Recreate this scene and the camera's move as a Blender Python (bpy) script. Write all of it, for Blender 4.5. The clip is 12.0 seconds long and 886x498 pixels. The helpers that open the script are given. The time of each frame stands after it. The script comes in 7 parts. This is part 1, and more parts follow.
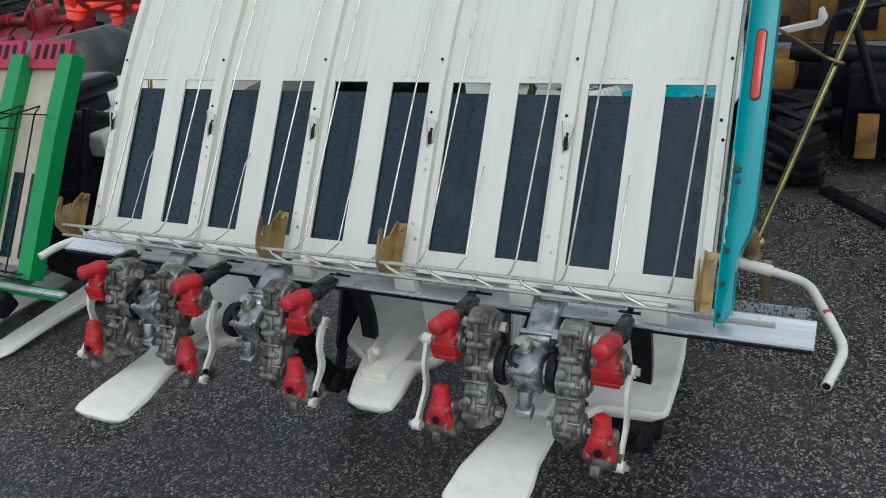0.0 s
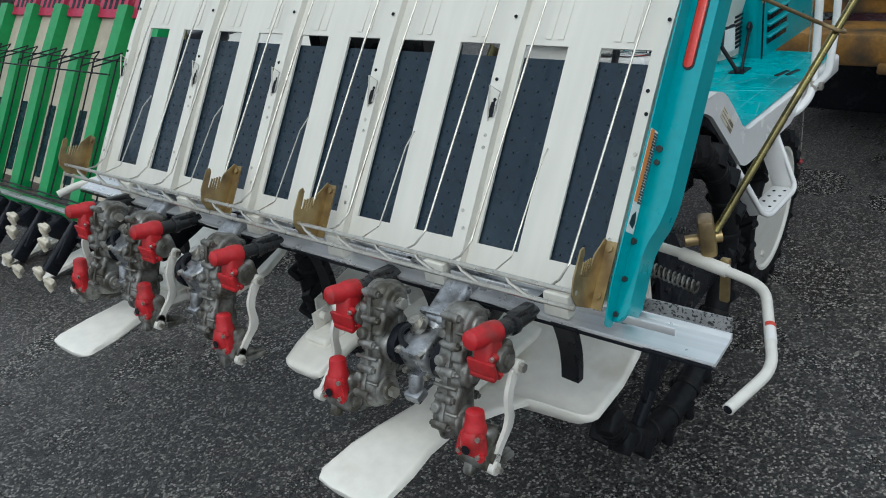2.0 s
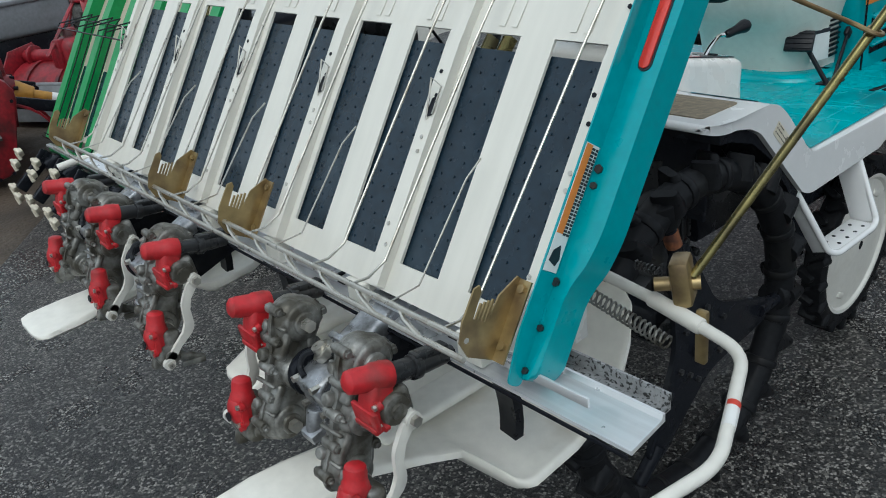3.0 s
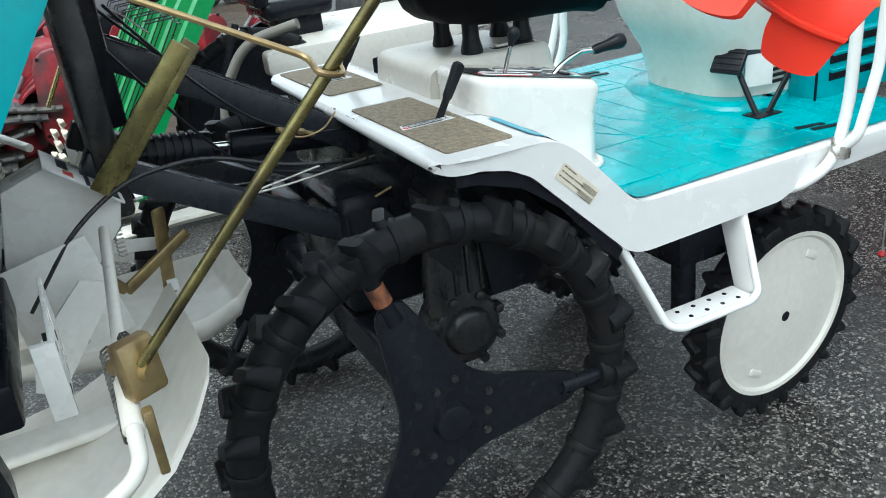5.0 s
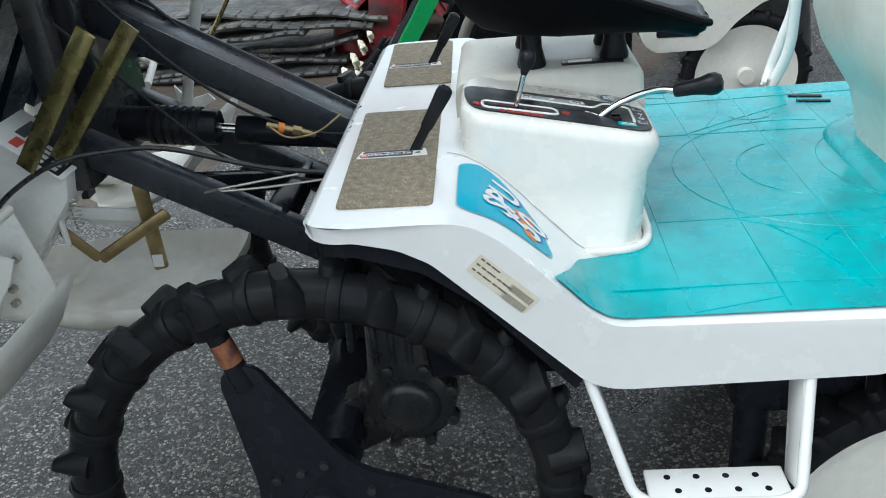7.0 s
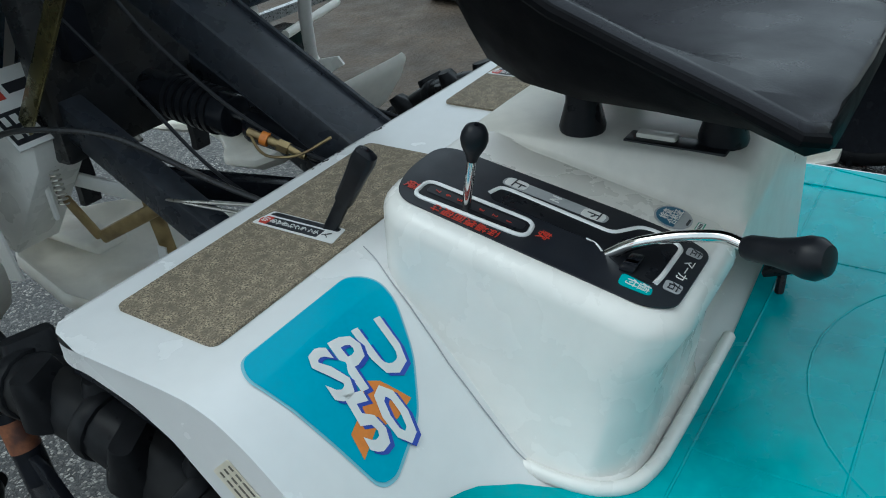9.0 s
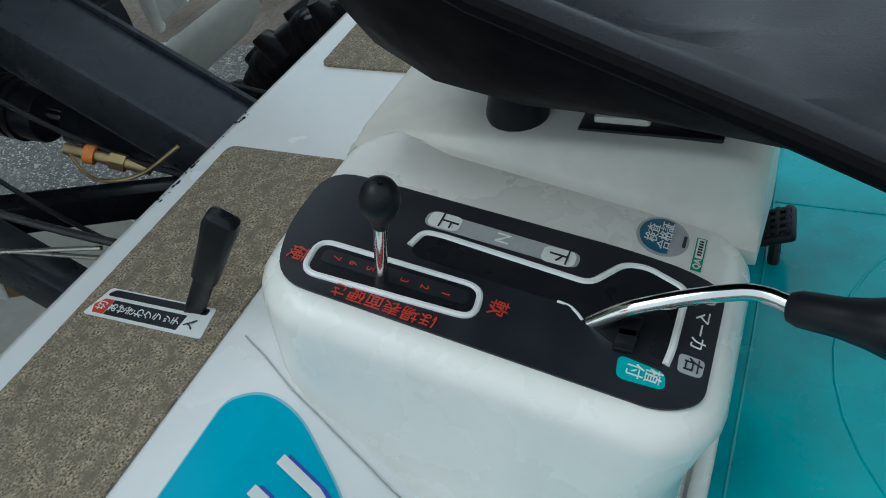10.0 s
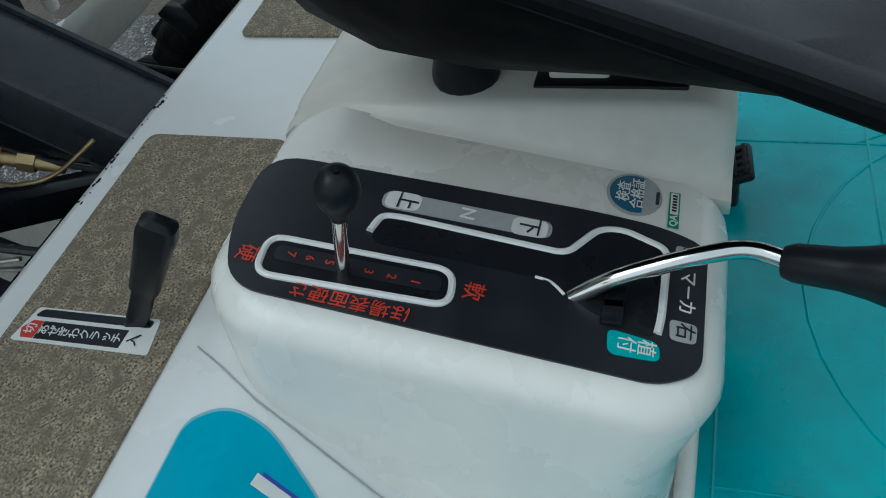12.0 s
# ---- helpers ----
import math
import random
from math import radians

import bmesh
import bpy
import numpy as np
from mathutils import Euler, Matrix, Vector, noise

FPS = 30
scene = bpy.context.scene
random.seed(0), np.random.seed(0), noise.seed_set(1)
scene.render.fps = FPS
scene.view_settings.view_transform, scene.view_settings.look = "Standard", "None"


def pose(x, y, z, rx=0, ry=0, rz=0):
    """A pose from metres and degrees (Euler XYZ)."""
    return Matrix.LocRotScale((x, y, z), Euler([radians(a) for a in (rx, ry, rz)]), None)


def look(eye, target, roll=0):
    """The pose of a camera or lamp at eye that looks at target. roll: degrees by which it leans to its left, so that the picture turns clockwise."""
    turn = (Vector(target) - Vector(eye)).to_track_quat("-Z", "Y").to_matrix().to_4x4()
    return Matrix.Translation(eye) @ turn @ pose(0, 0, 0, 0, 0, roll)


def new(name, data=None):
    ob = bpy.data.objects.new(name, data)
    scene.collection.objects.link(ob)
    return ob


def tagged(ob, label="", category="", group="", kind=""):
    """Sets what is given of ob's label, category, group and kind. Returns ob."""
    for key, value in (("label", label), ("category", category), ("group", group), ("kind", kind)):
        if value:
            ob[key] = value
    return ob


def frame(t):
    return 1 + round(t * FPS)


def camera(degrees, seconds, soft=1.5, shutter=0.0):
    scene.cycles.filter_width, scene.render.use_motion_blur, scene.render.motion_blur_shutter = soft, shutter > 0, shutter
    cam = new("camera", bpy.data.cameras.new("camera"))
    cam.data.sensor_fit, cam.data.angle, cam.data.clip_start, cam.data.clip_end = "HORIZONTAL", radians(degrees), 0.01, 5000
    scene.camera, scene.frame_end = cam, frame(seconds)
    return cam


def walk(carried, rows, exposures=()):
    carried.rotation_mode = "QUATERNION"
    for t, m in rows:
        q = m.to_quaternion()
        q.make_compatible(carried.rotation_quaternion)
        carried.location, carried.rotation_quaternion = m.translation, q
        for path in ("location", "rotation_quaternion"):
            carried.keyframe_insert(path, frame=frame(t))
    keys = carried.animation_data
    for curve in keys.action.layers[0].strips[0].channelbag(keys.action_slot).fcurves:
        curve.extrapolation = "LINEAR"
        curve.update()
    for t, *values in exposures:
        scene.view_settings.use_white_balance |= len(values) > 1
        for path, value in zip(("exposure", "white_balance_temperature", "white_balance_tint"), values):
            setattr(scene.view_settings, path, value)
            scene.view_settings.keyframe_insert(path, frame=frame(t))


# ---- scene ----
cam = camera(56.2, 12.0, soft=1.0)
PATH = [
    (0, (0.235, -1.397, 1.728), (-0.625, 0.2, 0.885), -6.7),
    (0.5, (0.263, -1.381, 1.729), (-0.654, 0.177, 0.873), -7.8),
    (1, (0.33, -1.316, 1.706), (-0.677, 0.181, 0.842), -7.8),
    (1.5, (0.48, -1.181, 1.669), (-0.632, 0.238, 0.804), -8.0),
    (2, (0.617, -1.043, 1.628), (-0.596, 0.293, 0.765), -7.8),
    (2.5, (0.645, -0.845, 1.571), (-0.685, 0.381, 0.717), -7.2),
    (3, (0.694, -0.651, 1.528), (-0.731, 0.473, 0.687), -6.8),
    (3.5, (0.842, -0.423, 1.512), (-0.646, 0.613, 0.668), -6.5),
    (3.7, (0.865, -0.34, 1.505), (-0.648, 0.65, 0.651), -6.2),
    (5.3, (1.001, 0.422, 1.416), (-0.691, 1.091, 0.585), -6.5),
    (5.5, (0.986, 0.521, 1.423), (-0.73, 1.107, 0.579), -6.3),
    (6, (0.982, 0.771, 1.426), (-0.795, 1.12, 0.576), -6.2),
    (6.5, (0.946, 0.998, 1.44), (-0.852, 1.094, 0.569), -6.2),
    (7, (0.782, 1.156, 1.445), (-0.988, 0.982, 0.531), -5.8),
    (7.2, (0.715, 1.217, 1.449), (-1.034, 0.942, 0.518), -5.7),
    (8.8, (0.159, 1.555, 1.397), (-1.317, 0.641, 0.404), -5.9),
    (9, (0.082, 1.571, 1.395), (-1.34, 0.578, 0.399), -5.1),
    (9.5, (-0.067, 1.539, 1.39), (-1.434, 0.627, 0.251), -8.2),
    (10, (-0.18, 1.421, 1.394), (-1.528, 0.676, 0.119), -10.7),
    (10.5, (-0.212, 1.388, 1.385), (-1.538, 0.693, 0.06), -11.9),
    (11, (-0.217, 1.391, 1.383), (-1.521, 0.73, 0.018), -12.5),
    (11.5, (-0.217, 1.389, 1.383), (-1.518, 0.74, 0.009), -12.7),
    (12, (-0.217, 1.381, 1.382), (-1.541, 0.805, -0.003), -12.8),
]
EXPOSURES = [(0.0, -0.14, 6000, 4), (2.5, -0.08, 6000, 3), (3.5, 0.1, 6000, 2), (5.3, 0.95, 6050, 0), (6.0, 0.79, 6050, 1), (7.0, 0.69, 6050, 2), (8.8, 0.12, 5800, -2), (9.5, 0.03, 5800, -3), (12.0, -0.20, 5800, -3)]
walk(cam, [(t, look(eye, target, roll)) for t, eye, target, roll in PATH], EXPOSURES)

# ---- light: a bright overcast sky ----
world = bpy.data.worlds.new("overcast_sky")
scene.world = world
world.use_nodes = True
wn, wl = world.node_tree.nodes, world.node_tree.links
sky = wn.new("ShaderNodeTexSky")
sky.sky_type, sky.sun_disc = "NISHITA", False
sky.sun_elevation, sky.sun_rotation = radians(55), radians(150)
sky.air_density, sky.dust_density, sky.ozone_density = 1.0, 4.0, 1.0
grey = wn.new("ShaderNodeHueSaturation")
grey.inputs["Saturation"].default_value = 0.6
wl.new(sky.outputs[0], grey.inputs["Color"])
haze = wn.new("ShaderNodeMix")       # a thick even cloud layer over the sky
haze.data_type = "RGBA"
haze.inputs[0].default_value, haze.inputs[7].default_value = 0.65, (4.6, 4.8, 5.0, 1)
wl.new(grey.outputs[0], haze.inputs[6])
wl.new(haze.outputs[2], wn["Background"].inputs["Color"])
wn["Background"].inputs["Strength"].default_value = 0.19
sun = new("sun", bpy.data.lights.new("sun", "SUN"))
sun.data.energy, sun.data.angle, sun.data.color = 0.5, radians(40), (1.0, 1.0, 0.99)
sun.matrix_basis = look((0.0, 0.0, 0.0), (-0.35, 0.45, -1.0))
sun.location = (0, -3, 6)


# ---- materials ----
def ramp(nt, fac, stops):
    node = nt.nodes.new("ShaderNodeValToRGB")
    els = node.color_ramp.elements
    els[0].position, els[0].color = stops[0][0], (*stops[0][1], 1)
    els[1].position, els[1].color = stops[-1][0], (*stops[-1][1], 1)
    for pos, col in stops[1:-1]:
        els.new(pos).color = (*col, 1)
    nt.links.new(fac, node.inputs[0])
    return node.outputs[0]


def grain(nt, scale, detail=4.0, stretch=(1, 1, 1)):
    co = nt.nodes.new("ShaderNodeTexCoord")
    mp = nt.nodes.new("ShaderNodeMapping")
    mp.inputs["Scale"].default_value = stretch
    nt.links.new(co.outputs["Object"], mp.inputs[0])
    nz = nt.nodes.new("ShaderNodeTexNoise")
    nz.inputs["Scale"].default_value, nz.inputs["Detail"].default_value = scale, detail
    nt.links.new(mp.outputs[0], nz.inputs["Vector"])
    return nz.outputs["Fac"]


def mixed(nt, fac, a, b, mode="MIX"):
    m = nt.nodes.new("ShaderNodeMix")
    m.data_type, m.blend_type = "RGBA", mode
    for sock, v in ((m.inputs[0], fac), (m.inputs[6], a), (m.inputs[7], b)):
        if isinstance(v, (int, float)):
            sock.default_value = v
        elif isinstance(v, tuple):
            sock.default_value = (*v, 1)
        else:
            nt.links.new(v, sock)
    return m.outputs[2]


def surface(name, base, dirt=None, dirt_at=(0.55, 0.75), dirt_scale=9.0, rough=0.4, rough_dirt=0.15, metal=0.0, fine=180.0,
            vary=0.12, bump=0.15, bump_scale=160.0, bump_depth=0.0006, coat=0.0, stretch=(1, 1, 1), spec=0.5):
    """A paint, plastic, metal or rubber: a base colour, fine grain, and dirt or wear in patches."""
    m = bpy.data.materials.new(name)
    m.use_nodes = True
    nt = m.node_tree
    b = nt.nodes["Principled BSDF"]
    lo, hi = tuple(c * (1 - vary) for c in base), tuple(min(1, c * (1 + vary)) for c in base)
    col = ramp(nt, grain(nt, fine, 3.0, stretch), [(0.3, lo), (0.7, hi)])
    if dirt:
        patch = ramp(nt, grain(nt, dirt_scale, 7.0), [(dirt_at[0], (0, 0, 0)), (dirt_at[1], (1, 1, 1))])
        col = mixed(nt, patch, col, dirt)
    nt.links.new(col, b.inputs["Base Color"])
    rr = ramp(nt, grain(nt, dirt_scale * 2.3, 5.0), [(0.3, (rough - rough_dirt * 0.5,) * 3), (0.7, (rough + rough_dirt * 0.5,) * 3)])
    nt.links.new(rr, b.inputs["Roughness"])
    b.inputs["Metallic"].default_value = metal
    b.inputs["Specular IOR Level"].default_value = spec
    b.inputs["Coat Weight"].default_value = coat
    b.inputs["Coat Roughness"].default_value = 0.12
    if bump > 0:
        bn = nt.nodes.new("ShaderNodeBump")
        bn.inputs["Strength"].default_value, bn.inputs["Distance"].default_value = bump, bump_depth
        nt.links.new(grain(nt, bump_scale, 3.0, stretch), bn.inputs["Height"])
        nt.links.new(bn.outputs[0], b.inputs["Normal"])
    return m


def wet_asphalt():
    m = bpy.data.materials.new("wet_asphalt")
    m.use_nodes = True
    nt = m.node_tree
    b = nt.nodes["Principled BSDF"]
    co = nt.nodes.new("ShaderNodeTexCoord")

    def cells(scale, feature="F1", out="Distance"):
        v = nt.nodes.new("ShaderNodeTexVoronoi")
        v.feature = feature
        v.inputs["Scale"].default_value = scale
        nt.links.new(co.outputs["Object"], v.inputs["Vector"])
        return v.outputs[out]

    stone = ramp(nt, cells(125.0, out="Color"), [(0.15, (0.020, 0.020, 0.021)), (0.42, (0.050, 0.049, 0.048)), (0.62, (0.125, 0.120, 0.112)), (0.80, (0.40, 0.385, 0.355))])
    gap = ramp(nt, cells(125.0, "DISTANCE_TO_EDGE"), [(0.02, (0.0, 0.0, 0.0)), (0.12, (1, 1, 1))])
    col = mixed(nt, gap, (0.018, 0.017, 0.017), stone)
    small = ramp(nt, cells(300.0, out="Color"), [(0.0, (0.45, 0.45, 0.45)), (1.0, (1.35, 1.33, 1.3))])
    col = mixed(nt, 0.7, col, small, "MULTIPLY")
    broad = ramp(nt, grain(nt, 0.9, 6.0), [(0.3, (0.62, 0.62, 0.64)), (0.7, (1.08, 1.06, 1.03))])
    col = mixed(nt, 1.0, col, broad, "MULTIPLY")
    nt.links.new(col, b.inputs["Base Color"])
    wet = ramp(nt, grain(nt, 1.6, 6.0), [(0.35, (0.16,) * 3), (0.62, (0.42,) * 3)])
    nt.links.new(wet, b.inputs["Roughness"])
    bn = nt.nodes.new("ShaderNodeBump")
    bn.inputs["Strength"].default_value, bn.inputs["Distance"].default_value = 0.8, 0.004
    add = nt.nodes.new("ShaderNodeMath")
    add.operation = "ADD"
    nt.links.new(gap, add.inputs[0])
    nt.links.new(cells(125.0, out="Color"), add.inputs[1])
    nt.links.new(add.outputs[0], bn.inputs["Height"])
    nt.links.new(bn.outputs[0], b.inputs["Normal"])
    return m


ASPHALT = wet_asphalt()
WHITE = surface("ivory_painted_steel", (0.80, 0.79, 0.75), (0.60, 0.56, 0.47), (0.66, 0.92), 7.0, 0.30, 0.16, fine=60, vary=0.03, bump=0.05)
TRAYW = surface("ivory_tray_plastic", (0.70, 0.68, 0.61), (0.55, 0.51, 0.42), (0.62, 0.95), 5.0, 0.42, 0.2, fine=45, vary=0.035, bump=0.06, stretch=(1, 0.12, 0.12))
SHELL = surface("glossy_white_shell", (0.78, 0.78, 0.77), (0.73, 0.72, 0.69), (0.68, 0.95), 6.0, 0.24, 0.1, fine=40, vary=0.015, bump=0.03, coat=0.4)
CONSOLE = surface("warm_white_plastic", (0.79, 0.772, 0.728), (0.71, 0.69, 0.64), (0.62, 0.95), 7.0, 0.27, 0.12, fine=45, vary=0.02, bump=0.05, coat=0.3)
CREAM = surface("aged_cream_plastic", (0.68, 0.66, 0.60), (0.50, 0.44, 0.35), (0.6, 0.95), 5.0, 0.36, 0.2, fine=50, vary=0.04, bump=0.08)
FLOATW = surface("scuffed_cream_float", (0.80, 0.775, 0.70), (0.56, 0.50, 0.40), (0.58, 0.88), 8.0, 0.42, 0.2, fine=35, vary=0.05, bump=0.12, bump_scale=60)
TEAL = surface("teal_paint", (0.0, 0.30, 0.34), (0.02, 0.22, 0.24), (0.6, 0.9), 7.0, 0.33, 0.15, fine=70, vary=0.06, bump=0.05, coat=0.2)
FLOOR_TEAL = surface("teal_rubber_mat", (0.003, 0.37, 0.41), (0.012, 0.19, 0.22), (0.5, 0.76), 6.0, 0.24, 0.22, fine=30, vary=0.09, bump=0.3, bump_scale=26, bump_depth=0.0025)
RED = surface("red_rubber_cap", (0.47, 0.016, 0.022), (0.20, 0.025, 0.022), (0.52, 0.75), 24.0, 0.42, 0.25, fine=90, vary=0.12, bump=0.3)
CAST = surface("muddy_cast_aluminium", (0.26, 0.258, 0.24), (0.085, 0.078, 0.062), (0.40, 0.60), 26.0, 0.42, 0.3, metal=0.45, fine=70, vary=0.25, bump=0.7, bump_scale=110, bump_depth=0.002)
BRIGHT = surface("bright_aluminium_casting", (0.40, 0.41, 0.43), (0.13, 0.13, 0.125), (0.48, 0.68), 26.0, 0.34, 0.25, metal=0.8, fine=80, vary=0.2, bump=0.5, bump_scale=90)
ALU = surface("brushed_aluminium_rail", (0.72, 0.73, 0.74), (0.40, 0.39, 0.37), (0.58, 0.8), 9.0, 0.33, 0.2, metal=0.6, fine=30, vary=0.1, bump=0.08, stretch=(0.08, 3, 3))
ZINC = surface("yellow_zinc_plate", (0.36, 0.27, 0.13), (0.20, 0.14, 0.08), (0.45, 0.7), 20.0, 0.38, 0.2, metal=0.75, fine=50, vary=0.15, bump=0.1)
OLIVE = surface("olive_zinc_rod", (0.22, 0.19, 0.075), (0.10, 0.085, 0.045), (0.45, 0.7), 12.0, 0.26, 0.2, metal=0.8, fine=40, vary=0.2, bump=0.1)
GRIMY = surface("grimy_grey_channel", (0.30, 0.30, 0.30), (0.03, 0.03, 0.03), (0.54, 0.60), 190.0, 0.5, 0.2, metal=0.3, fine=60, vary=0.2, bump=0.3)
STEEL = surface("galvanised_steel", (0.52, 0.50, 0.45), (0.3, 0.26, 0.2), (0.55, 0.75), 30.0, 0.34, 0.2, metal=0.85, fine=90, vary=0.1, bump=0.1)
BELT = surface("dark_rubber_belt", (0.009, 0.022, 0.036), (0.028, 0.048, 0.064), (0.55, 0.85), 10.0, 0.26, 0.22, fine=60, vary=0.2, bump=0.35, bump_scale=30, bump_depth=0.003, spec=0.4)
BLACK = surface("black_plastic", (0.011, 0.012, 0.015), (0.022, 0.022, 0.024), (0.55, 0.8), 14.0, 0.34, 0.2, fine=90, vary=0.15, bump=0.15, spec=0.2)
RUBBER = surface("black_tyre_rubber", (0.0115, 0.0120, 0.0135), (0.020, 0.019, 0.017), (0.55, 0.8), 9.0, 0.36, 0.25, fine=60, vary=0.25, bump=0.35, bump_scale=80, spec=0.11)
FRAME = surface("black_painted_frame", (0.0112, 0.0125, 0.0165), (0.026, 0.024, 0.021), (0.62, 0.82), 9.0, 0.22, 0.2, fine=60, vary=0.2, bump=0.2, bump_scale=70, spec=0.14)
SLATE = surface("slate_black_link_paint", (0.026, 0.030, 0.038), (0.055, 0.050, 0.045), (0.60, 0.82), 11.0, 0.30, 0.2, fine=60, vary=0.2, bump=0.2, bump_scale=70, spec=0.3)
SEATV = surface("black_vinyl_seat", (0.012, 0.012, 0.016), (0.030, 0.030, 0.036), (0.5, 0.85), 5.0, 0.30, 0.2, fine=300, vary=0.15, bump=0.4, bump_scale=500, bump_depth=0.0004, spec=0.24)
# black seat shell and piping, with the shade under the seat darkened into the colour
SEATK = surface("shaded_black_seat_shell", (0.004, 0.004, 0.005), (0.010, 0.010, 0.011), (0.55, 0.8), 9.0, 0.6, 0.2, fine=200, vary=0.2, bump=0.3, bump_scale=300, spec=0.06)
CHROME = surface("chromed_rod", (0.72, 0.71, 0.69), (0.35, 0.3, 0.25), (0.62, 0.8), 40.0, 0.12, 0.08, metal=1.0, fine=60, vary=0.04, bump=0.0)
GRIT = surface("sandy_grip_tape", (0.262, 0.214, 0.146), (0.150, 0.122, 0.086), (0.34, 0.70), 75.0, 0.72, 0.2, fine=520, vary=1.15, bump=0.4, bump_scale=560, bump_depth=0.0009)
ORANGE = surface("orange_red_plastic", (0.90, 0.045, 0.020), (0.80, 0.045, 0.02), (0.5, 0.9), 6.0, 0.36, 0.12, fine=20, vary=0.04, bump=0.05)
glow = ORANGE.node_tree.nodes["Principled BSDF"]
glow.inputs["Subsurface Weight"].default_value, glow.inputs["Subsurface Scale"].default_value = 0.35, 0.01
glow.inputs["Subsurface Radius"].default_value = (1.0, 0.15, 0.05)
GREENP = surface("green_painted_steel", (0.01, 0.27, 0.07), (0.02, 0.15, 0.05), (0.6, 0.9), 8.0, 0.4, 0.2, fine=50, vary=0.08, bump=0.08)
PINK = surface("crimson_plastic", (0.42, 0.02, 0.07), (0.25, 0.02, 0.05), (0.5, 0.9), 10.0, 0.45, 0.2, fine=50, vary=0.1, bump=0.1)
REDP = surface("faded_red_paint", (0.25, 0.010, 0.018), (0.05, 0.014, 0.014), (0.46, 0.66), 7.0, 0.42, 0.2, fine=40, vary=0.25, bump=0.1)
YELLOWP = surface("ochre_yellow_paint", (0.42, 0.21, 0.03), (0.16, 0.1, 0.04), (0.5, 0.75), 4.0, 0.5, 0.2, fine=30, vary=0.15, bump=0.1)
DECAL_W = surface("white_label", (0.74, 0.74, 0.72), (0.55, 0.54, 0.5), (0.6, 0.9), 12.0, 0.4, 0.1, fine=40, vary=0.03, bump=0.0)
DECAL_K = surface("black_label", (0.014, 0.016, 0.022), (0.03, 0.03, 0.035), (0.5, 0.9), 12.0, 0.4, 0.2, fine=60, vary=0.1, bump=0.05)
DECAL_R = surface("red_label", (0.55, 0.05, 0.03), rough=0.4, vary=0.05, bump=0.0)
DECAL_O = surface("orange_label", (0.72, 0.22, 0.03), rough=0.4, vary=0.05, bump=0.0)
DECAL_B = surface("sky_blue_label", (0.0, 0.36, 0.52), rough=0.35, vary=0.03, bump=0.0)
DECAL_N = surface("blue_label", (0.03, 0.07, 0.42), rough=0.35, vary=0.03, bump=0.0)
DECAL_G = surface("green_label", (0.0, 0.25, 0.14), rough=0.4, vary=0.03, bump=0.0)
DECAL_T = surface("turquoise_label", (0.0, 0.40, 0.42), rough=0.4, vary=0.03, bump=0.0)
DECAL_S = surface("silver_label", (0.36, 0.37, 0.38), rough=0.4, vary=0.05, bump=0.0)
DECAL_D = surface("deep_blue_label", (0.01, 0.11, 0.2), rough=0.4, vary=0.05, bump=0.0)
RUST = surface("bare_rusty_steel", (0.24, 0.085, 0.035), (0.08, 0.03, 0.02), (0.45, 0.6), 30.0, rough=0.6, vary=0.2, bump=0.3)
GEARK = surface("dark_grey_casting", (0.020, 0.021, 0.023), (0.045, 0.042, 0.038), (0.5, 0.75), 14.0, 0.30, 0.2, fine=60, vary=0.2, bump=0.35, bump_scale=120, spec=0.45)
REFLECTOR = surface("red_reflector", (0.62, 0.035, 0.02), rough=0.18, vary=0.08, bump=0.3, bump_scale=700, coat=0.6)


# ---- mesh helpers ----
def finish(bm, angle=38.0):
    bmesh.ops.recalc_face_normals(bm, faces=bm.faces)
    lim = radians(angle)
    for f in bm.faces:
        f.smooth = True
    for e in bm.edges:
        e.smooth = len(e.link_faces) == 2 and e.calc_face_angle(0.0) < lim
    return bm


def part(name, bm, material, parent=None, label="", angle=38.0):
    """Links a bmesh, in world places, as one mesh under a thing or a part."""
    finish(bm, angle)
    me = bpy.data.meshes.new(name)
    bm.to_mesh(me)
    bm.free()
    for mt in material if isinstance(material, (list, tuple)) else (material,):
        me.materials.append(mt)
    ob = new(name, me)
    if parent is not None:
        ob.parent = parent
        if parent.parent is None:
            ob.matrix_parent_inverse = parent.matrix_basis.inverted()
    if label:
        ob["label"] = label
    return ob


def thing(name, at, label, category, group="", kind=""):
    ob = new(name)
    ob.empty_display_size = 0.05
    ob.location = at
    return tagged(ob, label, category, group, kind)


def merge(bm, other):
    me = bpy.data.meshes.new("tmp")
    other.to_mesh(me)
    other.free()
    bm.from_mesh(me)
    bpy.data.meshes.remove(me)
    return bm


def box(size, at=(0, 0, 0), rot=(0, 0, 0), bevel=0.0, seg=2, m=None):
    bm = bmesh.new()
    bmesh.ops.create_cube(bm, size=1.0)
    bmesh.ops.scale(bm, vec=size, verts=bm.verts)
    if bevel > 0:
        bmesh.ops.bevel(bm, geom=bm.edges[:], offset=bevel, segments=seg, affect="EDGES", profile=0.5)
    bm.transform((m or Matrix()) @ pose(*at, *rot))
    return bm


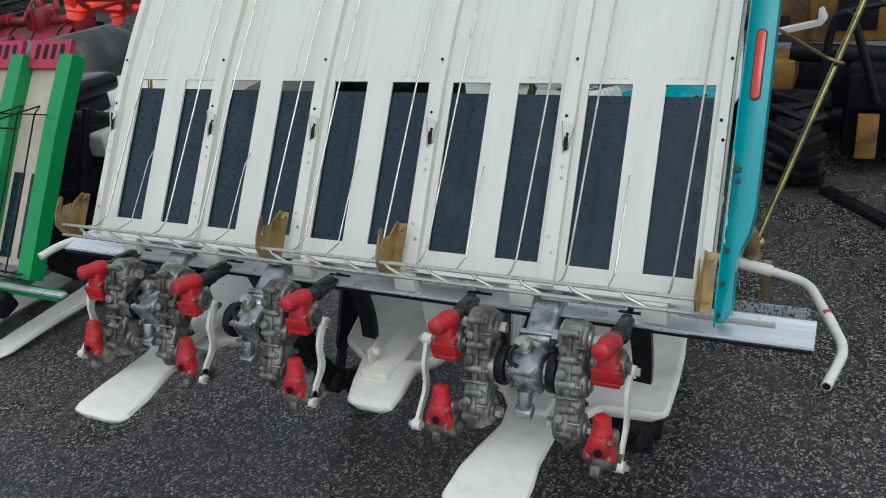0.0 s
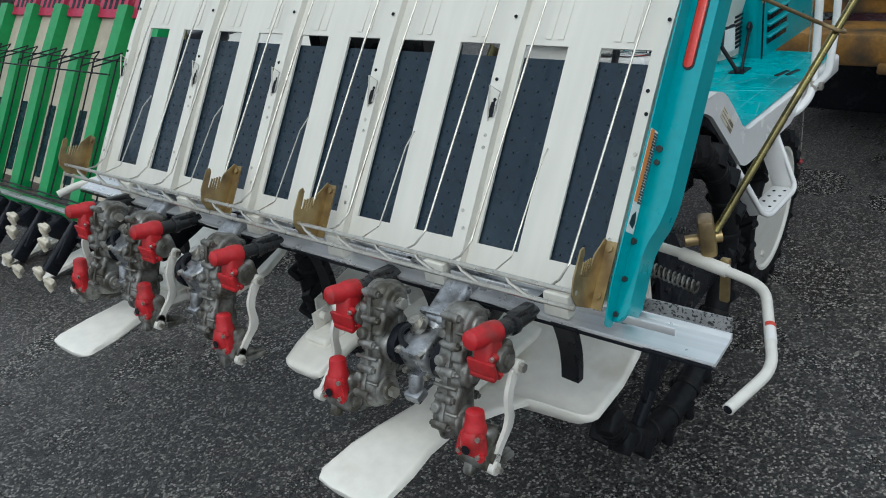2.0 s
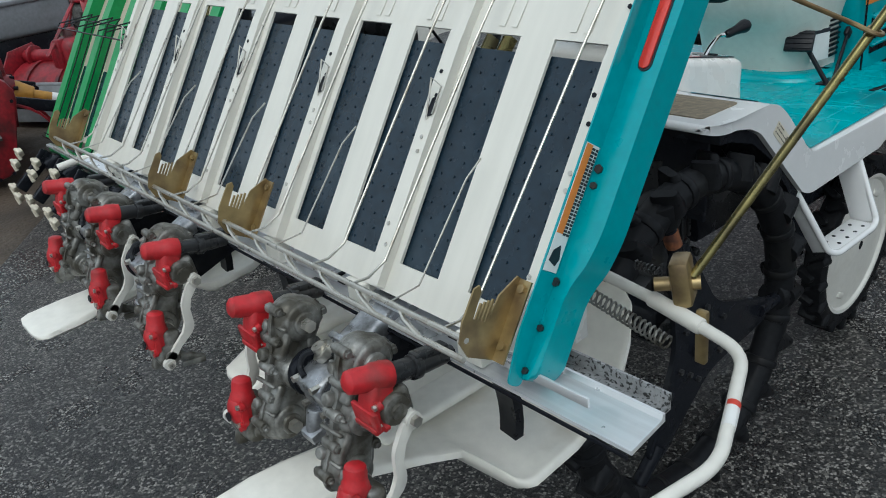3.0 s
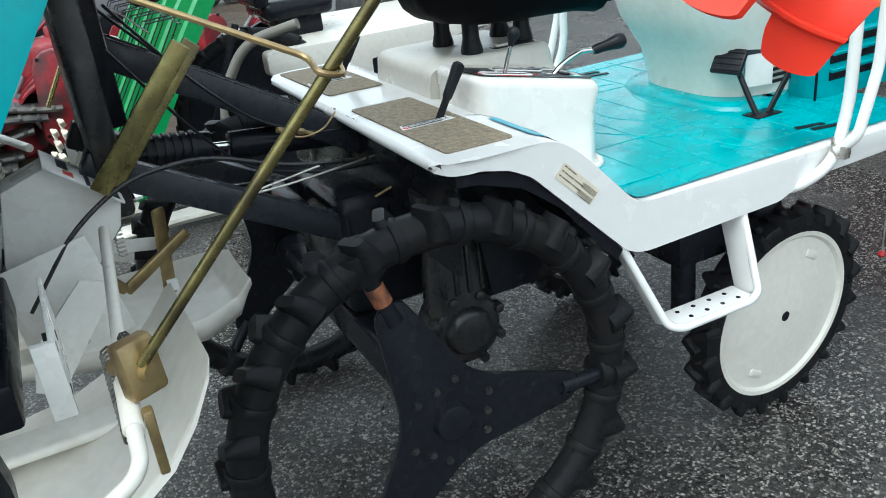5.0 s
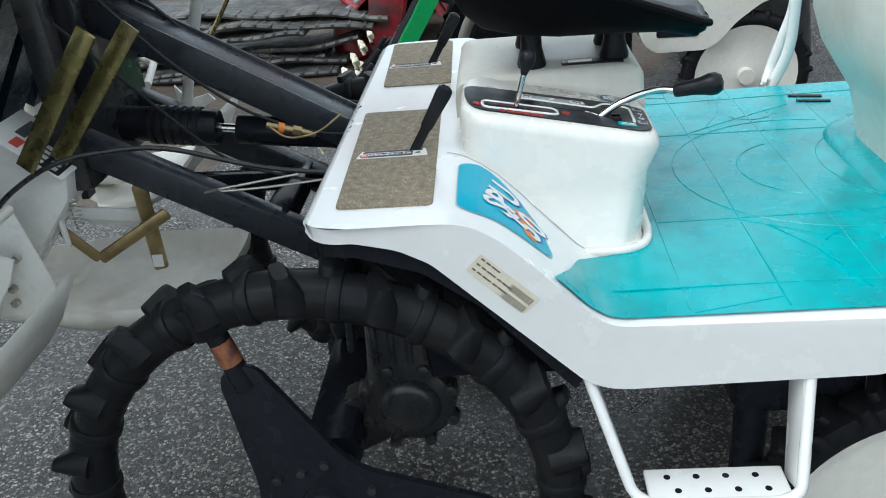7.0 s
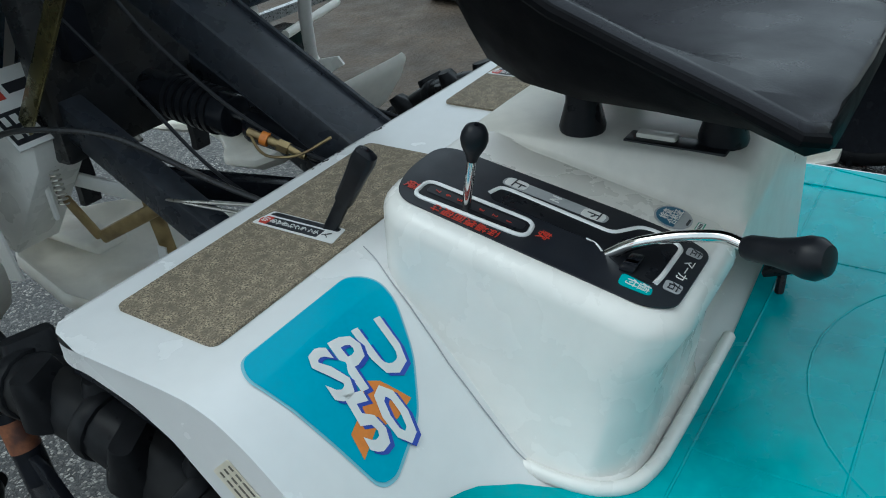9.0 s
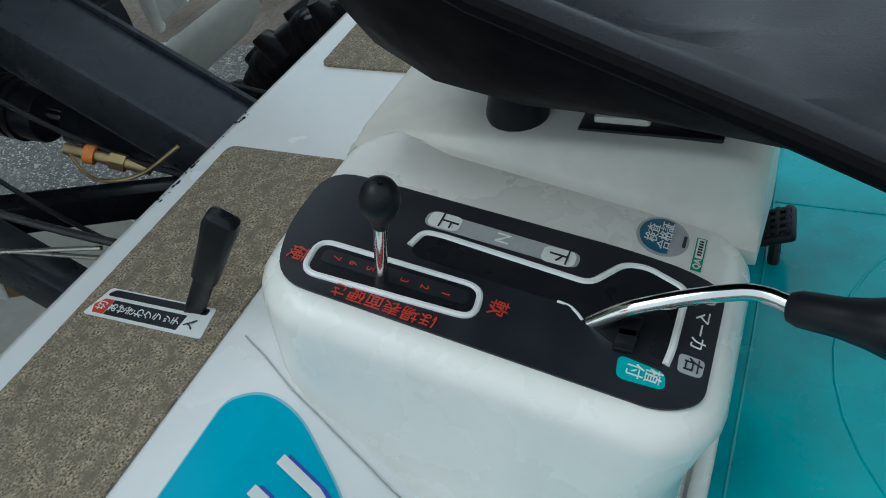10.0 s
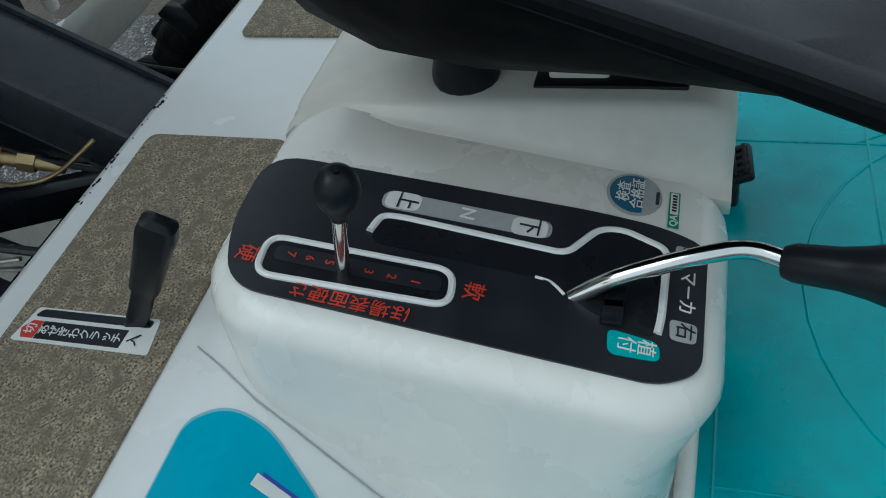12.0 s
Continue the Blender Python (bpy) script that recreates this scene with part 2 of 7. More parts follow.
def cyl(p0, p1, r, r2=None, seg=16, bevel=0.0):
    p0, p1 = Vector(p0), Vector(p1)
    bm = bmesh.new()
    bmesh.ops.create_cone(bm, cap_ends=True, segments=seg, radius1=r, radius2=r if r2 is None else r2, depth=(p1 - p0).length)
    if bevel > 0:
        rim = [e for e in bm.edges if abs(e.verts[0].co.z - e.verts[1].co.z) < 1e-6]
        bmesh.ops.bevel(bm, geom=rim, offset=bevel, segments=2, affect="EDGES", profile=0.5)
    q = (p1 - p0).to_track_quat("Z", "Y").to_matrix().to_4x4()
    bm.transform(Matrix.Translation((p0 + p1) / 2) @ q)
    return bm


def rounded(points, radius, seg=5, closed=False):
    """A polyline with its corners rounded off."""
    pts = [Vector(p) for p in points]
    out = []
    n = len(pts)
    for i, p in enumerate(pts):
        if not closed and i in (0, n - 1):
            out.append(p)
            continue
        a, b = pts[i - 1], pts[(i + 1) % n]
        r = min(radius, (a - p).length * 0.45, (b - p).length * 0.45)
        p0, p2 = p + (a - p).normalized() * r, p + (b - p).normalized() * r
        for k in range(seg + 1):
            t = k / seg
            out.append(p0 * (1 - t) ** 2 + p * 2 * t * (1 - t) + p2 * t * t)
    return out


def tube(points, r, seg=10, radius=0.0, closed=False, caps=True):
    """A round bar along a polyline; r is one radius or one for each point."""
    pts = rounded(points, radius, 5, closed) if radius > 0 else [Vector(p) for p in points]
    rs = r if isinstance(r, (list, tuple)) else [r] * len(pts)
    bm = bmesh.new()
    rings, up, n = [], None, len(pts)
    for i, p in enumerate(pts):
        a = pts[i - 1] if (i or closed) else p
        b = pts[(i + 1) % n] if (i < n - 1 or closed) else p
        d = (b - a).normalized()
        if up is None:
            up = d.orthogonal().normalized()
        up = (up - d * up.dot(d)).normalized()
        side = d.cross(up)
        rings.append([bm.verts.new(p + (up * math.cos(2 * math.pi * k / seg) + side * math.sin(2 * math.pi * k / seg)) * rs[i]) for k in range(seg)])
    for i in range(n if closed else n - 1):
        a, b = rings[i], rings[(i + 1) % n]
        for k in range(seg):
            bm.faces.new((a[k], a[(k + 1) % seg], b[(k + 1) % seg], b[k]))
    if caps and not closed:
        bm.faces.new(rings[0][::-1])
        bm.faces.new(rings[-1])
    return bm


def prism(outline, depth, m=None, bevel=0.0, seg=2, angle=50.0):
    """A flat outline in x and y, thickened along z from 0 to depth, with its rims rounded."""
    bm = bmesh.new()
    lo = [bm.verts.new((p[0], p[1], 0)) for p in outline]
    hi = [bm.verts.new((p[0], p[1], depth)) for p in outline]
    n = len(outline)
    bm.faces.new(lo[::-1])
    bm.faces.new(hi)
    for i in range(n):
        bm.faces.new((lo[i], lo[(i + 1) % n], hi[(i + 1) % n], hi[i]))
    if bevel > 0:
        rims = [e for e in bm.edges if abs(e.verts[0].co.z - e.verts[1].co.z) < 1e-7]
        bmesh.ops.bevel(bm, geom=rims, offset=bevel, segments=seg, affect="EDGES", profile=0.5)
    if m is not None:
        bm.transform(m)
    return bm


def rrect(w, h, r, seg=5, cx=0.0, cy=0.0):
    pts = []
    for sx, sy, a0 in ((1, 1, 0), (-1, 1, 90), (-1, -1, 180), (1, -1, 270)):
        for k in range(seg + 1):
            a = radians(a0 + 90 * k / seg)
            pts.append((cx + sx * (w / 2 - r) + r * math.cos(a), cy + sy * (h / 2 - r) + r * math.sin(a)))
    return pts


def loft(rings, cap0=True, cap1=True):
    bm = bmesh.new()
    rows = [[bm.verts.new(p) for p in ring] for ring in rings]
    n = len(rows[0])
    for a, b in zip(rows, rows[1:]):
        for k in range(n):
            bm.faces.new((a[k], a[(k + 1) % n], b[(k + 1) % n], b[k]))
    if cap0:
        bm.faces.new(rows[0][::-1])
    if cap1:
        bm.faces.new(rows[-1])
    return bm


def lathe(profile, m, seg=32):
    """A turned form: (radius, height) points round the z axis of m."""
    bm = bmesh.new()
    rows = [[bm.verts.new((r * math.cos(2 * math.pi * k / seg), r * math.sin(2 * math.pi * k / seg), h)) for k in range(seg)] for r, h in profile]
    for a, b in zip(rows, rows[1:]):
        for k in range(seg):
            bm.faces.new((a[k], a[(k + 1) % seg], b[(k + 1) % seg], b[k]))
    if profile[0][0] > 1e-4:
        bm.faces.new(rows[0][::-1])
    if profile[-1][0] > 1e-4:
        bm.faces.new(rows[-1])
    bmesh.ops.remove_doubles(bm, verts=bm.verts, dist=1e-6)
    bm.transform(m)
    return bm


def joined(*parts):
    bm = parts[0]
    for p in parts[1:]:
        merge(bm, p)
    return bm


def yz(x):
    """Maps an outline drawn as (y, z) to the world, thickened along +x from x."""
    return Matrix(((0, 0, 1, x), (1, 0, 0, 0), (0, 1, 0, 0), (0, 0, 0, 1)))


def xz(y):
    """Maps an outline drawn as (x, z) to the world, thickened along -y from y."""
    return Matrix(((1, 0, 0, 0), (0, 0, -1, y), (0, 1, 0, 0), (0, 0, 0, 1)))

# ---- ground ----
bm = bmesh.new()
bmesh.ops.create_grid(bm, x_segments=2, y_segments=2, size=150.0)
tagged(part("ground", bm, ASPHALT), "dark wet asphalt yard with pale stone chips", "ground", kind="structure")

# ---- the rice transplanter: one machine, all its assemblies are parts of it ----
CX = -0.775                      # its middle
machine = thing("rice_transplanter", (CX, 1.0, 0.0), "white and teal ride-on rice transplanter with its planting unit raised", "rice transplanter")
S_Y, S_Z = 0.552, 0.834          # the slope of the seedling platform
ORG = Vector((0.0, 0.010, 0.978))


def slope(x, s, n=0.0):
    """A place on the seedling platform: x across, s up the slope, n off its face; the upper part leans back more."""
    extra = max(0.0, s - 0.40)
    return Vector((x, ORG.y + S_Y * s - S_Z * n + 0.10 * extra, ORG.z + S_Z * s + S_Y * n - 0.06 * extra))


def on_slope(x0, x1, s0, s1, n0, n1, bevel=0.0, cuts=1):
    rings = []
    for k in range(cuts + 1):
        s = s0 + (s1 - s0) * k / cuts
        rings.append([slope(x0, s, n0), slope(x1, s, n0), slope(x1, s, n1), slope(x0, s, n1)])
    bm = loft(rings)
    if bevel > 0:
        bmesh.ops.bevel(bm, geom=[e for e in bm.edges if e.calc_face_angle(0) > 1.0], offset=bevel, segments=2, affect="EDGES", profile=0.5)
    return bm


# seedling platform: a sheet with ten long windows, raised ribs between the five lanes
LANE = 0.306
WIN_TOP, TRAY_TOP, LEFT = 0.373, 1.00, -1.545
WINDOWS = sorted((x0 - LANE * k, x1 - LANE * k) for k in range(5) for x0, x1 in ((-0.100, -0.006), (-0.254, -0.165)))
cols = [LEFT] + [x for w in WINDOWS for x in w] + [0.03]
rows = [-0.05, 0.0, WIN_TOP] + [WIN_TOP + (TRAY_TOP - WIN_TOP) * k / 8 for k in range(1, 9)]
sheet = bmesh.new()
front, back = [[[sheet.verts.new(slope(x, s, n)) for x in cols] for s in rows] for n in (0.0, -0.005)]
solid = [[not (i == 1 and j % 2 == 1) for j in range(len(cols) - 1)] for i in range(len(rows) - 1)]
for i in range(len(rows) - 1):
    for j in range(len(cols) - 1):
        if not solid[i][j]:
            continue
        for layer in (front, back):
            sheet.faces.new((layer[i][j], layer[i][j + 1], layer[i + 1][j + 1], layer[i + 1][j]))
        for di, dj, p, q in ((-1, 0, (i, j), (i, j + 1)), (1, 0, (i + 1, j), (i + 1, j + 1)), (0, -1, (i, j), (i + 1, j)), (0, 1, (i, j + 1), (i + 1, j + 1))):
            a, b = i + di, j + dj
            if not (0 <= a < len(solid) and 0 <= b < len(solid[0]) and solid[a][b]):
                sheet.faces.new((front[p[0]][p[1]], front[q[0]][q[1]], back[q[0]][q[1]], back[p[0]][p[1]]))
bmesh.ops.recalc_face_normals(sheet, faces=sheet.faces)
platform = part("seedling_platform", sheet, TRAYW, machine, "ivory sheet with ten long windows")
for k in range(6):
    xm = (0.016, -0.284, -0.590, -0.896, -1.202, LEFT + 0.014)[k]
    w = 0.018 if k in (0, 5) else 0.030
    part("lane_rib", on_slope(xm - w / 2, xm + w / 2, -0.045, TRAY_TOP, 0.0005, 0.017, 0.004, 8), TRAYW, platform)
    for s, dx in ((0.020, 0.004), (0.052, -0.006), (0.172, 0.004), (0.195, 0.002), (0.262, 0.004), (0.30, -0.003), (0.42, 0.003)):
        part("bolt", cyl(slope(xm + dx, s, 0.0165), slope(xm + dx, s, 0.0185), 0.0036, seg=6), FRAME if s > 0.25 else STEEL, platform)
for k in range(5):               # low ridges pressed into the wide upper sheet
    for off in (0.035, 0.060, 0.172, 0.197):
        xm = -LANE * k - off - 0.012
        part("pressed_ridge", on_slope(xm - 0.006, xm + 0.006, 0.385, TRAY_TOP - 0.02, 0.0003, 0.0013, 0.0009, 8), TRAYW, platform)
for x0, x1 in WINDOWS:
    belt = on_slope(x0 - 0.006, x1 + 0.006, -0.03, WIN_TOP - 0.022, -0.045, -0.008, 0.013)
    for i in range(15):
        for j in range(3):
            x = x0 + 0.018 + 0.030 * j + (0.006 if i % 2 else -0.004)
            s = 0.012 + 0.0232 * i
            merge(belt, cyl(slope(x, s, -0.0095), slope(x, s, -0.0060), 0.0026, 0.0016, seg=6))
    part("feed_belt", belt, BELT, platform, "black rubber feed belt with rows of studs")
# wire rods over the lanes, and the short springs beside them
for k in range(5):
    for off in (0.032, 0.232):
        x = -LANE * k - off
        part("holder_rod", tube([slope(x, -0.048, 0.102), slope(x, -0.030, 0.070), slope(x, 0.0, 0.050), slope(x + 0.010, 0.35, 0.030), slope(x + 0.014, 0.6, 0.026), slope(x + 0.018, 0.97, 0.02)], 0.0022, 8), STEEL, machine)
    x = -LANE * k - 0.138
    part("spring_rod", tube([slope(x, -0.045, 0.102), slope(x, -0.012, 0.058), slope(x - 0.002, 0.15, 0.036), slope(x - 0.006, 0.185, 0.018)], 0.0016, 6), STEEL, machine)
for k in range(5):
    x = -LANE * k - 0.278 if k < 4 else LEFT + 0.016
    wire = tube([slope(x - 0.006, 0.222, 0.018), slope(x - 0.012, 0.285, 0.030), slope(x + 0.012, 0.275, 0.026), slope(x + 0.004, 0.232, 0.019)], 0.0016, 6)
    part("seedling_clip", wire, STEEL, platform)
    part("clip_tongue", prism([(0, 0), (0.011, 0.004), (0.008, 0.034), (0.001, 0.03)], 0.0015, Matrix.Translation(slope(x - 0.008, 0.226, 0.0185)) @ pose(0, 0, 0, 55.5, 0, 0)), FRAME, platform)
# ladder bar along the foot
A, B = -1.545, 0.020
ladder = part("ladder_bar", tube([(A, -0.100, 0.998), (B, -0.100, 0.998)], 0.0042, 8), STEEL, machine, "zinc wire guard with zigzag struts")
part("lower_wire", tube([(A, -0.108, 0.974), (B, -0.108, 0.974)], 0.0042, 8), STEEL, ladder)
for k in range(15):
    x = A + 0.06 + 0.098 * k
    part("strut", tube([(x, -0.100, 0.998), (x + 0.012, -0.104, 0.988), (x + 0.050, -0.108, 0.974)], 0.0036, 6), STEEL, ladder)
# comb plates on the ladder: a bolted strip and a cheek that stands off it, cut into teeth and a finger
for x in (-1.560, -0.925, -0.618, 0.017):
    teeth = []
    for i in range(4):
        n0 = 0.078 + 0.0062 * i
        teeth += [(0.014 - 0.003 * i, n0), (0.014 - 0.003 * i, n0 + 0.0030), (-0.016, n0 + 0.0034), (-0.016, n0 + 0.0058)]
    out = [(-0.062, 0.042), (0.048, 0.042), (0.050, 0.050), (0.020, 0.072), (-0.010, 0.076)] + teeth + [(-0.016, 0.104), (0.020, 0.106), (0.026, 0.112), (0.020, 0.119), (-0.024, 0.120), (-0.050, 0.112), (-0.064, 0.090)]
    mm = Matrix(((0, 0, 1, x), (S_Y, -S_Z, 0, ORG.y), (S_Z, S_Y, 0, ORG.z), (0, 0, 0, 1)))
    plate = joined(prism(out, 0.0028, mm), on_slope(x - 0.002, x + 0.022, -0.062, 0.048, 0.042, 0.045))
    plate = part("comb_plate", plate, ZINC, machine, "yellow-zinc comb bracket")
    for sv in (-0.040, 0.036):
        part("bolt", cyl(slope(x + 0.012, sv, 0.045), slope(x + 0.012, sv, 0.050), 0.006, seg=6), ZINC, plate)
# teal side plate at the end of the platform
out = [(0.0424, -0.080), (0.068, -0.062), (0.067, 0.040), (0.072, 0.064), (0.082, 0.088), (0.089, 0.13), (0.091, 1.00), (0.0424, 1.00)]
mm = Matrix(((1, 0, 0, 0), (0, S_Y, -S_Z, ORG.y), (0, S_Z, S_Y, ORG.z), (0, 0, 0, 1)))
side = part("side_plate", joined(prism(rounded([(x, s, 0) for x, s in out], 0.02, 5, True), 0.050, mm @ Matrix.Translation((0, 0, -0.042)), 0.004)), TEAL, machine, "teal painted side plate")
for x, s, r in ((0.053, 0.210, 0.006), (0.054, 0.188, 0.005), (0.048, 0.058, 0.006), (0.049, -0.004, 0.005), (0.048, -0.062, 0.005)):
    part("bolt", cyl(slope(x, s, 0.0085), slope(x, s, 0.0125), r, seg=6), GEARK, side)
mt = mm @ Matrix.Translation((0, 0, 0.0082))
part("reflector_frame", prism(rrect(0.020, 0.138, 0.0098, 5, 0.066, 0.410), 0.0015, mt), DECAL_K, side)
part("reflector", prism(rrect(0.015, 0.132, 0.0074, 5, 0.066, 0.410), 0.004, mt, 0.001), REFLECTOR, side, "long red reflector")
def side_frame_at(x):
    """A frame on the upright flange beside the plate: along the slope, out from it, and to the right."""
    return Matrix(((0, 0, 1, x), (S_Y, -S_Z, 0, ORG.y), (S_Z, S_Y, 0, ORG.z), (0, 0, 0, 1)))


part("label_flange", prism(rounded([(-0.085, 0.004, 0), (0.99, 0.004, 0), (0.99, 0.030, 0), (0.36, 0.042, 0), (-0.02, 0.042, 0), (-0.085, 0.030, 0)], 0.010, 4, True), 0.0024, side_frame_at(0.0424)), TEAL, side)
mt = side_frame_at(0.0449)
part("warning_label", prism([(0.068, 0.0125), (0.236, 0.0125), (0.236, 0.0400), (0.068, 0.0400)], 0.0006, mt), DECAL_W, side, "worn orange and white warning label")
up = side_frame_at(0.0455)
part("orange_strip", prism([(0.118, 0.0265), (0.235, 0.0265), (0.235, 0.0390), (0.118, 0.0390)], 0.0004, up), DECAL_O, side)
for i in range(26):
    s = 0.1165 + 0.0045 * i
    for n0, n1 in ((0.0202, 0.0258 + 0.0008 * (i % 2)), (0.0135, 0.0188 - 0.0008 * (i % 3))):
        part("print_bar", prism([(s, n0), (s + 0.0032, n0), (s + 0.0032, n1), (s, n1)], 0.0006, up), DECAL_K, side)
part("print_bar", prism([(0.076, 0.021), (0.086, 0.016), (0.104, 0.022), (0.096, 0.033), (0.082, 0.036)], 0.0006, up), DECAL_K, side)
# aluminium rail under the platform
RAIL0, RAIL1 = -1.665, 0.210
prof = [(-0.031, 0.884), (-0.027, 0.880), (0.038, 0.892), (0.038, 0.904), (0.034, 0.904), (0.031, 0.897), (-0.027, 0.8865), (-0.030, 0.8885)]
rail = part("slide_rail", prism(prof, RAIL1 - RAIL0, yz(RAIL0)), ALU, machine, "long aluminium slide rail", angle=20)
part("rail_channel", prism([(0.0385, 0.886), (0.066, 0.888), (0.068, 0.912), (0.064, 0.912), (0.061, 0.894), (0.0385, 0.897)], RAIL1 - RAIL0 - 0.012, yz(RAIL0)), GRIMY, rail, "grey channel speckled with dirt")
part("rail_lip", box((RAIL1 - RAIL0 - 0.004, 0.003, 0.006), ((RAIL0 + RAIL1) / 2, -0.0315, 0.878), bevel=0.001), FRAME, rail)
for k in range(6):
    x = -1.42 + 0.27 * k
    part("slider_shoe", box((0.05, 0.026, 0.044), (x, -0.012, 0.912), bevel=0.003), TRAYW, rail)
    part("rail_strip", box((0.17, 0.004, 0.014), (x + 0.13, -0.024, 0.922), bevel=0.001), ALU, rail)

# planting rows: casing, two red caps, link arm, push rods, black seedling guide
ROWS = [(-0.122, -1), (-0.448, 1), (-0.800, -1), (-1.108, -1), (-1.408, 1)]
LEAN = Matrix.Translation((0, -0.135, 0.858)) @ Matrix.Rotation(radians(-20), 4, "X") @ Matrix.Translation((0, 0.135, -0.858))


def leaned(bm):
    """The planting rows hang slanting backward from their upper arms."""
    bm.transform(LEAN)
    return bm


def casing(x, y, z):
    """A tall cast gear case: a bulged column with a seam flange, shaft bosses and bolt lugs."""
    rings = []
    for h, wx, wy, dy in ((-0.121, 0.030, 0.034, 0.0), (-0.114, 0.048, 0.058, 0.0), (-0.088, 0.060, 0.080, -0.002), (-0.058, 0.052, 0.068, 0.0), (-0.026, 0.046, 0.058, 0.003), (0.0, 0.056, 0.072, 0.0), (0.026, 0.048, 0.060, 0.003), (0.056, 0.050, 0.070, 0.0), (0.086, 0.062, 0.088, 0.002), (0.106, 0.056, 0.076, 0.002), (0.118, 0.034, 0.046, 0.0)):
        rings.append([(x + px, y + dy + py, z + h) for px, py in rrect(wx * 0.82, wy, min(wx, wy) * 0.36, 3)])
    body = loft(rings)
    for dz, r, w in ((0.084, 0.035, 0.027), (0.0, 0.028, 0.031), (-0.086, 0.032, 0.028)):
        merge(body, cyl((x - w, y, z + dz), (x + w, y, z + dz), r, r * 0.92, 20, 0.005))
        merge(body, cyl((x - w - 0.006, y, z + dz), (x + w + 0.006, y, z + dz), r * 0.55, seg=14, bevel=0.003))
    for dz, dy in ((0.045, -0.034), (-0.045, -0.036), (0.040, 0.034)):
        merge(body, box((0.050, 0.016, 0.050), (x, y + dy * 0.72, z + dz), (12 if dy > 0 else -12, 0, 0), bevel=0.006))
    for k in range(9):               # cast webs and webs' ends, uneven as cast
        h = 0.098 - 0.024 * k
        merge(body, box((0.040 + 0.008 * ((k * 5) % 3), 0.008, 0.006), (x, y - 0.031 - 0.004 * ((k * 7) % 3), z + h), (8 * ((k % 3) - 1), 0, 6 * ((k % 2) * 2 - 1)), bevel=0.002, seg=1))
    for dy, dz, r in ((-0.036, 0.070, 0.010), (-0.038, 0.022, 0.012), (-0.036, -0.062, 0.011)):
        merge(body, cyl((x - 0.012, y + dy, z + dz), (x - 0.012, y + dy - 0.012, z + dz), r, r * 0.8, 12, 0.002))
    return body


def seam_flange(x, y, z):
    out = rounded([(-0.040, 0.112, 0), (0.040, 0.116, 0), (0.050, 0.080, 0), (0.037, 0.040, 0), (0.043, 0.0, 0), (0.037, -0.040, 0), (0.046, -0.085, 0), (0.034, -0.122, 0), (-0.034, -0.122, 0), (-0.046, -0.085, 0), (-0.036, -0.040, 0), (-0.043, 0.0, 0), (-0.037, 0.040, 0), (-0.050, 0.080, 0)], 0.018, 3, True)
    return prism([(p.x, p.y) for p in out], 0.009, yz(x - 0.0045) @ Matrix.Translation((y, z, 0)), 0.002, 1)


def boot_frame(x, y, z, up):
    return pose(x, y, z) @ pose(0, 0, 0, 50 if up else 10, 0, 6 if up else 0)


def red_cap(m):
    """A red boot: a three-bolt plate with a hump that ends in a round barrel."""
    out = rounded([(-0.027, -0.034, 0), (0.027, -0.034, 0), (0.029, -0.020, 0), (0.018, 0.014, 0), (-0.018, 0.014, 0), (-0.029, -0.020, 0)], 0.008, 4, True)
    bm = prism([(p.x, p.y) for p in out], 0.010, m @ xz(-0.012), 0.003)
    hump = []
    for h, wx, y0, y1 in ((-0.032, 0.040, -0.024, 0.006), (-0.018, 0.042, -0.030, 0.010), (-0.004, 0.038, -0.032, 0.012), (0.008, 0.034, -0.030, 0.014), (0.014, 0.030, -0.026, 0.012)):
        hump.append([m @ Vector((px, (y0 + y1) / 2 + py, h)) for px, py in rrect(wx, y1 - y0, 0.012, 3)])
    merge(bm, loft(hump))
    merge(bm, lathe([(0.0, 0.048), (0.010, 0.0475), (0.0155, 0.044), (0.0172, 0.036), (0.0175, 0.022), (0.0200, 0.018), (0.0205, 0.008), (0.019, 0.0), (0.0, 0.0)], m @ Matrix.Translation((0, -0.008, 0)), 20))
    return bm


def red_pistol(x, y, z):
    """The boot of a raised arm: its barrel points back, its bolted body hangs down."""
    ax = Vector((-0.10, -0.96, 0.22)).to_track_quat("Z", "X").to_matrix().to_4x4()
    bm = lathe([(0.0, 0.058), (0.011, 0.0575), (0.0165, 0.053), (0.0180, 0.044), (0.0182, 0.020), (0.0205, 0.016), (0.0210, -0.002), (0.0195, -0.012), (0.0, -0.012)], Matrix.Translation((x, y + 0.014, z + 0.004)) @ ax, 20)
    body = []
    for h, wx, y0, y1 in ((-0.058, 0.036, -0.022, 0.004), (-0.050, 0.044, -0.026, 0.008), (-0.030, 0.040, -0.024, 0.016), (-0.012, 0.036, -0.020, 0.024), (0.006, 0.032, -0.012, 0.024)):
        body.append([(x + px, y + (y0 + y1) / 2 + py, z + h) for px, py in rrect(wx, y1 - y0, 0.011, 3)])
    merge(bm, loft(body))
    merge(bm, box((0.056, 0.008, 0.030), (x, y - 0.021, z - 0.044), (8, 0, 0), bevel=0.003))
    merge(bm, box((0.050, 0.044, 0.010), (x, y - 0.004, z - 0.058), (8, 0, 0), bevel=0.003))
    return bm


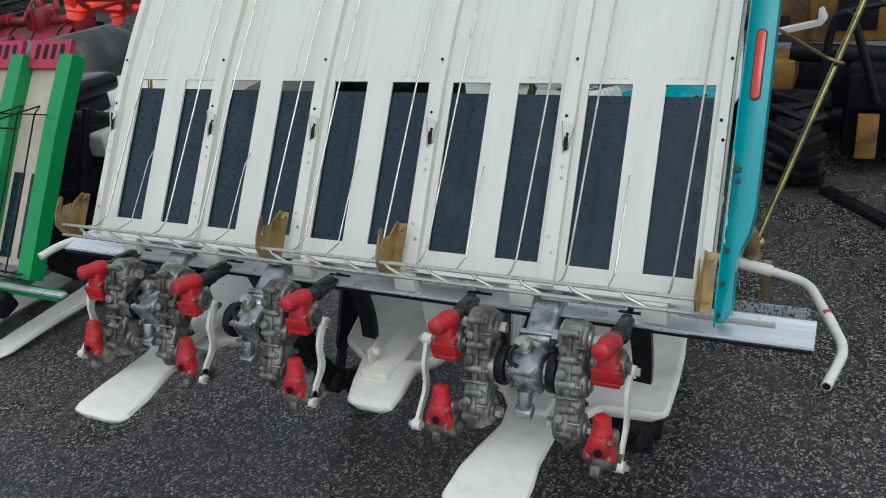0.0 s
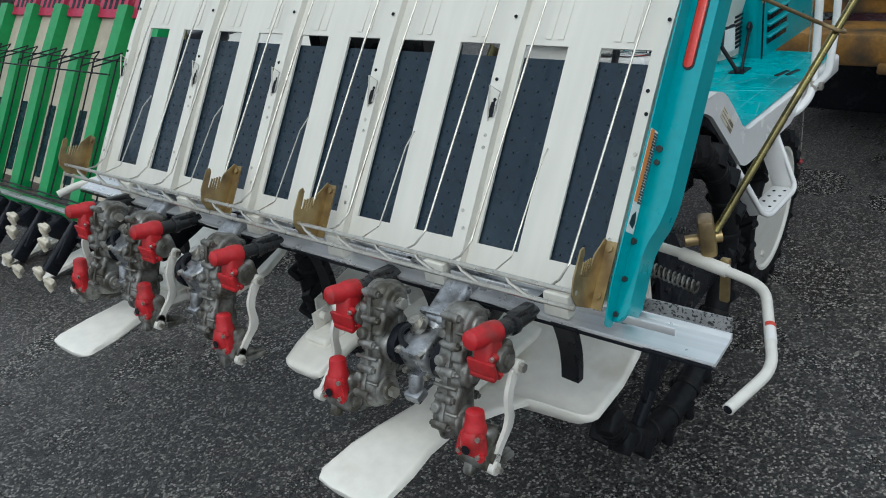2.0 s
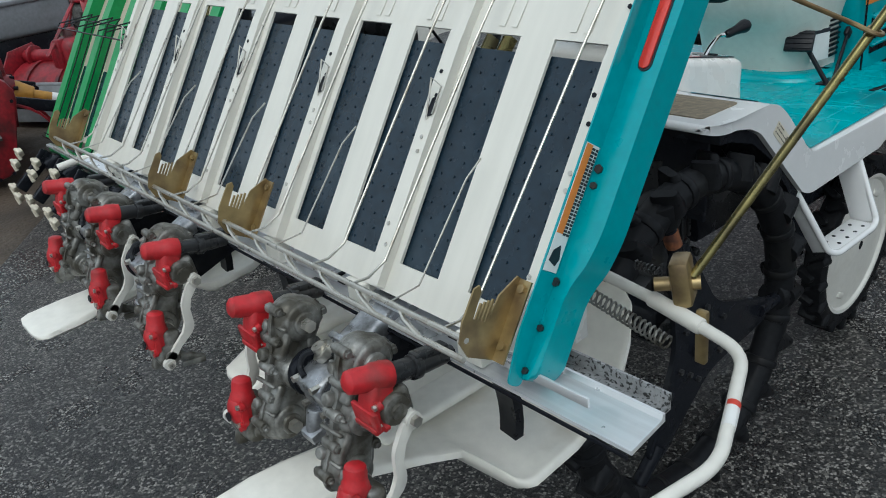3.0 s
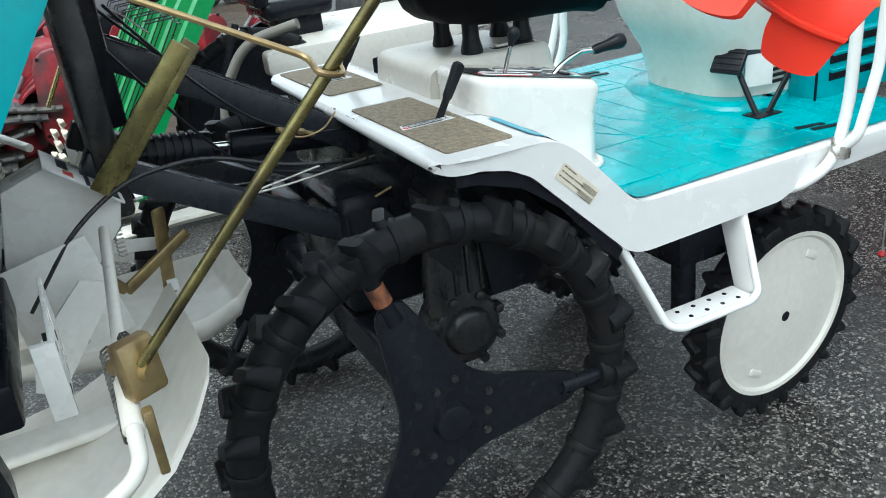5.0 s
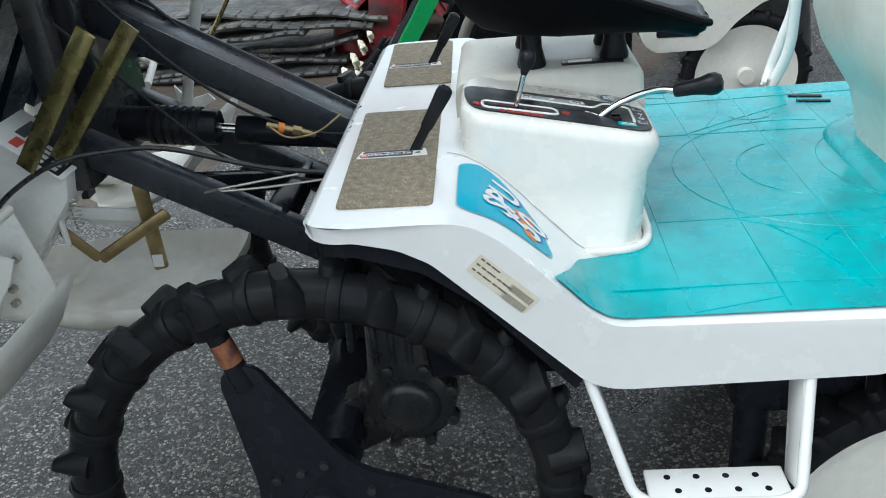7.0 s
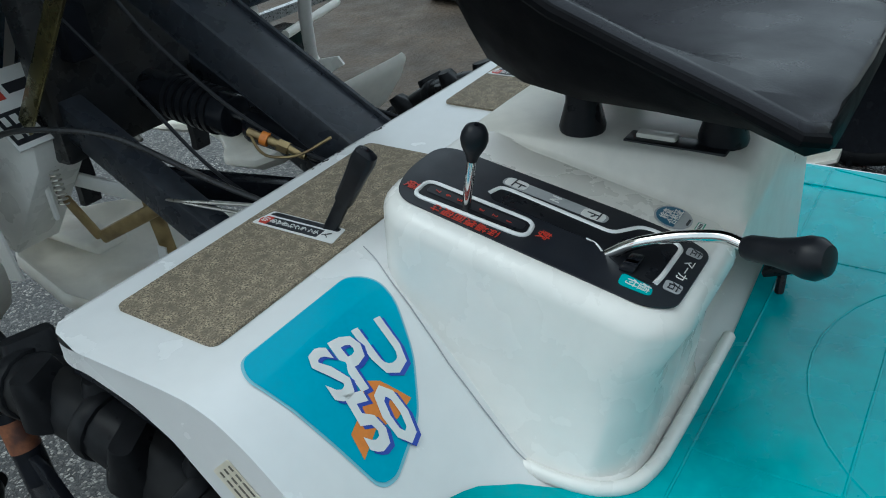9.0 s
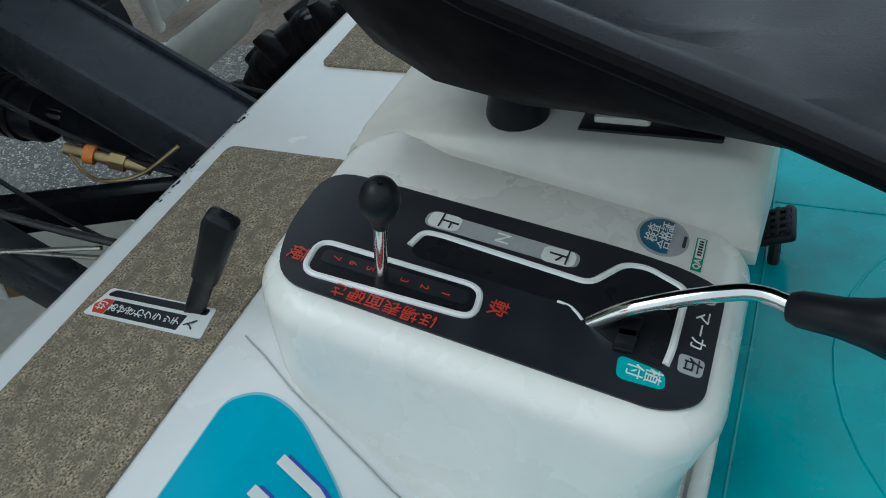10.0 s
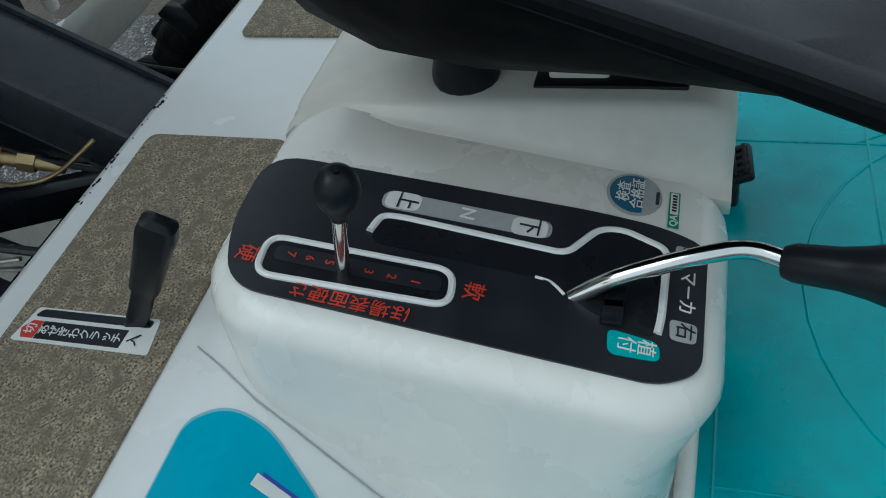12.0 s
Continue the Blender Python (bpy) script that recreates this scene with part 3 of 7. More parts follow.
for x, inward in ROWS:
    cx = x + inward * 0.070
    y0, z0 = -0.135, 0.815
    unit = part("planting_case", leaned(casing(cx, y0, z0)), CAST, machine, "muddy cast planting case", angle=50)
    part("seam_flange", leaned(seam_flange(cx, y0, z0)), CAST, unit)
    for dz in (0.084, -0.086):
        part("axle_nut", leaned(cyl((cx - 0.046, y0, z0 + dz), (cx + 0.046, y0, z0 + dz), 0.011, seg=6)), STEEL, unit)
    for dy, dz in ((-0.041, 0.100), (-0.036, 0.050), (-0.040, 0.004), (-0.035, -0.045), (-0.041, -0.092), (0.040, 0.098), (0.036, 0.045), (0.036, -0.050)):
        part("bolt_lug", leaned(joined(cyl((cx - 0.016, y0 + dy, z0 + dz), (cx + 0.016, y0 + dy, z0 + dz), 0.0085, seg=10, bevel=0.002), cyl((cx - 0.021, y0 + dy, z0 + dz), (cx + 0.021, y0 + dy, z0 + dz), 0.0052, seg=6))), CAST, unit)
    for up, dy, dz in ((True, -0.018, 0.088), (False, -0.028, -0.085)):
        y, z = y0 + dy, z0 + dz
        m = pose(x, y + 0.010, z - 0.026, 8, 0, 0) if up else boot_frame(x, y, z, up)
        can = joined(cyl((x - 0.030, y + 0.012, z - 0.040), (x + 0.030, y + 0.012, z - 0.040), 0.024, seg=18, bevel=0.005), cyl((x - 0.036, y + 0.012, z - 0.040), (x + 0.036, y + 0.012, z - 0.040), 0.012, seg=10),
                     box((0.050, 0.034, 0.050), (0, 0.014, -0.016), bevel=0.009, seg=3, m=m), box((0.020, 0.020, 0.026), (x - 0.010, y + 0.004, z - 0.066), bevel=0.005))
        if up:
            part("arm_tube", joined(tube([(x, y + 0.016, z + 0.001), (x + 0.003, y + 0.08, z - 0.010), (x + 0.003, y + 0.135, z - 0.018)], [0.0165, 0.0150, 0.0120], 14), cyl((x + 0.003, y + 0.060, z - 0.006), (x + 0.003, y + 0.074, z - 0.009), 0.0190, seg=14, bevel=0.002), box((0.020, 0.060, 0.012), (x + 0.003, y + 0.095, z + 0.004), (-8, 0, 0), bevel=0.003)), GEARK, machine, "dark muddy arm tube")
        if not up:
            merge(can, tube([(x, y + 0.01, z - 0.042), (x + 0.004, y + 0.05, z - 0.05), (x + 0.004, y + 0.095, z - 0.056)], [0.014, 0.010, 0.006], 10))
            merge(can, box((0.008, 0.05, 0.012), (x + 0.014, y + 0.07, z - 0.062), (10, 0, 0), bevel=0.002))
        lean = (lambda bm: bm) if up else leaned
        arm = part("planting_arm", lean(can), CAST, machine)
        cap = part("red_cap", red_pistol(x, y, z) if up else leaned(red_cap(m)), RED, arm, "red rubber boot")
        part("boot_hole", lean(cyl(m @ Vector((0, -0.0335, -0.017)), m @ Vector((0, -0.0350, -0.017)), 0.0082, seg=14)), BLACK, arm)
        for bx, bz in ((-0.020, -0.027), (0.020, -0.027), (0.020, 0.006)):
            part("bolt", lean(cyl(m @ Vector((bx, -0.022, bz)), m @ Vector((bx, -0.030, bz)), 0.0046, seg=6)), STEEL, arm)
        for bx, bz in ((-0.022, -0.030), (0.022, -0.030), (0.021, 0.006)):
            part("bolt_seat", lean(cyl(m @ Vector((bx, -0.018, bz)), m @ Vector((bx, -0.0255, bz)), 0.0075, seg=12)), RED, arm)
    # white link arm beside the caps
    lx = x - inward * 0.046 - 0.014
    ptop, pbot = Vector((lx, y0 + 0.014, z0 + 0.034)), Vector((lx, y0 - 0.020, z0 - 0.138))
    line = [ptop, ptop + Vector((0, -0.014, -0.05)), ptop + Vector((0, 0.004, -0.10)), pbot + Vector((0, 0.012, 0.03)), pbot]
    outl = []
    for sgn in (1, -1):
        for i, p in (enumerate(line) if sgn > 0 else reversed(list(enumerate(line)))):
            w = (0.012, 0.0075, 0.010, 0.0075, 0.011)[i]
            outl.append((p.y + sgn * w, p.z, 0))
    outl = [(p.x, p.y) for p in rounded(outl, 0.012, 4, True)]
    link = part("link_arm", leaned(joined(prism(outl, 0.008, yz(lx - 0.004), 0.002), cyl((lx - 0.010, ptop.y, ptop.z), (lx + 0.010, ptop.y, ptop.z), 0.0125, seg=16), cyl((lx - 0.009, pbot.y, pbot.z), (lx + 0.009, pbot.y, pbot.z), 0.0115, seg=16))), CREAM, machine, "cream painted link arm")
    for p, r in ((ptop, 0.0085), (pbot, 0.006)):
        part("bolt", leaned(cyl((lx - 0.018, p.y, p.z), (lx + 0.018, p.y, p.z), r, seg=6)), STEEL, link)
    # black seedling guide hanging from the rail
    gx = x + 0.004
    guide = []
    for i in range(9):
        t = i / 8
        yy, zz = 0.022 + 0.060 * math.sin(t * 1.9), 0.895 - 0.215 * t
        w = 0.025 - 0.005 * t
        guide.append([(gx - w, yy, zz), (gx + w, yy - 0.004, zz), (gx + w, yy + 0.014, zz), (gx - w, yy + 0.014, zz)])
    part("seedling_guide", joined(loft(guide), box((0.012, 0.03, 0.02), (gx - 0.006, 0.02, 0.888), bevel=0.003), box((0.060, 0.02, 0.014), (gx, 0.010, 0.886), bevel=0.003)), BLACK, machine, "curved black seedling guide")
# drive gearboxes between the casings
for gx, whole in ((-0.286, True), (-0.958, False), (-1.262, True)):
    y, z = -0.132, 0.818
    g = joined(cyl((gx - 0.075, y, z), (gx + 0.075, y, z), 0.026, seg=18, bevel=0.004), box((0.070, 0.075, 0.072), (gx, y, z), (20, 0, 0), bevel=0.014, seg=3),
               cyl((gx, y + 0.02, z + 0.02), (gx + 0.005, y + 0.155, z + 0.060), 0.028, 0.024, 16, 0.004), box((0.060, 0.13, 0.044), (gx + 0.004, y + 0.090, z + 0.058), (22, 0, 4), bevel=0.010, seg=3), box((0.066, 0.012, 0.056), (gx + 0.003, y + 0.045, z + 0.040), (22, 0, 4), bevel=0.003), box((0.064, 0.012, 0.054), (gx + 0.004, y + 0.135, z + 0.076), (22, 0, 4), bevel=0.003),
               cyl((gx, y - 0.03, z - 0.03), (gx, y - 0.045, z - 0.075), 0.016, 0.012, 12, 0.003), box((0.036, 0.03, 0.02), (gx, y - 0.042, z - 0.07), (15, 0, 0), bevel=0.005))
    g = part("gearbox", g, BRIGHT, machine, "bright cast gearbox")
    for dx in (-0.052, 0.052):
        part("drive_flange", joined(cyl((gx + dx - 0.010, y, z), (gx + dx + 0.010, y, z), 0.040, seg=20, bevel=0.004)), FRAME, g)
    for dx, dy, dz in ((-0.025, -0.04, 0.02), (0.025, -0.04, 0.02), (-0.025, -0.03, -0.03), (0.025, -0.03, -0.03)):
        part("bolt", cyl((gx + dx, y + dy + 0.01, z + dz), (gx + dx, y + dy - 0.008, z + dz), 0.006, seg=6), STEEL, g)
    part("breather_cap", joined(cyl((gx - 0.012, y + 0.01, z + 0.035), (gx - 0.016, y + 0.0, z + 0.062), 0.013, 0.011, 12), cyl((gx - 0.010, y + 0.01, z + 0.045), (gx - 0.014, y + 0.003, z + 0.053), 0.019, seg=14)), STEEL, g)
    part("hose", tube([(gx - 0.016, y, z + 0.055), (gx - 0.03, y - 0.02, z + 0.05), (gx - 0.03, y - 0.03, z + 0.03), (gx - 0.01, y - 0.035, z + 0.025)], 0.005, 8, 0.01), BLACK, g)
# square drive beam behind the planting rows
part("drive_beam", joined(box((1.36, 0.07, 0.07), (CX, 0.105, 0.845), bevel=0.008), box((0.09, 0.22, 0.09), (-0.286, 0.01, 0.838), (18, 0, 0), bevel=0.012), box((0.09, 0.22, 0.09), (-0.958, 0.01, 0.838), (18, 0, 0), bevel=0.012), box((0.09, 0.22, 0.09), (-1.262, 0.01, 0.838), (18, 0, 0), bevel=0.012)), FRAME, machine, "black transverse drive beam")


# floats: shallow hulls with a narrow tail
def hull(stations, deep=0.55):
    """Stations of (y, left, right, top z, depth): a shallow tray with a thin rounded rim where it is wide, a flat board where it is narrow."""
    rings = []
    for y, xl, xr, zt, d in stations:
        w = xr - xl
        e = min(0.014, w * 0.12)
        dish = deep * d * min(1.0, max(0.0, (w - 0.17) / 0.10))
        half = [(0.0, -0.45 * d), (0.15 * e, -0.06 * d), (0.5 * e, 0.0), (0.9 * e, -0.10 * dish), (1.5 * e, -0.55 * dish), (3.2 * e, -0.92 * dish), (min(5.0 * e, 0.42 * w), -dish)]
        rings.append([(xl + u, y, zt + v) for u, v in half] + [(xr - u, y, zt + v) for u, v in reversed(half)] + [(xr - 2 * e, y, zt - d), (xl + 2 * e, y, zt - d)])
    return loft(rings)


def smooth_stations(keys, n=44):
    ys = np.array([k[0] for k in keys])
    out = []
    places = [ys[0] + (ys[-1] - ys[0]) * (0.5 - 0.5 * math.cos(math.pi * t)) for t in np.linspace(0, 1, n)]
    places = [y for y in places if min(abs(ys - y)) > 0.004] + list(ys)
    for y in sorted(places):
        out.append([float(y)] + [float(np.interp(y, ys, [k[i] for k in keys])) for i in range(1, 5)])
    return out


tail = [(-0.350, -0.365, -0.285, 0.632, 0.010), (-0.344, -0.398, -0.254, 0.634, 0.018), (-0.325, -0.408, -0.246, 0.637, 0.026), (-0.25, -0.406, -0.248, 0.642, 0.032), (-0.19, -0.394, -0.256, 0.646, 0.034),
        (-0.10, -0.375, -0.255, 0.646, 0.034), (-0.02, -0.39, -0.220, 0.640, 0.034), (0.040, -0.43, -0.190, 0.632, 0.030), (0.046, -0.44, -0.150, 0.630, 0.030), (0.056, -0.455, -0.078, 0.624, 0.028), (0.064, -0.462, -0.066, 0.622, 0.030), (0.080, -0.47, -0.061, 0.621, 0.032), (0.18, -0.475, -0.060, 0.634, 0.034),
        (0.25, -0.475, -0.060, 0.664, 0.034), (0.30, -0.475, -0.064, 0.700, 0.034), (0.345, -0.465, -0.078, 0.750, 0.030), (0.380, -0.45, -0.100, 0.800, 0.024), (0.390, -0.43, -0.125, 0.815, 0.016)]
right_float = part("float", hull(smooth_stations(tail), 0.14), FLOATW, machine, "scuffed cream side float with a narrow tail", angle=60)
mirror = [(y, 2 * CX - xr - 0.088, 2 * CX - xl - 0.088, z, d) for y, xl, xr, z, d in tail]
left_float = part("float", hull(smooth_stations(mirror), 0.14), FLOATW, machine, "scuffed cream side float with a narrow tail", angle=60)
mid = [(-0.120, -0.735, -0.660, 0.634, 0.012), (-0.112, -0.752, -0.634, 0.642, 0.030), (-0.06, -0.765, -0.628, 0.656, 0.040), (0.03, -0.790, -0.640, 0.660, 0.045), (0.10, -0.88, -0.60, 0.656, 0.048), (0.30, -0.94, -0.56, 0.650, 0.055), (0.45, -0.93, -0.57, 0.652, 0.06), (0.53, -0.90, -0.60, 0.665, 0.055), (0.57, -0.85, -0.65, 0.675, 0.03)]
mid_float = part("float", hull(smooth_stations(mid), 0.80), FLOATW, machine, "scuffed cream middle float", angle=60)
for (y, xl, xr, z, d), fl, up in ((tail[4], right_float, 1), (mirror[4], left_float, 1), (mid[3], mid_float, 0)):
    xm = (xl + xr) / 2
    part("raised_keel", box((0.075, 0.30, 0.02), (xm, 0.10, z + 0.002), bevel=0.009, seg=3), FLOATW, fl)
    part("float_bracket", joined(box((0.006, 0.05, 0.05), (xm - 0.02, 0.0, z + 0.03), bevel=0.002), cyl((xm - 0.03, 0.0, z + 0.04), (xm + 0.0, 0.0, z + 0.04), 0.010, seg=10)), CREAM, fl)

# handle pipe on the planting unit, with its bracket, spring and the marker arm
pipe = part("handle_pipe", tube([(-0.45, 0.31, 0.930), (0.05, 0.268, 0.893), (0.182, 0.262, 0.866), (0.262, 0.075, 0.832), (0.236, -0.040, 0.820)], 0.0094, 16, 0.035), CREAM, machine, "bent cream steel pipe handle")
part("pipe_mouth", cyl((0.2365, -0.0378, 0.8201), (0.2357, -0.0412, 0.8199), 0.0073, seg=16), FRAME, pipe)
part("sleeve", cyl((0.02, 0.2705, 0.8952), (0.112, 0.2651, 0.8803), 0.0128, seg=16, bevel=0.002), CREAM, pipe)
part("pipe_label", cyl((0.2255, 0.1622, 0.8479), (0.2388, 0.1306, 0.8421), 0.0098, seg=16), DECAL_W, pipe)
part("pipe_label_band", cyl((0.2219, 0.1709, 0.8496), (0.2255, 0.1622, 0.8479), 0.0099, seg=16), DECAL_R, pipe)
left_pipe = part("handle_pipe", tube([(-1.30, 0.22, 0.90), (-1.62, 0.12, 0.893), (-1.70, -0.02, 0.884), (-1.715, -0.075, 0.874)], 0.0105, 14, 0.03), CREAM, machine, "bent cream steel pipe handle")
piv = part("pivot_bracket", joined(box((0.030, 0.050, 0.075), (0.062, 0.290, 0.932), (0, -8, 25), bevel=0.008), cyl((0.030, 0.264, 0.925), (0.085, 0.302, 0.930), 0.011, seg=12), box((0.018, 0.012, 0.09), (0.100, 0.285, 0.850), (0, 0, 0), bevel=0.003)), ZINC, machine, "yellow-zinc pivot bracket")
spring = [(-0.115 + 0.0012 * i, 0.262 + 0.0115 * math.cos(i * 0.8), 0.872 + 0.0115 * math.sin(i * 0.8) - 0.00027 * i) for i in range(145)]
part("coil_spring", tube(spring, 0.0020, 6), CAST, machine, "dull grey coil spring")
small = [(-0.02 + 0.0011 * i, 0.285 + 0.007 * math.cos(i * 1.0), 0.935 + 0.007 * math.sin(i * 1.0)) for i in range(45)]
part("coil_spring", tube(small, 0.0016, 6), GEARK, machine)
wing = part("wing_plate", joined(prism([(-0.27, 0.84), (-0.08, 0.815), (-0.055, 0.85), (-0.055, 0.940), (-0.25, 0.955)], 0.006, xz(0.205), 0.001), box((0.014, 0.03, 0.11), (-0.060, 0.192, 0.884), bevel=0.002)), WHITE, machine, "white steel wing plate with bolts")
for x, z in ((-0.10, 0.845), (-0.16, 0.90), (-0.09, 0.915)):
    part("bolt", cyl((x, 0.206, z), (x, 0.188, z), 0.0085, seg=6), GEARK, wing)

# marker arm: an olive rod that leans outward, held by a wire hook
ROD0, HOOK = Vector((0.076, 0.294, 0.940)), Vector((0.190, 0.540, 1.254))
way = (HOOK - ROD0).normalized()
TOP = HOOK + way * 0.30
marker = part("marker_arm", tube([ROD0, HOOK, TOP, TOP + Vector((0.06, 0.07, 0.015)), Vector((0.430, 0.672, TOP.z - 0.01)), Vector((0.444, 0.662, 1.412))], 0.0070, 12, 0.03), OLIVE, machine, "olive zinc-plated marker rod")
part("hook_wire", tube([slope(0.085, 0.50, -0.03), HOOK + Vector((-0.02, -0.014, 0.012)), HOOK + Vector((0.012, -0.016, 0.0)), HOOK + Vector((0.014, 0.010, -0.006)), HOOK + Vector((-0.012, 0.014, 0.002))], 0.0036, 8, 0.012), ZINC, machine)
# deck: a white moulded shell over the wheels
TOPS = [(0.850, 0.948), (0.860, 0.957), (0.870, 0.957), (0.880, 0.957), (0.895, 0.957), (0.915, 0.957), (1.040, 0.957), (1.075, 0.955), (1.105, 0.945), (1.135, 0.925), (1.170, 0.892), (1.215, 0.845), (1.258, 0.799), (1.285, 0.780), (1.31, 0.775), (2.20, 0.775)]
LOWS = [(2.20, 0.705), (1.80, 0.704), (1.73, 0.692), (1.68, 0.672), (1.31, 0.664), (1.28, 0.668), (1.25, 0.682), (1.08, 0.851), (1.035, 0.896), (0.99, 0.920), (0.93, 0.934), (0.915, 0.934), (0.895, 0.934), (0.882, 0.934), (0.870, 0.935), (0.852, 0.940)]
XR, XL = -0.238, 2 * CX + 0.238


def deck_z(y):
    return float(np.interp(y, [p[0] for p in TOPS], [p[1] for p in TOPS]))


outline = [(p.x, p.y) for p in rounded([(y, z, 0) for y, z in TOPS + LOWS], 0.012, 3, True)]
shell = prism(outline, XR - XL, yz(XL), 0.014, 3)
for v in shell.verts:            # the two rear corners are rounded in plan
    if v.co.y < 0.915:
        d = min(max(0.915 - v.co.y, 0.0), 0.065)
        lim = (XR - CX) - 0.065 + math.sqrt(0.065 ** 2 - d ** 2)
        v.co.x = CX + (v.co.x - CX) * lim / (XR - CX)
deck = part("deck", shell, SHELL, machine, "glossy white moulded deck", angle=50)
for xa, xb in ((-0.745, -0.304), (-1.285, -0.918)):
    out = [(p.x, p.y) for p in rounded([(xa, 0.884, 0), (xb, 0.898, 0), (xb + 0.003, 1.041, 0), (xa + 0.003, 1.030, 0)], 0.012, 4, True)]
    part("grip_mat", prism(out, 0.003, Matrix.Translation((0, 0, 0.957))), GRIT, deck, "sandy brown grip tape")


# teal floor mat over the front of the deck, with raised lines
def mat_start(x):
    return float(np.interp(abs(x - CX), [0.0, 0.30, 0.326, 0.345, 0.385, 0.445, 0.525], [1.39, 1.375, 1.312, 1.281, 1.254, 1.238, 1.208]))


bm = bmesh.new()
grid, nx, ny = [], 60, 70
for i in range(nx + 1):
    x = XL + 0.016 + (XR - XL - 0.032) * i / nx
    y0 = mat_start(x)
    col = []
    for j in range(ny + 1):
        y = y0 + (2.185 - y0) * (j / ny) ** 1.35
        col.append(bm.verts.new((x, y, deck_z(y) + 0.005)))
    grid.append(col)
for i in range(nx):
    for j in range(ny):
        bm.faces.new((grid[i][j], grid[i + 1][j], grid[i + 1][j + 1], grid[i][j + 1]))
floor_mat = part("floor_mat", bm, FLOOR_TEAL, machine, "teal moulded rubber floor mat")
lines = [[(XR - 0.03, y, 0), (CX, y + 0.004, 0), (XL + 0.03, y, 0)] for y in (1.405, 1.548, 1.700, 1.850, 2.000)]
for sgn in (1, -1):
    X = lambda dx: CX + sgn * dx
    lines += [[(X(0.445), 1.30, 0), (X(0.440), 1.55, 0), (X(0.45), 2.15, 0)], [(X(0.215), 1.405, 0), (X(0.212), 1.70, 0), (X(0.205), 1.85, 0)],
              [(X(0.515), 1.41, 0), (X(0.480), 1.548, 0)], [(X(0.245), 1.59, 0), (X(0.335), 1.64, 0), (X(0.475), 1.68, 0)], [(X(0.215), 1.54, 0), (X(0.295), 1.67, 0), (X(0.375), 1.81, 0)],
              [(X(0.27 * math.sin(a)), 1.75 - 0.27 * math.cos(a), 0) for a in np.linspace(0.0, 1.9, 14)],
              [(X(0.14 * math.sin(a)), 1.74 - 0.135 * math.cos(a), 0) for a in np.linspace(0.0, 1.2, 9)],
              [(X(0.23 * math.sin(a)), 1.99 - 0.225 * math.cos(a), 0) for a in np.linspace(0.0, 1.6, 12)],
              [(X(0.345 - 0.06 * math.cos(a)), 1.71 + 0.055 * math.sin(a), 0) for a in np.linspace(-1.0, 1.6, 10)]]
for ln in lines:
    part("raised_line", tube([(p[0], p[1], deck_z(p[1]) + 0.0046) for p in ln], 0.0019, 6), FLOOR_TEAL, floor_mat)
# foot step under the deck
def strap(a, b, wdt, thick, normal=(1, 0, 0.3)):
    """A flat steel strap from a to b."""
    a, b = Vector(a), Vector(b)
    d = (b - a).normalized()
    s = d.cross(Vector(normal)).normalized() * wdt / 2
    n = s.cross(d).normalized() * thick / 2
    bm = loft([[p + s + n, p - s + n, p - s - n, p + s - n] for p in (a, b)])
    bmesh.ops.bevel(bm, geom=bm.edges[:], offset=thick * 0.3, segments=2, affect="EDGES", profile=0.5)
    return bm


tread = rounded([(1.338, 0.490, 0), (1.552, 0.490, 0), (1.552, 0.501, 0), (1.338, 0.501, 0)], 0.004, 3, True)
step = part("foot_step", prism([(p.x, p.y) for p in tread], 0.070, yz(-0.243), 0.003), SHELL, machine, "white bent-steel foot step")
part("step_frame", tube([(-0.262, 1.250, 0.690), (-0.188, 1.314, 0.504), (-0.174, 1.342, 0.493), (-0.174, 1.538, 0.493), (-0.176, 1.562, 0.508), (-0.262, 1.585, 0.695)], 0.0090, 10, 0.022), SHELL, step)
part("front_strap", strap((-0.295, 1.578, 0.695), (-0.208, 1.560, 0.494), 0.066, 0.007, (0, 1, 0)), SHELL, step)
part("rear_strap", strap((-0.285, 1.254, 0.690), (-0.209, 1.318, 0.496), 0.046, 0.006, (0, 1, 0.36)), SHELL, step)
for i in range(4):
    for j in range(2):
        part("step_hole", cyl((-0.223 + 0.030 * j, 1.372 + 0.045 * i + 0.012 * j, 0.5005), (-0.223 + 0.030 * j, 1.372 + 0.045 * i + 0.012 * j, 0.5016), 0.0055, seg=10), FRAME, step)

# console beside the seat
def panel_z(y):
    return 1.028 - 0.215 * (y - 1.10)


def console_ring(inset, z_fn, xr, y0, y1, r=0.055):
    pts = rrect(xr + 0.72 - inset, y1 - y0 - 2 * inset, r, 6)
    cxr, cyr = (xr - 0.72 - inset) / 2, (y0 + y1) / 2
    return [(cxr + p[0], cyr + p[1], z_fn(cyr + p[1])) for p in pts]


rings = [console_ring(0.0, lambda y: 0.74, -0.452, 1.070, 1.374), console_ring(0.0, lambda y: 0.783, -0.455, 1.070, 1.376), console_ring(0.004, lambda y: 0.790, -0.459, 1.072, 1.376), console_ring(0.004, lambda y: 0.90, -0.474, 1.074, 1.388), console_ring(0.0, lambda y: panel_z(y) - 0.022, -0.488, 1.076, 1.405)]
for k in range(1, 5):
    a = radians(22.5 * k)
    rings.append(console_ring(0.020 * (1 - math.cos(a)), lambda y, a=a: panel_z(y) - 0.022 + 0.022 * math.sin(a), -0.488, 1.076, 1.405))
console = part("console", loft(rings), CONSOLE, machine, "rounded white control console", angle=45)
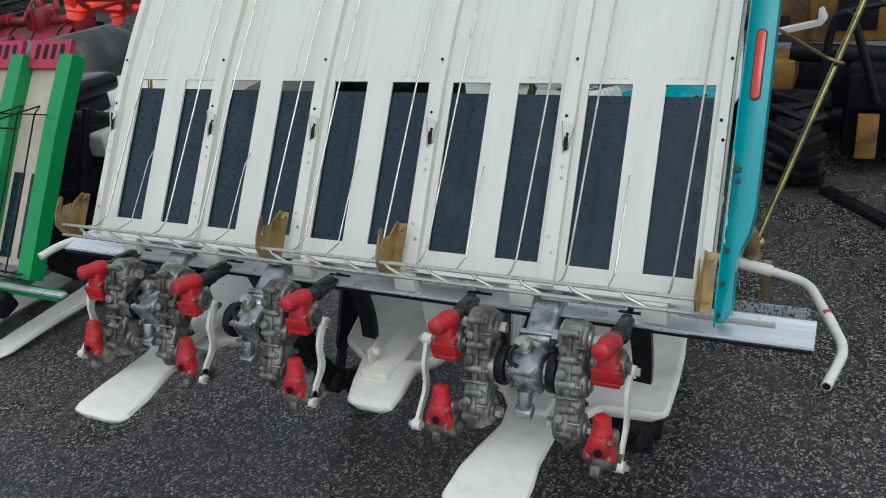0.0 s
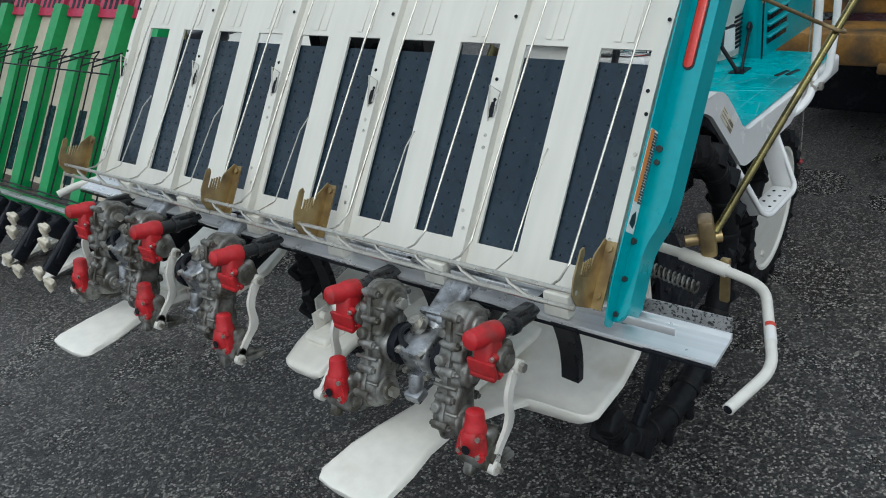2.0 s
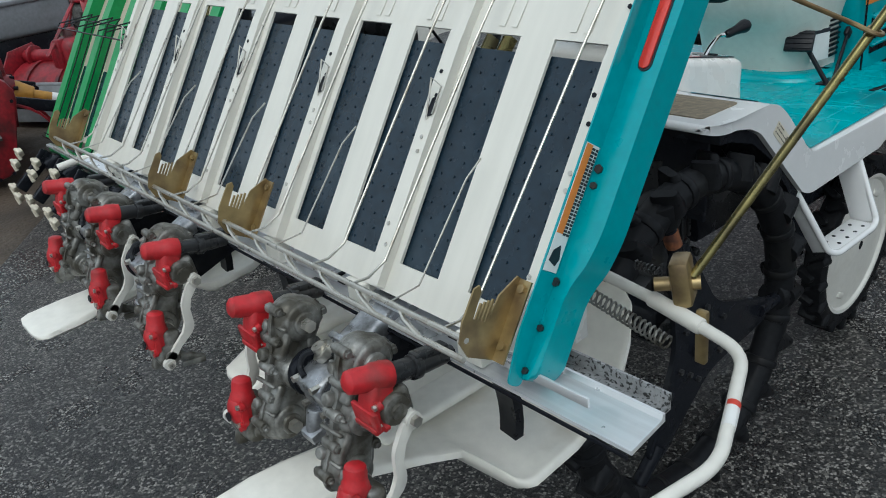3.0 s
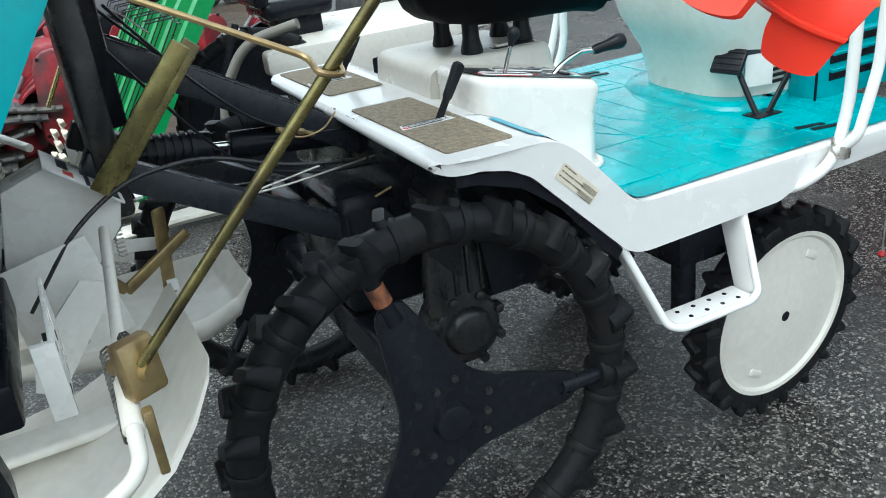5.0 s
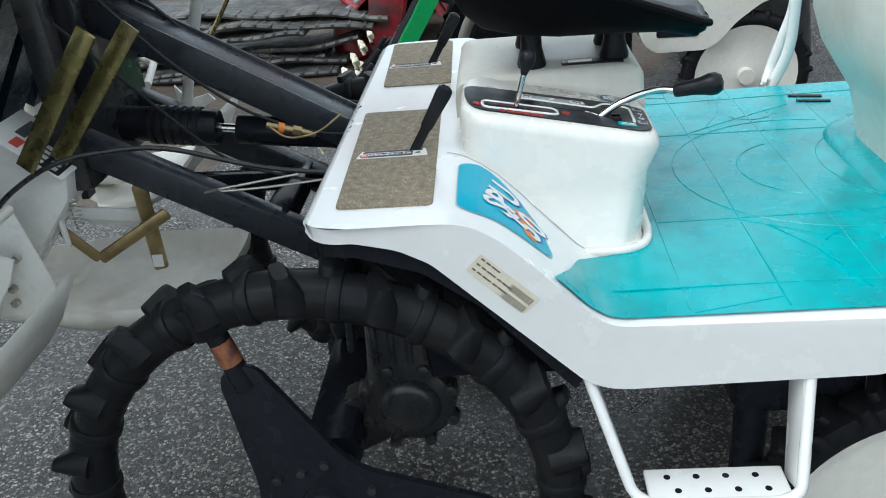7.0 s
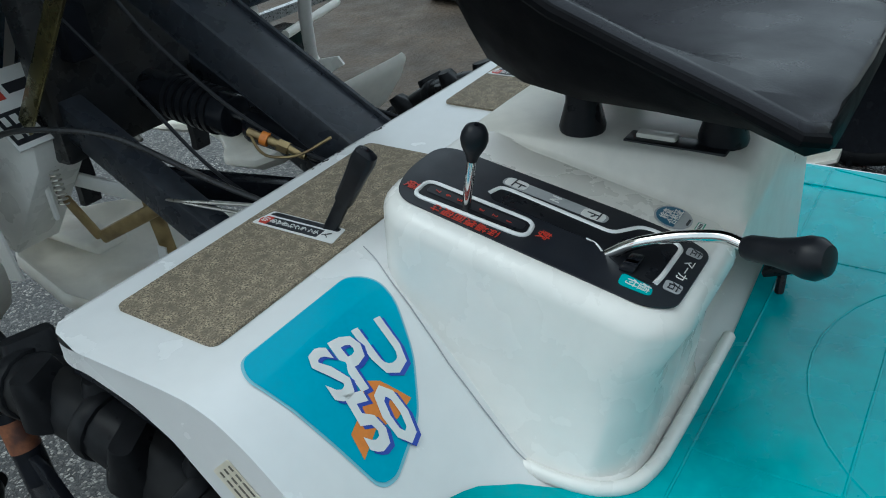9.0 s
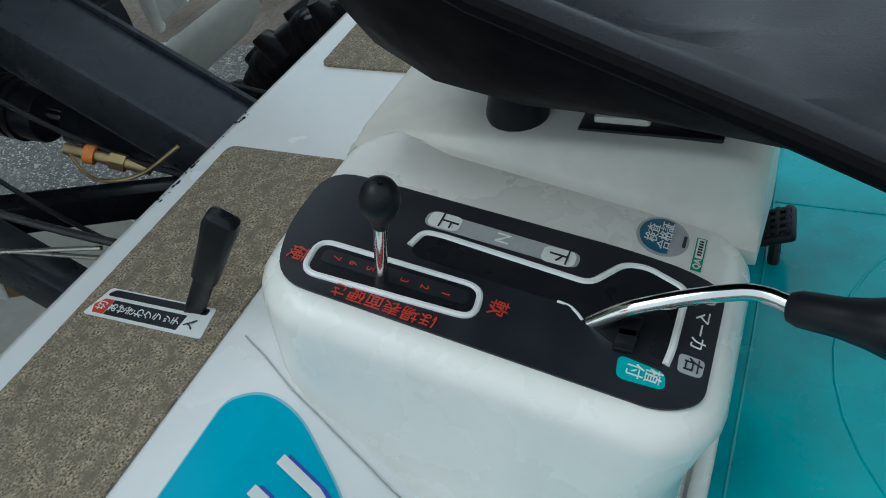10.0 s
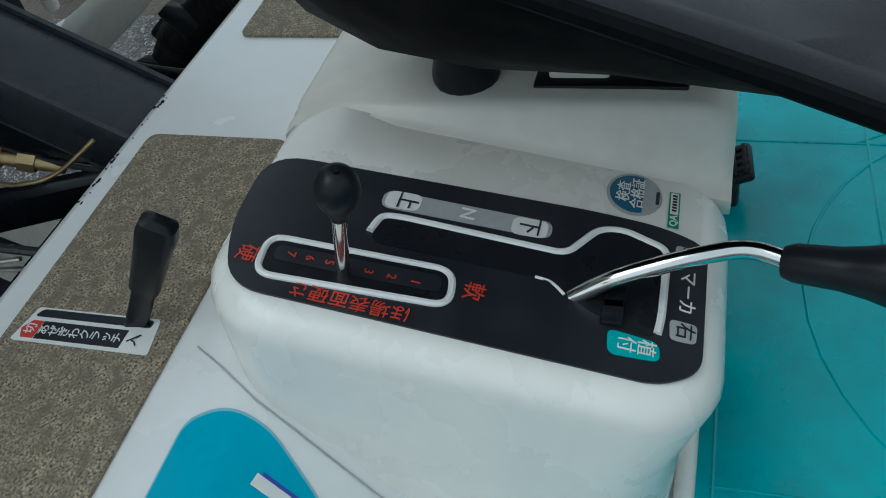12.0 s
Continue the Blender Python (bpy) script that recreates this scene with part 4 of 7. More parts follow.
# seat pedestal: flares up from the control panel, and the bucket seat on rubber mounts
ZC = 1.028
base_r = []
for y, drop, side in ((1.062, 0.030, 0.010), (1.066, 0.012, 0.004), (1.076, 0.003, 0.0), (1.10, 0.0, 0.0), (1.16, 0.0, 0.0), (1.22, 0.0, 0.0), (1.28, 0.0, 0.0), (1.34, 0.0, 0.0), (1.378, 0.001, 0.0), (1.396, 0.006, 0.002), (1.405, 0.020, 0.007)):
    z, zp = ZC - drop, min(panel_z(y) - 0.002, ZC - drop - 0.006)
    low = 0.76 if y < 1.37 else 0.94
    base_r.append([(-0.695, y, low), (-0.69, y, zp - 0.010), (-0.686, y, zp), (-0.697, y, zp + 0.003), (-0.702 - side, y, zp + 0.3 * (z - zp)), (-0.706 - side, y, zp + 0.7 * (z - zp)), (-0.710 - side, y, z - 0.003), (-0.716 - side, y, z), (-0.80, y, z + 0.001), (-0.985 + side, y, z), (-0.998 + side, y, z - 0.008), (-1.020, y, 0.90), (-1.035, y, 0.76)])
seat_base = part("seat_base", loft(base_r), CREAM, machine, "cream moulded seat pedestal", angle=60)
part("pedestal_slot", box((0.030, 0.112, 0.006), (-0.742, 1.315, ZC - 0.0005), bevel=0.002), BLACK, seat_base)
part("latch", box((0.016, 0.045, 0.012), (-0.745, 1.292, ZC + 0.002), bevel=0.003), CREAM, seat_base)
for x, y in ((-0.742, 1.205), (-0.764, 1.358), (-0.89, 1.205), (-0.87, 1.358)):
    part("rubber_mount", lathe([(0.0, 0.0), (0.026, 0.0), (0.027, 0.006), (0.020, 0.035), (0.019, 0.085), (0.0, 0.085)], pose(x, y, ZC), 18), BLACK, seat_base)
seat_r = []
for y, hb, zb, hw, rim, cush in ((1.487, 0.100, 1.118, 0.120, 1.126, 1.128), (1.484, 0.150, 1.100, 0.196, 1.126, 1.136), (1.468, 0.164, 1.096, 0.216, 1.132, 1.142), (1.42, 0.147, 1.104, 0.212, 1.150, 1.148), (1.33, 0.138, 1.106, 0.204, 1.181, 1.146), (1.25, 0.132, 1.106, 0.204, 1.213, 1.146), (1.18, 0.116, 1.110, 0.200, 1.250, 1.156), (1.12, 0.085, 1.120, 0.188, 1.292, 1.186), (1.085, 0.062, 1.145, 0.168, 1.335, 1.250), (1.062, 0.050, 1.185, 0.146, 1.362, 1.330)):
    hb, zb = hb + 0.010, zb - 0.005
    ring = []
    for x, z in ((0.6 * hb, zb - 0.002), (0.9 * hb, zb), (hb, zb + 0.006), (hb + 0.35 * (hw - hb), zb + 0.28 * (rim - zb)), (hb + 0.75 * (hw - hb), zb + 0.66 * (rim - zb)), (hw, rim - 0.010), (hw + 0.002, rim), (hw - 0.010, rim + 0.006), (hw - 0.026, rim + 0.002), (0.76 * hw, cush + 0.45 * (rim - cush) + 0.006), (0.5 * hw, cush + 0.004), (0.0, cush)):
        ring.append((CX - x, y, z))
    ring += [(2 * CX - p[0], p[1], p[2]) for p in reversed(ring[:-1])]
    seat_r.append(ring)
bm = loft(seat_r)
bmesh.ops.recalc_face_normals(bm, faces=bm.faces)
# faces that look sideways or down get the darker black, as painted shade
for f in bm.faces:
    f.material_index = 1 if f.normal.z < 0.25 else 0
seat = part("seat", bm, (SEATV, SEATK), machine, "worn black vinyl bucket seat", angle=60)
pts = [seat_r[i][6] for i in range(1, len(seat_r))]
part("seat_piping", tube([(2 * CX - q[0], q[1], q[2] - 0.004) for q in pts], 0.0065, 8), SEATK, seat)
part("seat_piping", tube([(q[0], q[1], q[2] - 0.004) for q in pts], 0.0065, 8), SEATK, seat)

# rear wheels: a thin rubber-clad hoop with lugs, and a three-pointed black plate
def copies(name, bm, material, parent, places):
    """Alike parts on one mesh, each an object of its own."""
    finish(bm, 38.0)
    me = bpy.data.meshes.new(name)
    bm.to_mesh(me)
    bm.free()
    me.materials.append(material)
    for m in places:
        ob = new(name, me)
        ob.parent = parent
        ob.matrix_basis = m


def lug(wide, base, tip, tall, lean):
    """A tapered rubber lug: it stands along +y, wide across x, and leans along z."""
    rings = []
    for h, k in ((-0.020, 1.10), (0.0, 1.0), (tall * 0.55, 0.80), (tall * 0.9, 0.62), (tall, 0.48)):
        d = (base + (tip - base) * max(0.0, h) / tall)
        rings.append([(px, h, pz + lean * max(0.0, h) / tall) for px, pz in rrect(2 * wide * (0.62 + 0.38 * k), 2 * d, min(d, wide) * 0.8, 3)])
    return loft(rings)


ARMS = (-7, 109, 232)            # the plate's three arms


def rear_wheel(x, y, z, out):
    R = 0.396
    ring = tube([(x, y + R * math.cos(a), z + R * math.sin(a)) for a in np.linspace(0, 2 * math.pi, 72, endpoint=False)], 0.038, 14, closed=True)
    tyre = part("rear_wheel", ring, RUBBER, machine, "black paddy wheel with blunt rubber lugs")
    at = lambda k, n, r, dx, tilt: Matrix.Translation((x + dx, y, z)) @ Matrix.Rotation(2 * math.pi * k / n, 4, "X") @ Matrix.Translation((0, r, 0)) @ Matrix.Rotation(radians(tilt), 4, "Y")
    n = 38
    copies("lug", lug(0.034, 0.025, 0.011, 0.038, 0.010), RUBBER, tyre, [at(k + 0.35, n, R + 0.012, 0.016 if k % 2 else -0.016, 24 if k % 2 else -24) for k in range(n)])
    copies("rib_collar", cyl((0, 0, -0.011), (0, 0, 0.011), 0.0425, seg=16, bevel=0.005), RUBBER, tyre, [at(k + 0.35, n, R, 0, 0) for k in range(0, n, 2)])
    star = []
    for k in range(3):
        a = radians(ARMS[k])
        star.append((0.30 * math.cos(a) - 0.030 * math.sin(a), 0.30 * math.sin(a) + 0.030 * math.cos(a), 0))
        b = a + radians(60)
        star.append((0.100 * math.cos(b), 0.100 * math.sin(b), 0))
        c = radians(ARMS[(k + 1) % 3])
        star.append((0.30 * math.cos(c) + 0.030 * math.sin(c), 0.30 * math.sin(c) - 0.030 * math.cos(c), 0))
    outl = [(p.x, p.y) for p in rounded(star, 0.05, 5, True)]
    sp = prism(outl, 0.012, yz(x - 0.006 + out * 0.02) @ Matrix.Translation((y, z, 0)), 0.003)
    spokes = part("spoke_plate", sp, FRAME, tyre, "black three-pointed wheel plate")
    for k in range(3):
        a = radians(ARMS[k])
        d = Vector((0, math.cos(a), math.sin(a)))
        part("rust_patch", cyl(Vector((x + out * 0.0158, y, z)) + d * 0.305, Vector((x + out * 0.0125, y, z)) + d * 0.345, 0.0184, seg=14), RUST, tyre, "bare rusty spoke") if k == 1 else None
        part("spoke", tube([Vector((x + out * 0.02, y, z)) + d * 0.26, Vector((x + out * 0.008, y, z)) + d * (R - 0.01)], 0.018, 12), FRAME, tyre)
        part("spoke_foot", joined(cyl(Vector((x, y, z)) + d * (R - 0.035), Vector((x, y, z)) + d * (R + 0.03), 0.040, 0.044, 14, 0.006)), RUBBER, tyre)
        for r0, da in ((0.080, 0.0), (0.092, 0.5), (0.092, -0.5)):
            e = Vector((0, math.cos(a + da), math.sin(a + da))) * r0
            part("bolt", cyl(Vector((x + out * 0.025, y, z)) + e, Vector((x + out * 0.034, y, z)) + e, 0.0080, seg=6), GEARK, tyre)
    part("hub", joined(cyl((x - 0.03 * out, y, z), (x + 0.045 * out, y, z), 0.045, 0.038, 18, 0.004)), FRAME, tyre)
    return tyre


WY, WZ = 0.814, 0.450
rear_wheel(-0.262, WY, WZ, 1)
rear_wheel(2 * CX + 0.262, WY, WZ, -1)


def front_wheel(x, y, z, out):
    R = 0.262
    prof = [(R - 0.035, -0.03), (R - 0.005, -0.036), (R + 0.012, -0.028), (R + 0.018, 0.0), (R + 0.012, 0.028), (R - 0.005, 0.036), (R - 0.035, 0.03), (R - 0.042, 0.0), (R - 0.035, -0.03)]
    bm = bmesh.new()
    seg = 56
    rows = [[bm.verts.new((x + h, y + r * math.cos(2 * math.pi * k / seg), z + r * math.sin(2 * math.pi * k / seg))) for k in range(seg)] for r, h in prof[:-1]]
    rows.append(rows[0])
    for a, b in zip(rows, rows[1:]):
        for k in range(seg):
            bm.faces.new((a[k], a[(k + 1) % seg], b[(k + 1) % seg], b[k]))
    tyre = part("front_wheel", bm, RUBBER, machine, "black lugged front tyre on a cream disc")
    at = lambda k: Matrix.Translation((x + (0.014 if k % 2 else -0.014), y, z)) @ Matrix.Rotation(2 * math.pi * k / 40, 4, "X") @ Matrix.Translation((0, R + 0.008, 0)) @ Matrix.Rotation(radians(30 if k % 2 else -30), 4, "Y")
    copies("lug", lug(0.030, 0.015, 0.009, 0.022, 0.004), RUBBER, tyre, [at(k) for k in range(40)])
    spin = Matrix.Translation((x, y, z)) @ Matrix.Rotation(radians(90 * out), 4, "Y")
    part("wheel_disc", lathe([(0.0, 0.034), (0.02, 0.034), (0.05, 0.033), (0.12, 0.029), (0.197, 0.023), (0.212, 0.022), (0.220, 0.030), (0.231, 0.031), (0.235, 0.024), (0.235, 0.0), (0.0, -0.01)], spin, 56), CREAM, tyre, "dished cream wheel disc")
    part("hub_hole", cyl((x + out * 0.030, y, z), (x + out * 0.0350, y, z), 0.014, seg=14), FRAME, tyre)
    for k in range(2):
        a = radians(60 + 180 * k)
        part("disc_dimple", box((0.012, 0.05, 0.022), (x + out * 0.024, y + 0.17 * math.cos(a), z + 0.17 * math.sin(a)), (math.degrees(a) + 90, 0, 0), bevel=0.006), CREAM, tyre)
    pivot = Matrix.Translation((x, y, z))
    tyre.matrix_basis = pivot @ Matrix.Rotation(radians(3), 4, "Z") @ Matrix.Rotation(radians(2.5 * out), 4, "Y") @ pivot.inverted()      # steered and leaning a little
    return tyre


front_wheel(-0.348, 1.814, 0.296, 1)
front_wheel(2 * CX + 0.348, 1.814, 0.296, -1)
def beam(a, b, w, h):
    a, b = Vector(a), Vector(b)
    m = Matrix.Translation((a + b) / 2) @ (b - a).to_track_quat("Y", "Z").to_matrix().to_4x4()
    return box((w, (b - a).length, h), (0, 0, 0), bevel=0.006, m=m)


# undercarriage and rear axle
part("transmission", joined(box((0.34, 0.42, 0.28), (CX, 0.98, 0.66), bevel=0.03, seg=3), box((0.20, 0.9, 0.12), (CX, 1.45, 0.52), bevel=0.02), box((0.9, 0.10, 0.10), (CX, WY, WZ + 0.02), bevel=0.03)), FRAME, machine, "black transmission and axle housing")
for sgn in (1, -1):
    x = CX + sgn * 0.40
    fx, fy, fz = CX + sgn * 0.365, 0.952, 0.525
    drive = part("final_drive", joined(cyl((fx - sgn * 0.07, fy, fz), (fx + sgn * 0.012, fy, fz), 0.090, 0.082, 28, 0.012), cyl((fx, fy, fz), (fx + sgn * 0.030, fy, fz), 0.062, 0.050, 24, 0.010)), GEARK, machine, "dark grey cast final-drive casing")
    part("drive_neck", loft([[(fx - sgn * 0.03 + px, fy + dy + py, zz) for px, py in rrect(0.085, w, 0.03, 4)] for zz, w, dy in ((fz + 0.03, 0.150, 0.0), (fz + 0.10, 0.130, -0.004), (fz + 0.20, 0.115, -0.006), (fz + 0.32, 0.13, -0.01))]), GEARK, drive)
    for k in range(4):
        part("neck_rib", box((0.094, 0.012, 0.16), (fx - sgn * 0.028, fy - 0.048 + 0.030 * k, fz + 0.17), bevel=0.004), GEARK, drive)
    for k in range(8):
        a = radians(22 + 45 * k)
        part("case_bolt", joined(cyl((fx - sgn * 0.01, fy + 0.083 * math.cos(a), fz + 0.083 * math.sin(a)), (fx + sgn * 0.020, fy + 0.083 * math.cos(a), fz + 0.083 * math.sin(a)), 0.013, 0.011, 12, 0.003)), GEARK, drive)
    part("axle_arm", joined(beam((fx - sgn * 0.035, fy, fz), (fx - sgn * 0.035, WY, WZ), 0.06, 0.11), cyl((fx - sgn * 0.04, WY, WZ), (fx + sgn * 0.11, WY, WZ), 0.052, 0.040, 20, 0.008)), GEARK, drive)
    part("front_axle_leg", joined(cyl((CX + sgn * 0.40, 1.831, 0.29), (CX + sgn * 0.36, 1.80, 0.62), 0.045, 0.055, 16, 0.008)), FRAME, machine)
# black covers under the deck, over the wheels
part("rear_cover", prism([(0.890, 0.925), (0.99, 0.908), (1.030, 0.882), (1.09, 0.825), (1.235, 0.668), (1.235, 0.60), (1.00, 0.60), (0.985, 0.78), (0.90, 0.86)], 0.80, yz(CX - 0.40), 0.006), FRAME, machine, "black cover under the deck")
for sgn in (1, -1):
    x0 = min(CX + sgn * 0.40, CX + sgn * 0.525)
    part("inner_fender", prism([(0.885, 0.932), (0.99, 0.916), (1.035, 0.892), (1.25, 0.680), (1.235, 0.660), (1.20, 0.70), (1.10, 0.815), (1.02, 0.875), (0.93, 0.905), (0.885, 0.910)], 0.125, yz(x0)), FRAME, machine)
part("rear_guard", box((0.98, 0.012, 0.215), (CX, 0.898, 0.826), (-4, 0, 0), bevel=0.004), FRAME, machine, "flat black guard under the deck")
part("tank", joined(box((0.16, 0.22, 0.13), (-0.45, 1.62, 0.56), bevel=0.02), cyl((-0.40, 1.55, 0.35), (-0.40, 1.55, 0.6), 0.03, seg=14)), FRAME, machine)


top_link = part("lift_link", beam((-0.80, 0.36, 1.203), (-0.80, 0.925, 0.868), 0.090, 0.050), SLATE, machine, "wide black steel lift link")
for dx in (-0.047, 0.047):
    part("link_edge", beam((-0.80 + dx, 0.36, 1.203), (-0.80 + dx, 0.925, 0.868), 0.006, 0.060), SLATE, top_link)
for x in (-0.640, -0.910):
    part("lift_link", beam((x, 0.31, 1.002), (x, 0.90, 0.674), 0.046, 0.058), SLATE, machine, "black steel lift link")
part("link_brace", beam((-0.64, 0.70, 0.786), (-0.91, 0.70, 0.786), 0.050, 0.050), FRAME, machine)
part("link_brace", beam((-0.64, 0.52, 0.880), (-0.91, 0.74, 0.768), 0.040, 0.040), FRAME, machine)
lift = part("lift_cylinder", joined(cyl((CX - 0.02, 0.612, 0.930), (CX - 0.02, 0.93, 0.895), 0.031, seg=18, bevel=0.005), cyl((CX - 0.02, 0.36, 0.962), (CX - 0.02, 0.575, 0.936), 0.036, seg=18, bevel=0.006)), FRAME, machine, "black hydraulic lift cylinder")
for k in range(6):
    part("bellows_ring", cyl((CX - 0.02, 0.44 + 0.018 * k, 0.9525 - 0.0022 * k), (CX - 0.02, 0.450 + 0.018 * k, 0.9513 - 0.0022 * k), 0.040, seg=18), BLACK, lift)
part("piston_rod", cyl((CX - 0.02, 0.57, 0.9365), (CX - 0.02, 0.62, 0.9300), 0.009, seg=12), CHROME, lift)

# ---- control panel: plate, slots, levers and printed words ----
def plan_frame(x, y, right, up, h=0.0, sloped=True):
    """A frame lying on the panel (or flat on the deck) at a plan place, with its x axis along right and its y axis along up."""
    k = -0.215 if sloped else 0.0
    x, y = (x - 0.002, y + 0.005) if sloped else (x, y)
    z = panel_z(y) if sloped else deck_z(y)
    r, u = Vector((right[0], right[1], k * right[1])).normalized(), Vector((up[0], up[1], k * up[1])).normalized()
    n = r.cross(u).normalized()
    m = Matrix((r, u, n)).transposed().to_4x4()
    m.translation = Vector((x, y, z)) + n * h
    return m


def lettering(words, size, m, material, parent, lift=0.0006, space=1.0, bold=0.0):
    cu = bpy.data.curves.new("lettering", "FONT")
    cu.body, cu.size, cu.align_x, cu.align_y, cu.space_line, cu.extrude = words, size, "CENTER", "CENTER", 0.95, lift / 2
    cu.resolution_u, cu.space_character, cu.offset = 2, space, bold
    tmp = new("lettering", cu)
    dg = bpy.context.evaluated_depsgraph_get()
    me = bpy.data.meshes.new_from_object(tmp.evaluated_get(dg))
    bpy.data.objects.remove(tmp)
    bpy.data.curves.remove(cu)
    bm = bmesh.new()
    bm.from_mesh(me)
    bpy.data.meshes.remove(me)
    bm.transform(m @ Matrix.Translation((0, 0, lift / 2)))
    return part("lettering", bm, material, parent)


def on_panel_sheet(outline, h, thick):
    """A thin sheet on the panel, from an outline in plan."""
    bm = bmesh.new()
    n = len(outline)
    outline = [(x - 0.002, y + 0.005) for x, y in outline]
    lo = [bm.verts.new((x, y, panel_z(y) + h)) for x, y in outline]
    hi = [bm.verts.new((x, y, panel_z(y) + h + thick)) for x, y in outline]
    bm.faces.new(lo[::-1])
    bm.faces.new(hi)
    for i in range(n):
        bm.faces.new((lo[i], lo[(i + 1) % n], hi[(i + 1) % n], hi[i]))
    return bm


def soft(points, r, closed=True):
    return [(p.x, p.y) for p in rounded([(x, y, 0) for x, y in points], r, 6, closed)]


PLATE = soft([(-0.5090, 1.098), (-0.5090, 1.362), (-0.5250, 1.386), (-0.6300, 1.386), (-0.6400, 1.355), (-0.6420, 1.310), (-0.6330, 1.078), (-0.5580, 1.080)], 0.030)
plate = part("control_plate", on_panel_sheet(PLATE, 0.0006, 0.0014), DECAL_K, console, "matt black control plate")
SLOT1 = soft([(-0.5225, 1.111), (-0.5310, 1.234), (-0.5600, 1.230), (-0.5555, 1.109)], 0.012)
SLOT2 = soft([(-0.5690, 1.171), (-0.5700, 1.288), (-0.5520, 1.318), (-0.5430, 1.342), (-0.5430, 1.359), (-0.6180, 1.361), (-0.6290, 1.332), (-0.6270, 1.316), (-0.5960, 1.300), (-0.5970, 1.171)], 0.010)


def raised_slot(outline, width, parent):
    """A white bead round a slot, and the dark gap inside it."""
    pts = [Vector((x - 0.002, y + 0.005, panel_z(y + 0.005) + 0.0022)) for x, y in outline]
    part("slot_rim", tube(pts, width, 8, closed=True), SHELL, parent, "white raised slot edge")
    return part("slot_gap", on_panel_sheet(outline, 0.0020, 0.0006), BLACK, parent)


raised_slot(SLOT1, 0.0026, plate)
part("slot_gap", on_panel_sheet(SLOT2, 0.0020, 0.0006), BLACK, plate)
for way in ([(-0.578, 1.1685), (-0.595, 1.172), (-0.597, 1.185), (-0.596, 1.296), (-0.625, 1.314), (-0.629, 1.330), (-0.619, 1.360), (-0.560, 1.360), (-0.546, 1.3585)], [(-0.5705, 1.280), (-0.570, 1.289), (-0.566, 1.295), (-0.561, 1.300)]):
    part("slot_rim", tube([(x - 0.002, y + 0.005, panel_z(y + 0.005) + 0.0018) for x, y in soft(way, 0.008, False)], 0.0028 if len(way) > 4 else 0.0012, 8), SHELL, plate, "white raised slot edge")
part("slot_step", on_panel_sheet(soft([(-0.536, 1.118), (-0.5395, 1.226), (-0.553, 1.224), (-0.549, 1.117)], 0.005), 0.0027, 0.0006), DECAL_K, plate)
part("slot_catch", joined(*[box((0.020, 0.014, 0.004), tuple(Vector((-0.556 - 0.012 * k, 1.336, panel_z(1.336) + 0.0040))), bevel=0.0015) for k in range(2)]), FRAME, plate)
FWD = ((1, 0), (0, 1))           # reads for a driver who looks ahead
SIDE = ((0, -1), (1, 0))
BACK = ((-1, 0), (0, -1))
OUT = ((0, 1), (-1, 0))
part("gear_scale", on_panel_sheet(soft([(-0.6025, 1.168), (-0.6055, 1.284), (-0.6215, 1.284), (-0.6195, 1.168)], 0.0078), 0.0022, 0.0006), DECAL_S, plate)
for y in (1.1825, 1.2695):
    part("scale_end", on_panel_sheet(soft([(-0.6030, y - 0.012), (-0.6045, y + 0.012), (-0.6205, y + 0.012), (-0.6195, y - 0.012)], 0.006), 0.0029, 0.0005), DECAL_W, plate)
lettering("上", 0.0165, plan_frame(-0.6115, 1.1840, *FWD, 0.0036), DECAL_K, plate)
lettering("N", 0.0150, plan_frame(-0.6125, 1.2260, *FWD, 0.0030), DECAL_W, plate)
lettering("下", 0.0165, plan_frame(-0.6125, 1.2680, *FWD, 0.0036), DECAL_K, plate)
for ch, y in (("7", 1.1275), ("6", 1.1400), ("5", 1.1528), ("3", 1.1784), ("2", 1.1934), ("1", 1.2087)):
    lettering(ch, 0.0085, plan_frame(-0.5430, y, *FWD, 0.0034), DECAL_R, plate)
lettering("硬", 0.0145, plan_frame(-0.5370, 1.0995, *FWD, 0.0022), DECAL_R, plate)
lettering("軟", 0.0150, plan_frame(-0.5470, 1.2445, *FWD, 0.0022), DECAL_R, plate)
lettering("ほ場表面硬さ", 0.0132, plan_frame(-0.5180, 1.1745, *SIDE, 0.0022), DECAL_R, plate)
part("mark_box", on_panel_sheet(soft([(-0.5440, 1.3660), (-0.5440, 1.3815), (-0.5590, 1.3820), (-0.5600, 1.3650)], 0.004), 0.0022, 0.0006), DECAL_S, plate)
part("mark_box", on_panel_sheet(soft([(-0.6110, 1.3650), (-0.6110, 1.3805), (-0.6230, 1.3800), (-0.6250, 1.3650)], 0.004), 0.0022, 0.0006), DECAL_S, plate)
lettering("右", 0.0130, plan_frame(-0.5520, 1.3735, *FWD, 0.0030), DECAL_K, plate)
lettering("左", 0.0120, plan_frame(-0.6175, 1.3730, *FWD, 0.0030), DECAL_K, plate)
lettering("マーカ", 0.0125, plan_frame(-0.5850, 1.3735, *FWD, 0.0022), DECAL_W, plate)
part("planting_mark", on_panel_sheet(soft([(-0.5230, 1.331), (-0.5250, 1.362), (-0.5390, 1.360), (-0.5420, 1.329)], 0.006), 0.0022, 0.0006), DECAL_T, plate)
lettering("植\n付", 0.0125, plan_frame(-0.5325, 1.3460, *FWD, 0.0030), DECAL_W, plate)


